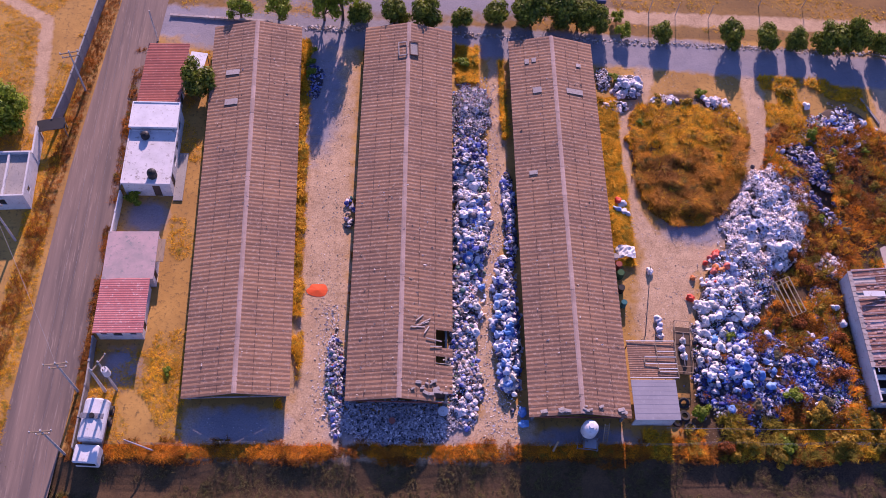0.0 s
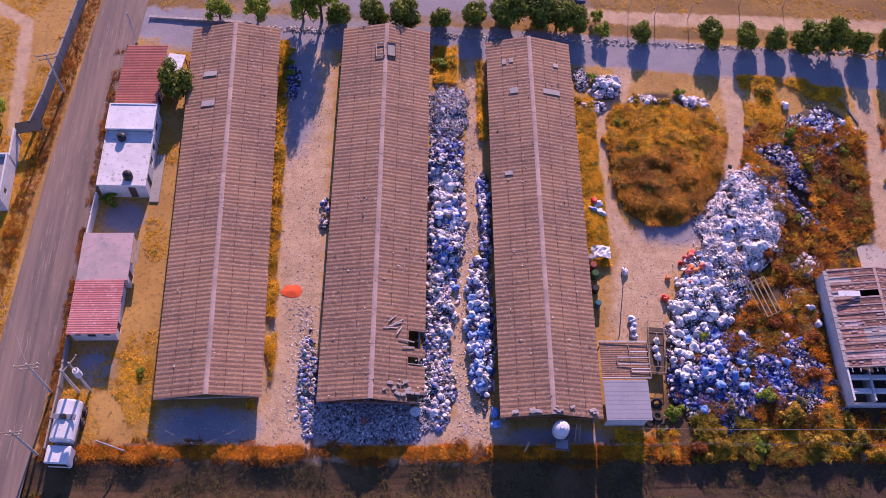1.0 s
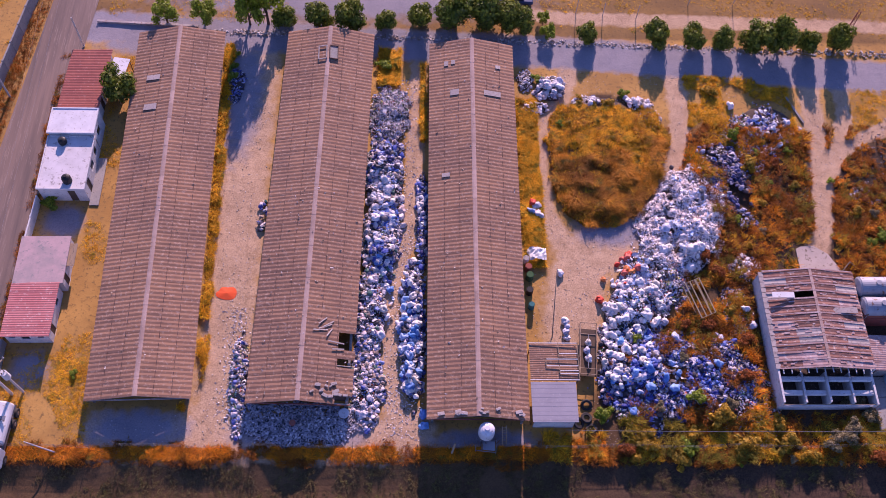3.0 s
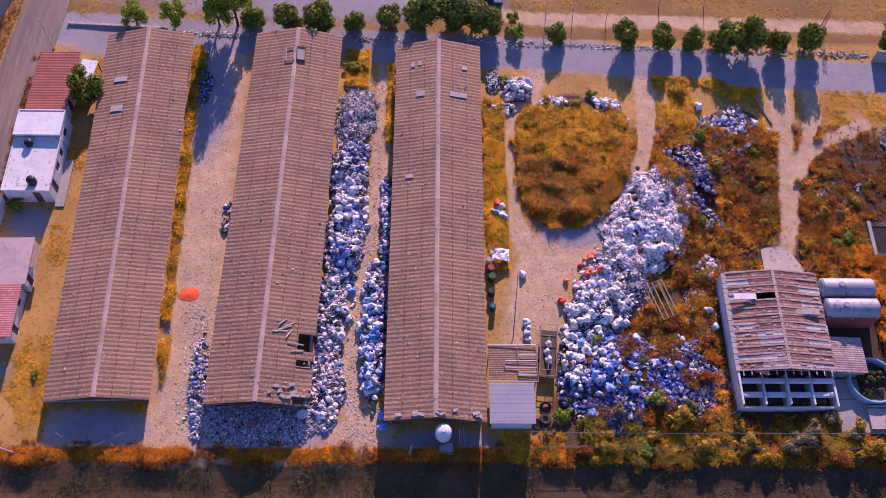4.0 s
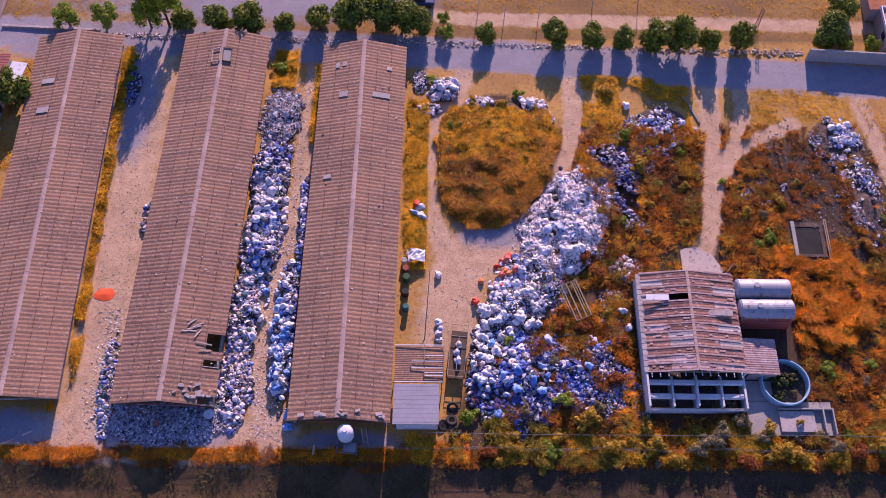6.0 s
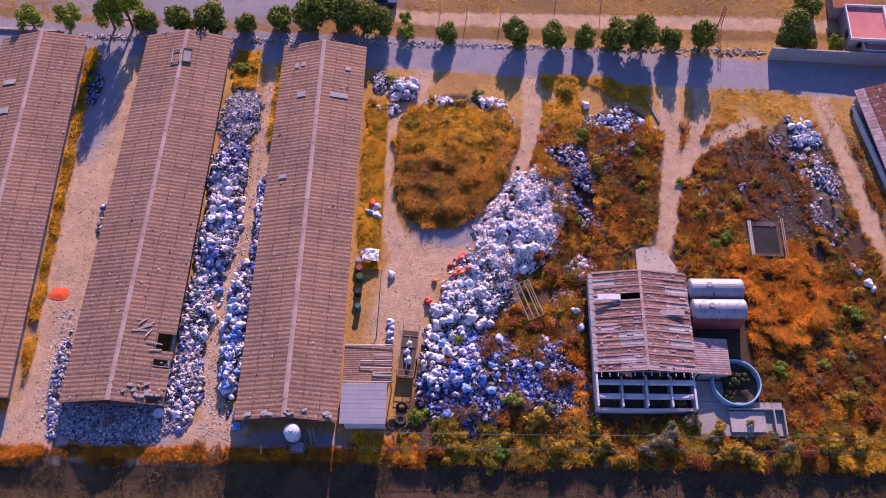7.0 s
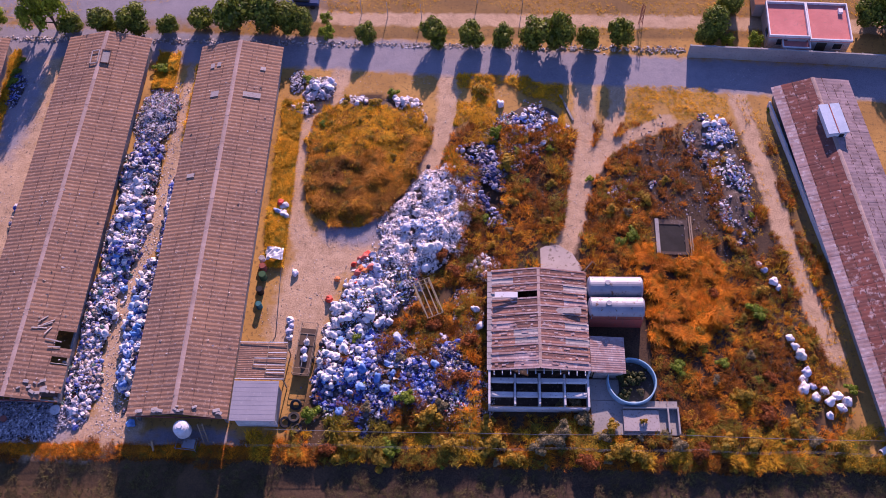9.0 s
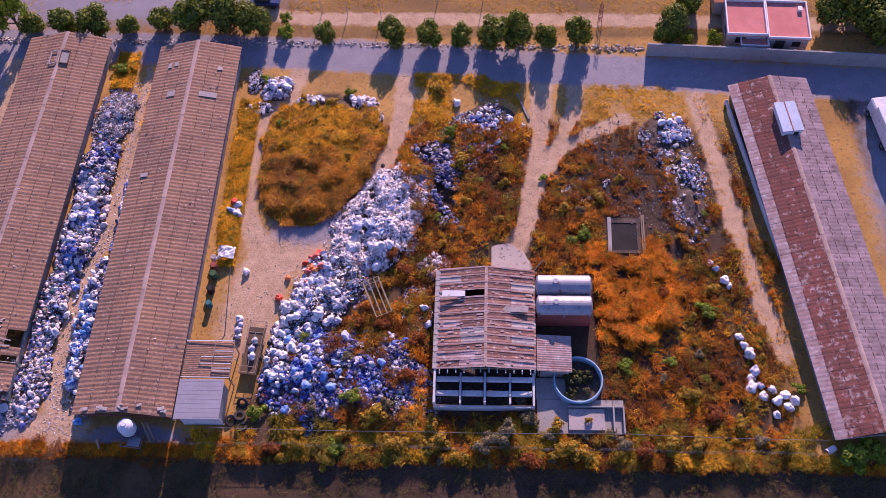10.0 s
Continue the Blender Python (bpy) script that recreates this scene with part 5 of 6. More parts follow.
def flat_roof(root, w, d, h, material, lip=0.18, edge=None, over=0.12):
    part("roof", box(-over, w + over, -over, d + over, h, h + 0.14), material, root)
    if lip:
        for x0, x1, y0, y1 in ((-over, w + over, -over, -over + 0.14), (-over, w + over, d + over - 0.14, d + over), (-over, -over + 0.14, -over + 0.14, d + over - 0.14), (w + over - 0.14, w + over, -over + 0.14, d + over - 0.14)):
            part("parapet", box(x0, x1, y0, y1, h + 0.14, h + 0.14 + lip), edge or material, root)


def sheet_roof(root, x0, x1, y0, y1, z0, z1, material, n, ribs=4, name="roof_sheet"):
    """Corrugated sheets sloping from x0 (z0) to x1 (z1), laid side by side along y."""
    w = (y1 - y0) / n
    me = sheet_mesh(name, math.hypot(x1 - x0, z1 - z0), w * 1.03, ribs, material, 0.025)
    for i in range(n):
        ob = new(name, me)
        ob.parent = root
        ob.matrix_basis = Matrix.Translation((x0, y0 + (i + 0.5) * w, z0 + 0.012 * (i % 2))) @ Matrix.Rotation(-math.atan2(z1 - z0, x1 - x0), 4, "Y")


def tinaco(x, y, z, r, h, material, label):
    """A round water tank with ribs, dome and lid."""
    root = thing("water_tank", label, "water tank", turned(x, y, 0, z))
    prof = [(0.96, 0.0), (1.0, 0.06), (1.0, 0.22), (0.95, 0.25), (1.0, 0.28), (1.0, 0.46), (0.95, 0.49), (1.0, 0.52), (0.98, 0.70), (0.85, 0.84), (0.55, 0.94), (0.3, 0.97)]
    bm = bmesh.new()
    rings = [[bm.verts.new((r * q * math.cos(2 * math.pi * i / 24), r * q * math.sin(2 * math.pi * i / 24), h * zz)) for i in range(24)] for q, zz in prof]
    for a, b in zip(rings, rings[1:]):
        for i in range(24):
            bm.faces.new((a[i], a[(i + 1) % 24], b[(i + 1) % 24], b[i]))
    bm.faces.new(rings[0][::-1])
    bm.faces.new(rings[-1])
    part("tank_body", bm, material, root)
    part("lid", rod((0, 0, h * 0.96), (0, 0, h * 1.04), r * 0.33, r * 0.3, 16), material, root)
    return root


h1 = thing("house", "small house with red corrugated roof beside the road", "house", turned(-46.5, 37.9, -1.5))
walls(h1, 4.2, 8.8, 2.0, M_WALLW, [("e", 2, 2.9, 0, 1.85), ("e", 4.6, 5.8, 0.9, 1.7), ("w", 3, 4.2, 0.9, 1.7)])
sheet_roof(h1, -0.25, 4.5, -0.2, 9.1, 2.1, 2.4, M_RED, 10)
p = thing("lean_to", "white sheet roof on posts beside a house", "lean-to", turned(-42.3, 40.9, -8))
part("roof", box(0, 1.9, 0, 5.2, 2.0, 2.06), M_WHITEP, p)
for x, y in ((0.1, 0.1), (1.75, 0.1), (0.1, 5.0), (1.75, 5.0)):
    part("post", box(x, x + 0.08, y, y + 0.08, 0, 2.0), M_WOOD, p)

h2 = thing("house", "white flat-roofed house with peeling roof slab", "house", turned(-46.7, 27.7, 0))
walls(h2, 4.9, 6.7, 2.35, M_WALLW, [("e", 1.0, 1.9, 0, 2.0), ("e", 3.2, 4.2, 1.0, 1.9), ("e", 5.2, 6.0, 1.0, 1.9), ("s", 3.0, 3.8, 0, 2.0)])
flat_roof(h2, 4.9, 6.7, 2.35, M_WHITEROOF, 0.10)
h2b = thing("house", "taller white house wing with whitewashed roof", "house", turned(-46.7, 34.6, 0))
walls(h2b, 4.9, 3.2, 2.9, M_WALLW, [("e", 0.8, 1.8, 1.2, 2.1)])
flat_roof(h2b, 4.9, 3.2, 2.9, M_WHITEP, 0.08)
part("porch_slab", box(4.9, 5.9, -0.6, 5.5, 0, 0.15), M_CONC, h2)
tinaco(-43.6, 28.6, 2.51, 0.5, 1.0, M_BLACKP, "black plastic water tank on a roof slab")
tinaco(-45.0, 33.6, 2.51, 0.45, 0.7, M_BLACKP, "black plastic water tank beside a roof step")

h3 = thing("house", "low house with worn pink and grey roof slab", "house", turned(-47.0, 16.7, 1))
walls(h3, 4.8, 5.2, 2.0, M_WALLW, [("e", 0.6, 1.4, 0, 1.9), ("e", 2.8, 3.8, 1.0, 1.8)])
flat_roof(h3, 4.8, 5.2, 2.0, M_PINKROOF, 0.0)
part("awning", box(4.85, 5.6, 2.0, 4.6, 1.75, 1.82), M_WOOD, h3, "plank awning")
h4 = thing("house", "small white house with faded red corrugated roof", "house", turned(-46.9, 11.0, 0.5))
walls(h4, 4.3, 5.5, 2.0, M_WALLW, [("s", 1.6, 2.4, 0.9, 1.8), ("s", 0.4, 1.0, 1.2, 1.7), ("s", 3.2, 3.8, 1.2, 1.7), ("e", 0.8, 1.6, 0, 1.9), ("e", 3.6, 4.4, 0.9, 1.7)])
sheet_roof(h4, -0.2, 4.6, -0.25, 5.65, 2.1, 2.2, M_PINK, 6)
hl = thing("house", "roofless white house at the field's edge", "house", turned(-60.6, 25.6, 3))
walls(hl, 4.3, 5.6, 2.7, M_WALLW, [("e", 1.2, 1.8, 1.2, 1.9), ("s", 1.0, 2.2, 1.0, 2.0)])
part("roof", box(0.18, 4.12, 0.18, 5.42, 2.1, 2.24), M_CONC, hl)
part("roof_beam", box(2.0, 2.2, 0.18, 5.42, 2.25, 2.6), M_WALLW, hl)
part("garden_wall", box(4.15, 4.35, 5.6, 9.2, 0, 2.2), M_WALLW, hl)
black_shed = thing("shelter", "low shelter with a black tar-paper roof", "shelter", turned(-56.8, 34.5, 12))
part("roof", box(0, 2.9, 0, 1.5, 1.7, 1.76), M_BLACKP, black_shed)
for x, y in ((0.1, 0.1), (2.7, 0.1), (0.1, 1.3), (2.7, 1.3)):
    part("post", box(x, x + 0.1, y, y + 0.1, 0, 1.7), M_WOOD, black_shed)


def wall_run(name, label, pts, h, t, material):
    """A free-standing wall through points, in bays with piers."""
    root = tagged(thing(name, label, "wall"), kind="structure")
    for (ax, ay), (bx, by) in zip(pts, pts[1:]):
        d = math.hypot(bx - ax, by - ay)
        ang = math.atan2(by - ay, bx - ax)
        n = max(1, round(d / 3))
        for i in range(n):
            m = Matrix.Translation((ax, ay, 0)) @ Matrix.Rotation(ang, 4, "Z") @ Matrix.Translation((d * i / n, 0, 0))
            part("wall_bay", box(0.22, d / n, -t / 2, t / 2, -0.3, h - 0.05), material, root, m=m)
            part("pier", box(0, 0.22, -t / 2 - 0.03, t / 2 + 0.03, -0.3, h), material, root, m=m)
    return root


wall_run("wall_west", "grey block wall along the road's far side", [(-52.6, 60), (-53.4, 54), (-54.9, 40), (-55.6, 36.2)], 1.9, 0.18, M_BLOCK)
wall_run("wall_yard", "grey block wall between road and yard", [(-47.3, 10.9), (-47.2, 6), (-47.4, -0.2)], 1.2, 0.16, M_BLOCK)
wall_run("wall_yard", "whitewashed low wall beside the road", [(-47.3, 22.2), (-47.1, 27.5)], 1.4, 0.16, M_WALLW)
wall_run("wall_lane", "grey rendered wall along the lane", [(53.1, 48.9), (64, 48.2), (90, 46.2)], 2.1, 0.2, M_CONC)
wall_run("wall_shed", "low whitewashed wall outside the far shed", [(61.6, 41.5), (63.5, 29.6), (65.2, 19.3), (66.7, 9.4)], 0.9, 0.2, M_WALLW)
wall_run("wall_gate", "pale block wall beside the lane's gate", [(-45.2, 53.2), (-41, 53.0), (-33, 52.6)], 0.35, 0.3, M_PALEWOOD)


# ---- poles and wires ----
def pole(x, y, h, label, arms=((7.0, 1.0),), turn=0.0, material=None, r=0.13):
    root = thing("utility_pole", label, "utility pole", turned(x, y, turn))
    part("shaft", rod((0, 0, -0.3), (0, 0, h), r, r * 0.62, 10), material or M_POLE, root)
    for z, w in arms:
        part("crossarm", box(-w, w, -0.14, -0.03, z - 0.06, z + 0.06), M_WOOD, root)
        for i in (-0.9, 0.0, 0.9):
            part("insulator", rod((w * i, -0.08, z + 0.06), (w * i, -0.08, z + 0.28), 0.06, 0.04, 8), M_WHITEP, root)
    return root


pole(-48.1, 5.6, 7.4, "pale concrete utility pole with crossarms", ((7.2, 1.1), (6.4, 0.8)), 8)
pole(-48.3, -0.5, 7.2, "pale concrete utility pole with crossarms", ((7.0, 1.0), (6.3, 0.6)), 5)
pole(-53.3, 41.6, 6.8, "pale concrete utility pole beside the field", ((6.6, 1.0), (6.0, 0.9)), 15)
pole(-46.2, 49.3, 5.0, "street pole with a small lamp", (), 0)
pole(-45.55, 5.6, 6.0, "short pale concrete pole", (), 0, r=0.17)
tp = pole(-44.5, 5.8, 7.2, "concrete pole carrying a transformer", ((7.0, 1.0),), 60)
part("transformer", rod((-0.1, -0.5, 5.0), (-0.1, -0.5, 6.1), 0.34, 0.32, 16), M_WHITEP, tp, "pale steel transformer")
for a in (-0.15, 0.15):
    part("bushing", rod((-0.1 + a, -0.5, 6.1), (-0.1 + a, -0.5, 6.4), 0.05, 0.04, 8), M_BARK, tp)
pole(-57.2, 22.0, 7.0, "pale concrete utility pole near a white house", ((6.8, 1.0),), 10)
pole(-40.2, -0.2, 3.4, "leaning pale pole at the yard's corner", (), 0, r=0.08).matrix_basis = turned(-40.2, -0.2) @ Euler((-0.1, -0.75, 0)).to_matrix().to_4x4()


def tube(run, r):
    """One connected thin cable through the points."""
    bm = bmesh.new()
    prev = None
    for p in run:
        cur = [bm.verts.new(Vector(p) + Vector(o)) for o in ((r, r, 0), (-r, -r, 0), (0, 0, r * 1.7))]
        if prev:
            for k in range(3):
                bm.faces.new((prev[k], prev[(k + 1) % 3], cur[(k + 1) % 3], cur[k]))
        prev = cur
    return bm


def wire(name, label, pts, sag, r=0.012):
    """A hanging cable through several points."""
    run = []
    for a, b in zip(pts, pts[1:]):
        a, b = Vector(a), Vector(b)
        run += [a.lerp(b, i / 10) - Vector((0, 0, sag * 4 * (i / 10) * (1 - i / 10))) for i in range(10 if b != Vector(pts[-1]) else 11)]
    return tagged(part(name, tube(run, r), M_STEEL), label, "cable")


for o in (-0.9, 0, 0.9):
    wire("power_line", "thin power line strung along the road", [(-48.3 + o, -30, 6.8), (-48.3 + o, -0.5, 7.2), (-48.1 + o, 5.6, 7.4), (-48.0 + o, 49, 6.9), (-47 + o, 90, 6.9)], 0.5, 0.008)
wire("power_line", "thin power line to a house", [(-57.2, 22, 6.9), (-53.3, 41.6, 6.7)], 0.4)
wire("power_line", "thin power line across the road", [(-57.2, 22, 6.9), (-48.1, 5.6, 7.2)], 0.5)

# fence along the front of the lot
FENCE = thing("wire_fence", "wire fence on thin wooden posts along the bank", "fence")
xs_f = [-46.5 + 3.1 * i for i in range(38)]
for i, x in enumerate(xs_f):
    y = 0.3 + 0.12 * math.sin(i * 1.7)
    z = bank(x, y)
    part("post", rod((x, y, z - 0.2), (x + 0.05 * math.sin(i * 3), y, z + 1.15), 0.045, 0.04, 6), M_WOOD, FENCE)
for h in (0.45, 0.8, 1.1):
    part("strand", tube([(x, 0.3 + 0.12 * math.sin(i * 1.7), bank(x, 0.3 + 0.12 * math.sin(i * 1.7)) + h) for i, x in enumerate(xs_f)], 0.007), M_STEEL, FENCE)
wire("cable", "grey cable hanging along the front", [(8, 1.6, 1.6), (28, 1.3, 2.2), (47, 1.5, 2.0), (66, 1.2, 2.0)], 0.25, 0.02)

# ---- lean-tos and loose things by the third shed ----
annex = thing("lean_to", "lean-to with a plain grey sheet roof", "lean-to", turned(4.75, 2.3))
part("roof", box(0, 4.4, -0.3, 3.75, 2.64, 2.70, bevel=0.02), M_LILAC, annex)
for i in range(9):
    part("roof_rib", box(0.02, 4.38, -0.1 + i * 0.45, -0.07 + i * 0.45, 2.70, 2.708), M_LILAC, annex)
part("wall", box(0.3, 4.2, 0.05, 0.2, 0, 2.62), M_WALLW, annex)
part("wall", box(4.05, 4.2, 0.2, 3.6, 0, 2.62), M_BLOCK, annex)
annex2 = thing("lean_to", "lean-to of planks with loose pale battens", "lean-to", turned(4.75, 6.2))
sheet_roof(annex2, 0.05, 4.8, 0.05, 3.9, 2.5, 2.4, M_ROOF, 5)
for x0, y0, x1, y1 in ((0, 0.05, 4.8, 0.05), (0, 3.9, 4.8, 3.9), (4.8, 0, 4.8, 3.9), (2.9, 0.7, 4.8, 0.7), (2.9, 1.0, 4.8, 1.0), (1.6, 1.5, 4.8, 1.5), (1.6, 2.2, 4.8, 2.2), (2.9, 2.8, 4.8, 2.8), (2.9, 0.7, 2.9, 1.5), (2.9, 2.2, 2.9, 3.9), (1.6, 1.5, 1.6, 2.2)):
    part("batten", box(min(x0, x1), max(x0, x1) + 0.07, min(y0, y1), max(y0, y1) + 0.07, 2.6, 2.66), M_WHITEP if y0 == y1 else M_WOOD, annex2)
for x, y in ((4.6, 0.1), (4.6, 3.7), (0.2, 3.7)):
    part("post", box(x, x + 0.1, y, y + 0.1, 0, 2.45), M_WOOD, annex2)
cart = thing("trailer", "old flat trailer of rusty bars loaded with sacks", "trailer", turned(11.0, 10.2, -5))
part("bed", box(-0.85, 0.85, -2.8, 2.3, 0.65, 0.72), M_BARK, cart)
for x in (-0.85, 0.8):
    for z in (0.75, 1.2):
        part("rail", box(x, x + 0.05, -2.8, 2.8, z, z + 0.05), M_WOOD, cart)
    for y in (-2.8, -1.0, 0.8, 2.75):
        part("stake", box(x, x + 0.05, y, y + 0.05, 0.72, 1.25), M_WOOD, cart)
for y in (-2.8, -2.2, 1.5, 2.75):
    part("crossbar", box(-0.8, 0.8, y, y + 0.05, 1.2, 1.25), M_WOOD, cart)
part("spine", box(-0.03, 0.03, -2.2, 1.5, 1.2, 1.25), M_STEEL, cart)
for x in (-0.95, 0.85):
    wheel = part("wheel", rod((x, -0.8, 0.35), (x + 0.12, -0.8, 0.35), 0.35, 0.35, 16), M_TYRE, cart)
    part("hub", rod((x - 0.02, -0.8, 0.35), (x + 0.14, -0.8, 0.35), 0.12, 0.12, 10), M_STEEL, wheel)
for x, y, s in ((11.1, 10.9, 0.75), (10.9, 10.0, 0.8), (11.0, 9.2, 0.85)):
    ob = new("rubbish_sack", SACKS[1])
    ob.matrix_basis = turned(x, y, 40 * x, 0.92) @ Matrix.Diagonal((s, s, s, 1))
    tagged(ob, "white sack loaded on a flat trailer", "sack", "sacks on the trailer")


def tyre(x, y, tilt, turn, z=0.0):
    root = thing("tyre", "worn tractor tyre lying on the ground", "tyre", turned(x, y, turn, mound(x, y) + 0.12 + z) @ Matrix.Rotation(tilt, 4, "X"), group="old tyres")
    bm = bmesh.new()
    rings = []
    for i in range(20):
        a = 2 * math.pi * i / 20
        ring = []
        for r, zz in ((0.30, -0.12), (0.52, -0.15), (0.58, -0.08), (0.58, 0.08), (0.52, 0.15), (0.30, 0.12)):
            ring.append(bm.verts.new((r * math.cos(a), r * math.sin(a), zz)))
        rings.append(ring)
    for i in range(20):
        for j in range(6):
            bm.faces.new((rings[i][j], rings[(i + 1) % 20][j], rings[(i + 1) % 20][(j + 1) % 6], rings[i][(j + 1) % 6]))
    part("casing", bm, M_TYRE, root)

    return root


for a in ((10.5, 4.6, 0.5, 0), (9.6, 2.8, 0.4, 60), (10.4, 3.3, 0.2, 140), (10.8, 2.2, 0.3, 200)):
    tyre(*a)
M_CRATE = mk("yellow_pine", (0.56, 0.42, 0.24), (0.46, 0.33, 0.18), (0.3, 0.2, 0.11), fine=6)
crate = thing("crate", "open crate of pale wooden bars tipped on a heap", "crate", turned(23.1, 16.1, 24, mound(23.1, 16.1) + 0.35) @ Matrix.Rotation(0.25, 4, "X"))
for x in (-0.85, -0.3, 0.3, 0.82):
    part("slat", box(x, x + 0.11, -2.0, 2.0, 0.75, 0.83), M_CRATE, crate)
for x in (-0.85, 0.82):
    part("slat", box(x, x + 0.07, -2.0, 2.0, 0.0, 0.06), M_CRATE, crate)
for y in (-2.0, 1.5, 1.94):
    part("end_bar", box(-0.85, 0.89, y, y + 0.06, 0.75, 0.81), M_CRATE, crate)
for x in (-0.85, 0.82):
    for y in (-2.0, 1.94):
        part("corner_post", box(x, x + 0.07, y, y + 0.06, 0, 0.8), M_CRATE, crate)

stand = thing("tank_stand", "steel stand beneath a white water tank", "stand", turned(0.35, 1.2))
for x in (-0.5, 0.45):
    for y in (-0.5, 0.45):
        part("leg", box(x, x + 0.07, y, y + 0.07, 0, 1.7), M_STEEL, stand)
part("top", box(-0.62, 0.62, -0.62, 0.62, 1.7, 1.76), M_STEEL, stand)
tinaco(0.35, 1.2, 1.76, 0.78, 1.6, M_WHITEP, "large white plastic water tank on a stand")
ladder = thing("ladder", "pale wooden ladder leaning on a shed", "ladder", turned(2.2, 0.5, 10) @ Matrix.Rotation(-0.4, 4, "X"))
for x in (-0.22, 0.22):
    part("rail", box(x, x + 0.06, 0, 0.06, 0, 2.9), M_WOOD, ladder)
for i in range(8):
    part("rung", box(-0.16, 0.22, 0.01, 0.05, 0.25 + i * 0.34, 0.30 + i * 0.34), M_WOOD, ladder)
rack = thing("bed_frame", "rusty steel bed frame on legs beside the fence", "frame", turned(0.4, 0.35, -6))
for x0, x1, y0, y1 in ((-1, 1, -0.6, -0.55), (-1, 1, 0.55, 0.6), (-1, -0.95, -0.55, 0.55), (0.95, 1, -0.55, 0.55), (-0.4, -0.36, -0.55, 0.55), (0.3, 0.34, -0.55, 0.55)):
    part("bar", box(x0, x1, y0, y1, 0.62, 0.67), M_STEEL, rack)
for x in (-1, 0.95):
    for y in (-0.6, 0.55):
        part("leg", box(x, x + 0.05, y, y + 0.05, bank(0.4, -0.2) - 0.2, 0.9), M_STEEL, rack)
part("tray", box(-0.3, 0.85, -0.45, 0.45, 0.68, 0.74), M_SILVER, rack)
post = thing("gate_post", "leaning wooden gate post", "post", turned(-2.9, -0.3, 0, -0.1) @ Euler((-0.25, 0.15, 0)).to_matrix().to_4x4())
part("shaft", rod((0, 0, -0.2), (0, 0, 2.0), 0.12, 0.10, 8), M_WOOD, post)
mast = thing("mast", "thin wooden mast leaning over the yard", "mast", turned(7.6, 11.8))
part("shaft", rod((0, 0, -0.1), (0.5, 6.4, 3.2), 0.06, 0.035, 7), M_WOOD, mast)
# drums and odds along the third shed's wall
for x, y, m, r, h, label in ((5.5, 19.6, M_TANKRED, 0.35, 1.0, "rusty oil drum beside a shed"), (5.6, 18.6, mk("green_drum", (0.05, 0.12, 0.05), (0.04, 0.09, 0.04), fine=5), 0.38, 1.0, "green plastic drum beside a shed"), (5.5, 16.9, M_BLACKP, 0.35, 0.9, "black drum beside a shed"), (5.6, 15.2, mk("teal_drum", (0.05, 0.2, 0.2), (0.04, 0.16, 0.17), fine=5), 0.3, 0.9, "teal drum beside a shed"), (5.3, 20.6, M_WHITEP, 0.3, 0.9, "white plastic drum beside a shed")):
    d = thing("drum", label, "drum", turned(x, y), group="drums beside the shed")
    part("barrel", rod((0, 0, 0), (0, 0, h), r, r, 18), m, d)
    part("lid", rod((0, 0, h), (0, 0, h + 0.03), r * 0.93, r * 0.93, 18), M_PALE if y > 20 else m, d)
    for z in (0.02, h * 0.35, h * 0.65, h - 0.03):
        part("hoop", rod((0, 0, z - 0.02), (0, 0, z + 0.03), r + 0.02, r + 0.02, 18), m, d)
tarp = thing("tarpaulin", "crumpled white tarpaulin over poles", "tarpaulin", turned(6.6, 21.2))
bm = bmesh.new()
g = [[bm.verts.new((-0.9 + 0.3 * i, -0.7 + 0.3 * j, 1.0 + 0.35 * noise.noise(Vector((i * 0.7, j * 0.7, 4))) - 0.12 * abs(i - 3))) for i in range(7)] for j in range(6)]
for j in range(5):
    for i in range(6):
        bm.faces.new((g[j][i], g[j][i + 1], g[j + 1][i + 1], g[j + 1][i]))
part("sheet", bm, M_WHITEP, tarp)
for x, y in ((-0.7, -0.5), (0.7, -0.5), (-0.7, 0.6), (0.7, 0.6)):
    part("prop", rod((x, y, 0), (x, y, 0.85), 0.035, None, 6), M_WOOD, tarp)
dust = bmesh.new()
g = []
for i in range(28):
    a = 2 * math.pi * i / 28
    r = 1.0 + 0.35 * noise.noise(Vector((math.cos(a) * 1.5, math.sin(a) * 1.5, 1)))
    g.append(dust.verts.new((-25.9 + 1.1 * r * math.cos(a), 16.6 + 0.75 * r * math.sin(a), bank(-25.9, 16.6) + 0.03)))
c = dust.verts.new((-25.9, 16.6, bank(-25.9, 16.6) + 0.16))
for i in range(28):
    dust.faces.new((g[i], g[(i + 1) % 28], c))
tagged(part("orange_heap", dust, M_ORANGE), "flat heap of bright orange brick dust", "heap", kind="stuff")
bowl = thing("dish", "round pale dish lying among rubbish", "dish", turned(-13.3, 3.6, 0, mound(-13.3, 3.6) + 0.05))
part("bowl", rod((0, 0, 0), (0, 0, 0.3), 0.35, 0.52, 20), M_WHITEP, bowl)
rb = thing("bucket", "red plastic bucket lying on rubbish", "bucket", turned(-18.2, 2.6, 0, mound(-18.2, 2.6)))
part("body", rod((0, 0, 0), (0, 0, 0.4), 0.22, 0.32, 14), M_RED, rb)
beam = thing("beam", "long dark beam lying beside a track", "beam", turned(38.4, 41.2, 20.7, 0.02))
part("timber", box(-0.12, 0.12, -2.0, 2.0, 0.02, 0.2), M_BLOCK, beam)

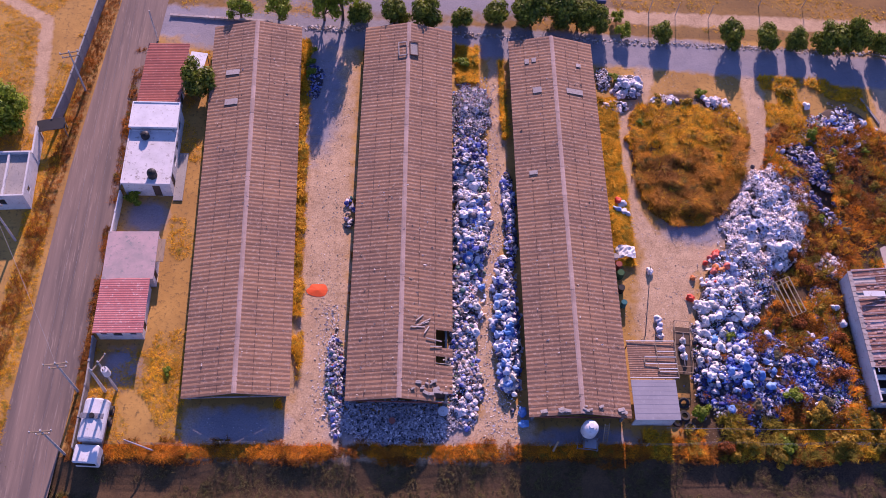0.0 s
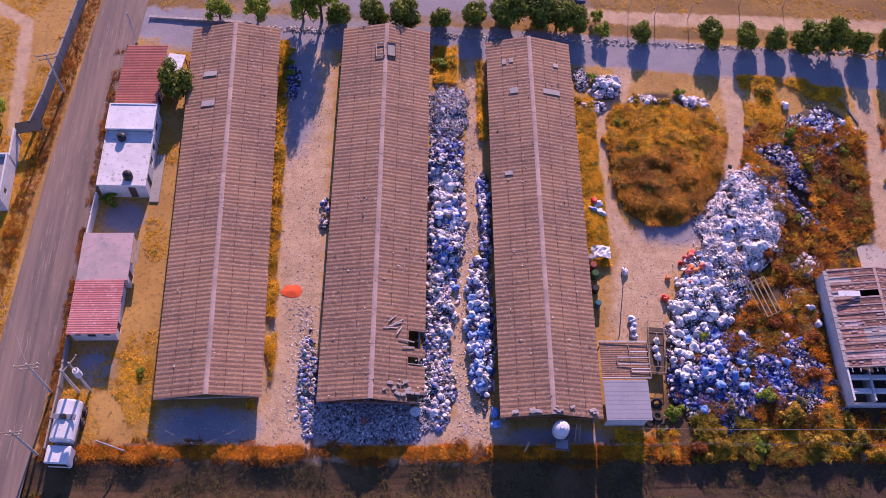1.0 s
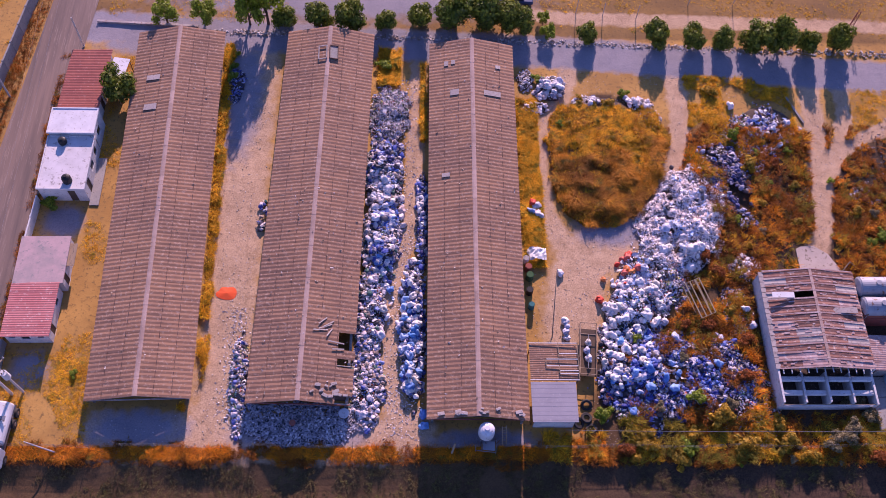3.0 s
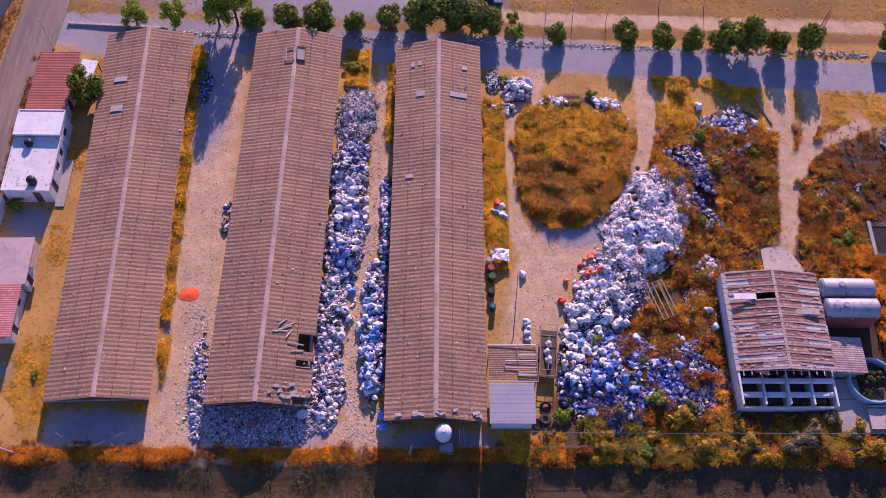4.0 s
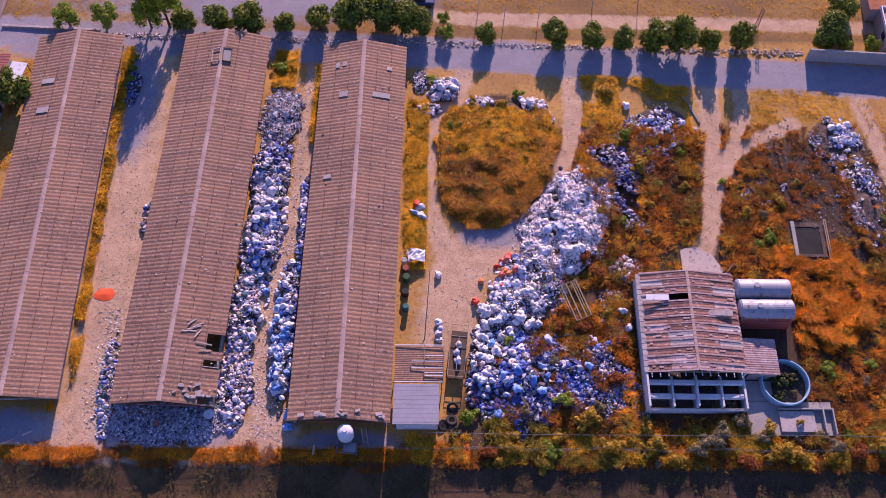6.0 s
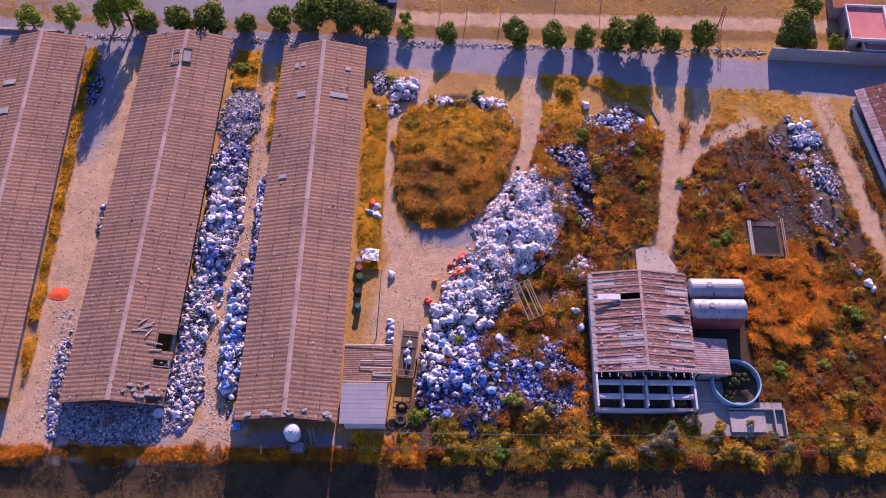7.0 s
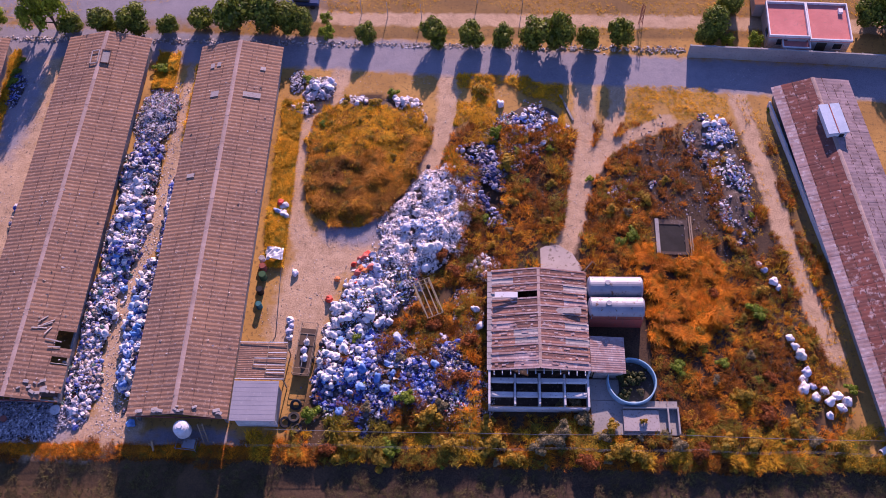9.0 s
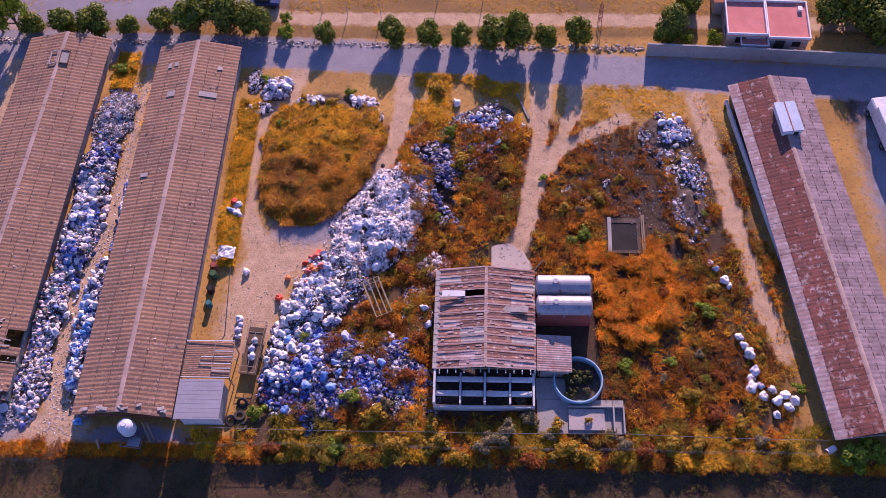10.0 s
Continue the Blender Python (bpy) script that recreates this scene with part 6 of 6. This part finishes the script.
# broken roof pieces on the second shed
for x, y, a, s in ((-15.3, 11.8, 25, 1.4), (-15.0, 12.1, 35, 1.2), (-15.8, 11.4, 5, 1.5), (-14.9, 11.2, 60, 1.0), (-15.6, 12.4, 45, 1.1), (-14.2, 10.2, -8, 1.6), (-14.0, 9.5, 4, 1.2)):
    z = roof_at(x, y)[0] + 0.16
    pl = thing("roof_plank", "broken grey batten lying on the roof", "plank", turned(x, y, a, z) @ Matrix.Rotation(0.25, 4, "Y"), group="broken battens")
    part("plank", box(-s / 2, s / 2, -0.06, 0.06, 0, 0.04), M_PALE, pl)
hatch = thing("roof_hatch", "square hatch frame over the ridge", "hatch", turned(-16.7, 46.4, 1.4))
for sx in (-1, 1):
    m = Matrix.Translation((0, 0, 3.1)) @ Matrix.Rotation(sx * math.atan2(1.15, 5.0), 4, "Y")
    x0, x1 = (0.1, 1.15) if sx > 0 else (-1.15, -0.1)
    if sx > 0:
        part("panel", box(x0, x1, -0.9, 0.9, 0.06, 0.10), M_BLOCK, hatch, m=m)
    for a0, a1, b0, b1 in ((x0, x0 + 0.09, -1.0, 1.0), (x1 - 0.09, x1, -1.0, 1.0), (x0, x1, -1.0, -0.91), (x0, x1, 0.91, 1.0)):
        part("rail", box(a0, a1, b0, b1, 0.10, 0.20), M_PALE if sx < 0 else M_DARKWALL, hatch, m=m)
for x, y, sx, sy in ((-2.1, 40.7, 1.0, 0.8), (-3.0, 45.0, 0.5, 0.7), (-2.2, 45.1, 0.5, 0.6), (2.2, 40.6, 2.0, 0.7), (-36.4, 38.8, 1.5, 0.8), (-36.6, 43.0, 1.6, 0.7), (3.0, 44.6, 0.6, 0.5), (-3.2, 29.6, 0.9, 0.5)):
    z, a, _ = roof_at(x, y)
    pt = thing("roof_patch", "pale sheet patch on a corrugated roof", "roof patch", turned(x, y, 0, z + 0.14) @ Matrix.Rotation(a, 4, "Y"), group="roof patches")
    part("sheet", box(-sx / 2, sx / 2, -sy / 2, sy / 2, 0, 0.03), M_PALE, pt)


def roof_litter(label, ridge, half, y0, y1, n, seed):
    rng = np.random.default_rng(seed)
    out = []
    for _ in range(n):
        x, y = rng.uniform(-half + 0.3, half - 0.3), rng.uniform(y0, y1)
        out.append((ridge + x, y, roof_at(ridge + x, y)[0] + 0.15))
    scatter("roof_litter", label, "litter", M_GRIT, out, (0.03, 0.12), "flake", seed)


roof_litter("small stones and scraps lying on a roof", -17.1, 5.0, 4.5, 28, 190, 101)
roof_litter("small stones and scraps lying on a roof", 0.0, 4.9, 2.5, 46, 150, 102)
roof_litter("small stones and scraps lying on a roof", -33.2, 5.0, 4.6, 46, 90, 103)
rng = np.random.default_rng(104)
for rx, y0 in ((-17.6, 4.5), (-0.1, 2.4)):
    for i in range(15):
        x = rng.uniform(0.2, 4.6) if rx < -10 else rng.uniform(-4.6, 4.6)
        s = rng.uniform(0.12, 0.34)
        st = thing("roof_stone", "pale slab weighing down the roof edge", "slab", turned(rx + x, y0 + rng.uniform(0, 0.7 if rx > -10 else 1.6), rng.uniform(-30, 30), roof_at(rx + x, y0)[0] + 0.14), group="slabs on the roof edge")
        part("slab", box(-s, s, -s * 0.5, s * 0.5, 0, 0.1, bevel=0.02), M_PALE, st)

# ---- ruin with tanks and basin ----
ruin = thing("ruined_barn", "half-roofed barn with patched red and pale tiles", "barn", turned(29.4, 4.2, 0))
M_TILE = mk("patchy_tin_roof", (0.28, 0.14, 0.10), (0.20, 0.10, 0.08), (0.46, 0.37, 0.33), scale=0.8, fine=2.2, rand=0.25, amount=0.5, stretch=(1, 1.8, 1))
RH, RR = 2.3, 0.8
for side in (0, 1):
    n = 13
    w = 10.8 / n
    me = [sheet_mesh("roof_sheet", 2.55, w * 1.04, 2, m, 0.04) for m in (M_TILE, M_FADED, M_PALE)]
    for i in range(n):
        for r in (0, 1):
            if (side, r, i) == (0, 0, 9):
                continue
            kk = random.Random(i * 5 + r + side * 77)
            q = kk.random()
            ob = new("roof_sheet", me[0 if q < 0.62 else (1 if q < 0.86 else 2)])
            ob.parent = ruin
            ang = math.atan2(RR, 4.9)
            m = Matrix.Translation((5.0, 3.4 + (i + 0.5) * w, RH + RR)) @ (Matrix.Rotation(math.pi, 4, "Z") if side == 0 else Matrix()) @ Matrix.Rotation(ang, 4, "Y") @ Matrix.Translation((r * 2.42, 0, 0.03 * (2 - r) + kk.uniform(0, 0.03))) @ Matrix.Rotation(kk.gauss(0, 0.012), 4, "Z")
            ob.matrix_basis = m
for side, sgn in ((0, -1), (1, 1)):
    kk = random.Random(side + 5)
    ang = math.atan2(RR, 4.9) * sgn
    for name, material in (("lap_strip", M_FADED), ("worn_spot", M_FADED)):
        bm = bmesh.new()
        for i in range(14):
            y = 3.4 + i * 10.8 / 13
            if name == "lap_strip":
                for j in range(4):
                    w = kk.uniform(0.04, 0.09)
                    box(sgn * 2.4 + (j - 2) * 1.2, sgn * 2.4 + (j - 1) * 1.2 - 0.02, y - w, y + w, 0.135, 0.155, bm)
            elif i < 13:
                for j in range(5):
                    if kk.random() < 0.3 and not (side == 0 and i == 9):
                        x, w = sgn * (0.6 + 0.95 * j + kk.uniform(-0.15, 0.15)), kk.uniform(0.12, 0.34)
                        v = y + 0.42 + kk.uniform(-0.12, 0.12)
                        box(x - w, x + w, v - 0.08, v + 0.08, 0.125, 0.142, bm)
        tagged(part(name, bm, material, ruin, m=Matrix.Translation((5.0, 0, RH + RR)) @ Matrix.Rotation(ang, 4, "Y")), kind="stuff")
for i in range(6):
    part("ridge_cap", box(4.85, 5.15, 3.4 + i * 1.8, 5.15 + i * 1.8, RH + RR + 0.09, RH + RR + 0.13), M_RIDGE, ruin)
for i in range(18):
    part("edge_tile", box(-0.15, 0.35, 3.4 + i * 0.6, 3.95 + i * 0.6, RH + 0.02, RH + 0.1), M_PALE, ruin)
part("loose_sheet", box(0.6, 2.9, 10.9, 11.5, RH + 0.75, RH + 0.8), M_WHITEP, ruin, "bent white sheet")
part("loose_sheet", box(5.9, 9.2, 9.3, 9.9, RH + 0.55, RH + 0.6), M_PALE, ruin, "long pale sheet")
for x0, x1, y0, y1, h in ((0, 0.2, 0, 14.1, RH), (9.7, 9.9, 3.4, 14.1, RH), (0.2, 9.7, 13.9, 14.1, RH), (4.85, 5.05, 0.2, 3.3, 1.9), (2.5, 2.68, 0.2, 3.3, 1.7), (7.3, 7.48, 0.2, 3.3, 1.7), (9.55, 9.75, 0, 3.3, 1.7), (0.2, 9.55, 0, 0.2, 1.1)):
    part("wall", box(x0, x1, y0, y1, 0, h), M_WALLW, ruin)
for y, z in ((1.0, 1.55), (2.35, 1.8)):
    for x0, x1 in ((0.2, 2.5), (2.68, 4.85), (5.05, 7.3), (7.48, 9.55)):
        part("trough", box(x0, x1, y, y + 0.55, z - 0.35, z, bevel=0.1), M_WALLW, ruin)
for i in range(12):
    part("rafter_end", box(0.5 + i * 0.8, 0.6 + i * 0.8, 2.9, 3.6, RH + 0.02 + (0.5 - abs(i - 5.6) / 11) * RR * 1.2, RH + 0.1 + (0.5 - abs(i - 5.6) / 11) * RR * 1.2), M_WALLW, ruin)
for i in range(5):
    part("beam", box(0.2, 9.7, 3.5 + i * 2.4, 3.65 + i * 2.4, RH - 0.2, RH - 0.02), M_WOOD, ruin)
part("floor", box(0.2, 9.7, 0.2, 13.9, -0.05, 0.03), M_SOIL, ruin)
part("rail", rod((0.2, 0.1, 1.3), (9.6, 0.1, 1.35), 0.03, None, 6), M_WOOD, ruin)
ruin2 = thing("lean_to", "lean-to with grey patched sheets beside the barn", "lean-to", turned(39.4, 7.7))
sheet_roof(ruin2, 0, 3.4, 0, 3.8, 1.9, 1.6, M_FADED, 4)
for x, y in ((3.2, 0.2), (3.2, 3.5), (0.1, 0.2)):
    part("post", box(x, x + 0.12, y, y + 0.12, 0, 1.6), M_WOOD, ruin2)
part("wall", box(0.3, 3.1, 0.05, 0.2, 0, 1.5), M_BLOCK, ruin2)


def lying_tank(y, z, lower, label):
    root = thing("storage_tank", label, "storage tank", turned(39.35, y, 0, z))
    prof = [(0.0, 0.35), (0.12, 0.85), (0.28, 1.0), (5.4, 1.0), (5.56, 0.85), (5.65, 0.35)]
    for name, a0, a1, material in (("shell", -0.25, math.pi - 0.3, M_SILVER), ("underside", math.pi - 0.3, 2 * math.pi - 0.25, lower)):
        bm = bmesh.new()
        angles = [a0 + (a1 - a0) * i / 16 for i in range(17)]
        rings = [[bm.verts.new((x, 1.12 * q * math.cos(a), 1.12 * q * math.sin(a))) for a in angles] for x, q in prof]
        for a, b in zip(rings, rings[1:]):
            for i in range(16):
                bm.faces.new((a[i], a[i + 1], b[i + 1], b[i]))
        for r in (rings[0], rings[-1]):
            bm.faces.new(r)
        part(name, bm, material, root)
    for x in (0.3, 2.8, 5.35):
        part("band", rod((x - 0.04, 0, 0), (x + 0.04, 0, 0), 1.14, 1.14, 28), M_SILVER, root)
    part("manhole", rod((2.0, 0, 1.0), (2.0, 0, 1.26), 0.28, 0.28, 14), M_SILVER, root)
    return root


lying_tank(16.75, 2.15, M_SILVER, "silver steel tank lying on a plinth")
lying_tank(14.45, 2.15, M_TANKRED, "silver steel tank with a rust-red underside on a plinth")
plinth = thing("plinth", "rust-stained brick plinth under two tanks", "plinth", turned(39.35, 12.7))
part("front_wall", box(0.1, 5.5, 0.62, 0.86, 0, 1.9), mk("red_oxide_wall", (0.44, 0.09, 0.065), (0.34, 0.08, 0.06), (0.22, 0.09, 0.07), fine=3, amount=0.4), plinth)
part("back_wall", box(0.1, 5.5, 4.1, 4.4, 0, 1.3), M_TANKRED, plinth)
part("side_wall", box(0.1, 0.4, 1.0, 4.1, 0, 1.3), M_TANKRED, plinth)
part("side_wall", box(5.1, 5.4, 1.0, 4.1, 0, 1.3), M_TANKRED, plinth)

basin = thing("basin", "round pale-blue concrete basin overgrown inside", "basin", turned(43.4, 7.2))
bm = bmesh.new()
prof = [(2.4, 0.0), (2.4, 1.05), (2.36, 1.1), (2.28, 1.1), (2.24, 1.05), (2.24, 0.1)]
rings = [[bm.verts.new((r * math.cos(2 * math.pi * i / 48), r * math.sin(2 * math.pi * i / 48), z)) for i in range(48)] for r, z in prof]
for a, b in zip(rings, rings[1:]):
    for i in range(48):
        bm.faces.new((a[i], a[(i + 1) % 48], b[(i + 1) % 48], b[i]))
part("ring", bm, M_BLUEP, basin)
part("bottom", rod((0, 0, 0.02), (0, 0, 0.12), 2.2, 2.2, 32), M_SOIL, basin)
# leaf colour darkened to carry the shade inside the basin ring
sh = tree("shrub", "dark green shrub growing inside the basin", 1.4, 1.2, 0.1, 99, leaf=mk("shaded_leaves", (0.07, 0.075, 0.015), (0.04, 0.045, 0.012), island=0.5, bump=0, rough=0.7), count=1500, size=0.09, category="shrub", lobes=9, limbs=4)
sh.matrix_basis = Matrix.Translation((43.2, 7.4, 0.1))
sh["category"] = "shrub"
sh2 = plant(SHRUB["grey"], 44.2, 6.3, 0.7, 0.3, z=0.1, label="grey shrub growing inside the basin")
for x, y, q in ((42.4, 8.3, 0.8), (44.4, 8.0, 0.8), (42.6, 6.2, 0.75), (43.5, 7.2, 0.9)):
    plant(sh, x, y, q, x * 3, z=0.1)
plat = thing("platform", "cracked concrete platform with low rim", "platform", turned(39.4, 2.0))
part("slab", box(0, 8.3, 0, 3.4, -0.1, 0.25), M_CONC, plat)
part("raised_slab", box(3.0, 6.4, 0.3, 2.4, 0.25, 0.55), M_PALE, plat)
for x0, x1, y0, y1 in ((3.0, 8.3, 2.5, 2.62), (8.15, 8.3, 0, 2.5), (7.2, 7.35, 0.1, 2.5)):
    part("rim", box(x0, x1, y0, y1, 0.25, 0.8), M_CONC, plat)
part("gutter", box(-0.1, 2.8, 3.45, 5.6, 0.0, 0.2), M_CONC, plat)
for x, y, q in ((36.6, 2.4, 1.6), (38.7, 3.2, 1.4), (37.8, 5.0, 1.1), (35.0, 1.2, 1.5), (40.6, 1.6, 1.2)):
    plant(SHRUB["grey"], x, y, q, x, sz=0.8, label="large dusty grey shrub beside the barn")
plant(SHRUB["yellow"], 41.2, 2.6, 1.1, 2.0, z=0.25, sz=0.7, label="yellow shrub grown over a platform")
plant(SHRUB["yellow"], 44.3, 3.2, 0.45, 1.0, z=0.55, label="small yellow shrub growing on a platform")
pit = thing("pit", "square concrete pit with near-black bottom and broken rim", "pit", turned(47.2, 21.8, -1))
for x0, x1, y0, y1, h in ((0, 0.4, 0, 4.3, 0.35), (3.1, 3.5, 0, 4.3, 0.35), (0.4, 3.1, 3.7, 4.3, 0.35), (0.4, 3.1, 0, 0.35, 0.35)):
    part("rim", box(x0, x1, y0, y1, -0.1, h * (0.4 if x0 else 0.9)), (M_CONC if x0 == 0 else M_SOIL), pit)
# near-black sheet at ground level stands for the pit's shaded depth
part("water", box(0.4, 3.1, 0.35, 3.7, 0.03, 0.08), M_DARK, pit)
for x in (3.55, 3.75):
    part("plank", box(x, x + 0.12, -0.4, 4.6, 0.36, 0.42), M_WOOD, pit)
slab = thing("slab", "broken pale concrete floor slab", "slab", turned(34.9, 19.4))
bm = bmesh.new()
pts = [(0, 0), (3.8, 0), (4.4, 0.6), (3.4, 2.4), (2.0, 3.4), (0.6, 3.3), (0, 3.0)]
a = [bm.verts.new((x, y, -0.05)) for x, y in pts]
b = [bm.verts.new((x, y, 0.14)) for x, y in pts]
bm.faces.new(b)
for i in range(7):
    bm.faces.new((a[i], a[(i + 1) % 7], b[(i + 1) % 7], b[i]))
part("floor", bm, mk("pale_floor", (0.46, 0.38, 0.33), (0.40, 0.33, 0.28), (0.2, 0.16, 0.12), fine=2.5, amount=0.35), slab)
tri = thing("roof_truss", "fallen triangle of old timber", "truss", turned(39.3, 19.5, 0, 0.1))
for a, b in (((0, 0, 0.1), (1.0, 1.1, 0.5)), ((1.0, 1.1, 0.5), (1.9, 0.3, 0.2)), ((0, 0, 0.1), (0.4, -0.3, 0.1))):
    part("timber", rod(a, b, 0.07, 0.07, 5), M_WOOD, tri)

# ---- far shed, truck and pink house ----
M_PALEBLUE = mk("pale_blue_sheet", (0.44, 0.52, 0.62), (0.36, 0.44, 0.54), (0.56, 0.58, 0.62), fine=3, amount=0.4, rough=0.6, bump=0.1)
vent = thing("roof_vent", "grey steel ventilator box on a shed ridge", "ventilator", turned(67.25, 37.2, 6.9, EAVE + RISE - 0.55))
part("housing", box(-1.05, 1.05, -1.9, 1.9, 0, 1.3, bevel=0.04), M_WHITEP, vent)
part("cap", box(-1.15, 1.15, -2.0, 2.0, 1.3, 1.42), M_PALEBLUE, vent)
part("opening", box(0.2, 0.75, -1.93, -1.9, 0.3, 1.0), M_DARK, vent)
part("seam", box(-0.05, 0.05, -2.0, 2.0, 1.42, 1.46), M_RED, vent)
truck = thing("truck", "white box truck parked beside a shed", "truck", turned(78.6, 37.6, 8))
part("box_body", box(-1.2, 1.2, -3.2, 1.4, 0.9, 3.0, bevel=0.05), M_WHITEP, truck)
part("cab", box(-1.1, 1.1, 1.6, 3.2, 0.6, 2.3, bevel=0.15), M_WHITEP, truck)
part("windscreen", box(-0.95, 0.95, 3.15, 3.22, 1.4, 2.1), M_GLASS, truck)
part("chassis", box(-0.9, 0.9, -3.1, 3.1, 0.55, 0.9), M_STEEL, truck)
for x in (-1.15, 0.9):
    for y in (-2.2, 2.3):
        wh = part("wheel", rod((x, y, 0.45), (x + 0.26, y, 0.45), 0.45, 0.45, 18), M_TYRE, truck)
        part("rim", rod((x - 0.02, y, 0.45), (x + 0.28, y, 0.45), 0.2, 0.2, 12), M_STEEL, wh)
ph = thing("house", "flat-roofed house with terracotta roofs and pale rims", "house", turned(62.4, 49.9, -3))
walls(ph, 4.4, 5.2, 2.3, M_PALE, [("w", 1.0, 2.2, 1.0, 2.0), ("s", 1.0, 2.2, 1.0, 2.0)])
flat_roof(ph, 4.4, 5.2, 2.3, M_TERRA, 0.35, M_WHITEP)
ph2 = thing("house", "terracotta-roofed house wing with white rims", "house", turned(67.1, 49.4, -3))
walls(ph2, 4.6, 5.6, 2.2, M_PALE, [("s", 0.8, 2.0, 0, 1.95), ("s", 2.8, 3.8, 0.9, 1.8)])
flat_roof(ph2, 4.6, 5.6, 2.2, M_TERRA, 0.3, M_WHITEP)
ph3 = thing("house", "low porch with purple-brown roof and white rim", "porch", turned(64.0, 48.75, -3))
walls(ph3, 3.0, 1.3, 1.6, M_PALE, [("s", 0.8, 1.6, 0, 1.45)])
flat_roof(ph3, 3.0, 1.3, 1.6, M_TERRA, 0.25, M_WHITEP)
part("skylight", box(3.6, 4.1, 4.2, 4.8, 2.34, 2.7), M_WHITEP, ph2)

ph4 = thing("house", "tiled orange roof wing behind a flat-roofed house", "house", turned(61.6, 55.3, -3))
walls(ph4, 4.2, 3.4, 2.1, M_PALE)
sheet_roof(ph4, -0.2, 4.4, -0.2, 3.6, 2.2, 2.5, mk("orange_tiles", (0.52, 0.20, 0.08), (0.44, 0.16, 0.07), (0.34, 0.13, 0.07), fine=3), 6)

# ---- tanker at the corner ----
tk = thing("tank_truck", "white tanker parked at the yard's corner", "truck", turned(-45.6, 2.3, -3))
bm = bmesh.new()
prof = [(-2.2, 0.55), (-2.1, 0.95), (-1.95, 1.0), (1.6, 1.0), (1.75, 0.95), (1.85, 0.55)]
rings = [[bm.verts.new((1.15 * q * math.cos(2 * math.pi * i / 24), y, 1.75 + 0.9 * q * math.sin(2 * math.pi * i / 24))) for i in range(24)] for y, q in prof]
for a, b in zip(rings, rings[1:]):
    for i in range(24):
        bm.faces.new((a[i], a[(i + 1) % 24], b[(i + 1) % 24], b[i]))
bm.faces.new(rings[0][::-1])
bm.faces.new(rings[-1])
part("tank", bm, M_WHITEP, tk)
part("walkway", box(-1.05, 1.05, -0.25, 0.25, 2.62, 2.68), M_STEEL, tk)
part("hatch", rod((0, 0, 2.6), (0, 0, 2.85), 0.25, 0.25, 12), M_BLACKP, tk)
part("chassis", box(-0.9, 0.9, -4.0, 2.0, 0.55, 0.85), M_STEEL, tk)
cab = part("cab", box(-1.1, 1.1, -4.2, -2.5, 0.6, 2.1, bevel=0.12), M_WHITEP, tk)
part("windscreen", box(-0.95, 0.95, -4.24, -4.18, 1.3, 1.95), M_GLASS, cab)
for x in (-1.15, 0.9):
    for y in (-3.3, 0.2, 1.3):
        wh = part("wheel", rod((x, y, 0.45), (x + 0.26, y, 0.45), 0.45, 0.45, 18), M_TYRE, tk)
        part("rim", rod((x - 0.02, y, 0.45), (x + 0.28, y, 0.45), 0.2, 0.2, 12), M_STEEL, wh)
# parked car and posts beyond the lane
car = thing("car", "dark blue car parked under trees", "car", turned(6.0, 57.6, 88))
part("body", box(-0.85, 0.85, -2.1, 2.1, 0.35, 0.95, bevel=0.15), mk("blue_car_paint", (0.05, 0.07, 0.16), (0.04, 0.06, 0.14), rough=0.3, fine=9, bump=0), car)
part("cabin", box(-0.72, 0.72, -1.0, 1.1, 0.95, 1.45, bevel=0.18), M_GLASS, car)
for x in (-0.9, 0.7):
    for y in (-1.3, 1.35):
        part("wheel", rod((x, y, 0.32), (x + 0.2, y, 0.32), 0.32, 0.32, 16), M_TYRE, car)
for x, y in ((27.9, 57.6), (33.6, 57.6), (13.5, 56), (16.8, 55.5), (21.0, 55.2)):
    g = thing("field_post", "thin pale post at the field's edge", "post", turned(x, y), group="posts at the field")
    part("shaft", rod((0, 0, -0.1), (0, 0, 2.4), 0.05, 0.04, 7), M_POLE, g)
rp = thing("lattice_mast", "red lattice steel mast at the field's edge", "mast", turned(47.9, 54.2))
for x, y in ((-0.25, -0.25), (0.25, -0.25), (0, 0.25)):
    part("leg", rod((x, y, -0.1), (x * 0.7, y * 0.7, 3.2), 0.04, 0.035, 6), M_RED, rp)
for i in range(6):
    z = 0.3 + 0.5 * i
    part("brace", rod((-0.23, -0.23, z), (0.22, -0.22, z + 0.4), 0.025, None, 5), M_RED, rp)
    part("brace", rod((0.22, -0.22, z), (0.0, 0.22, z + 0.4), 0.025, None, 5), M_RED, rp)
barrel = thing("drum", "white drum lying beside the far shed", "drum", turned(66.6, 0.8, 30, 0.3))
part("barrel", rod((-0.45, 0, 0), (0.45, 0, 0), 0.32, 0.32, 16), M_WHITEP, barrel)
part("mouth", rod((-0.46, 0, 0), (-0.44, 0, 0), 0.25, 0.25, 16), M_DARK, barrel)
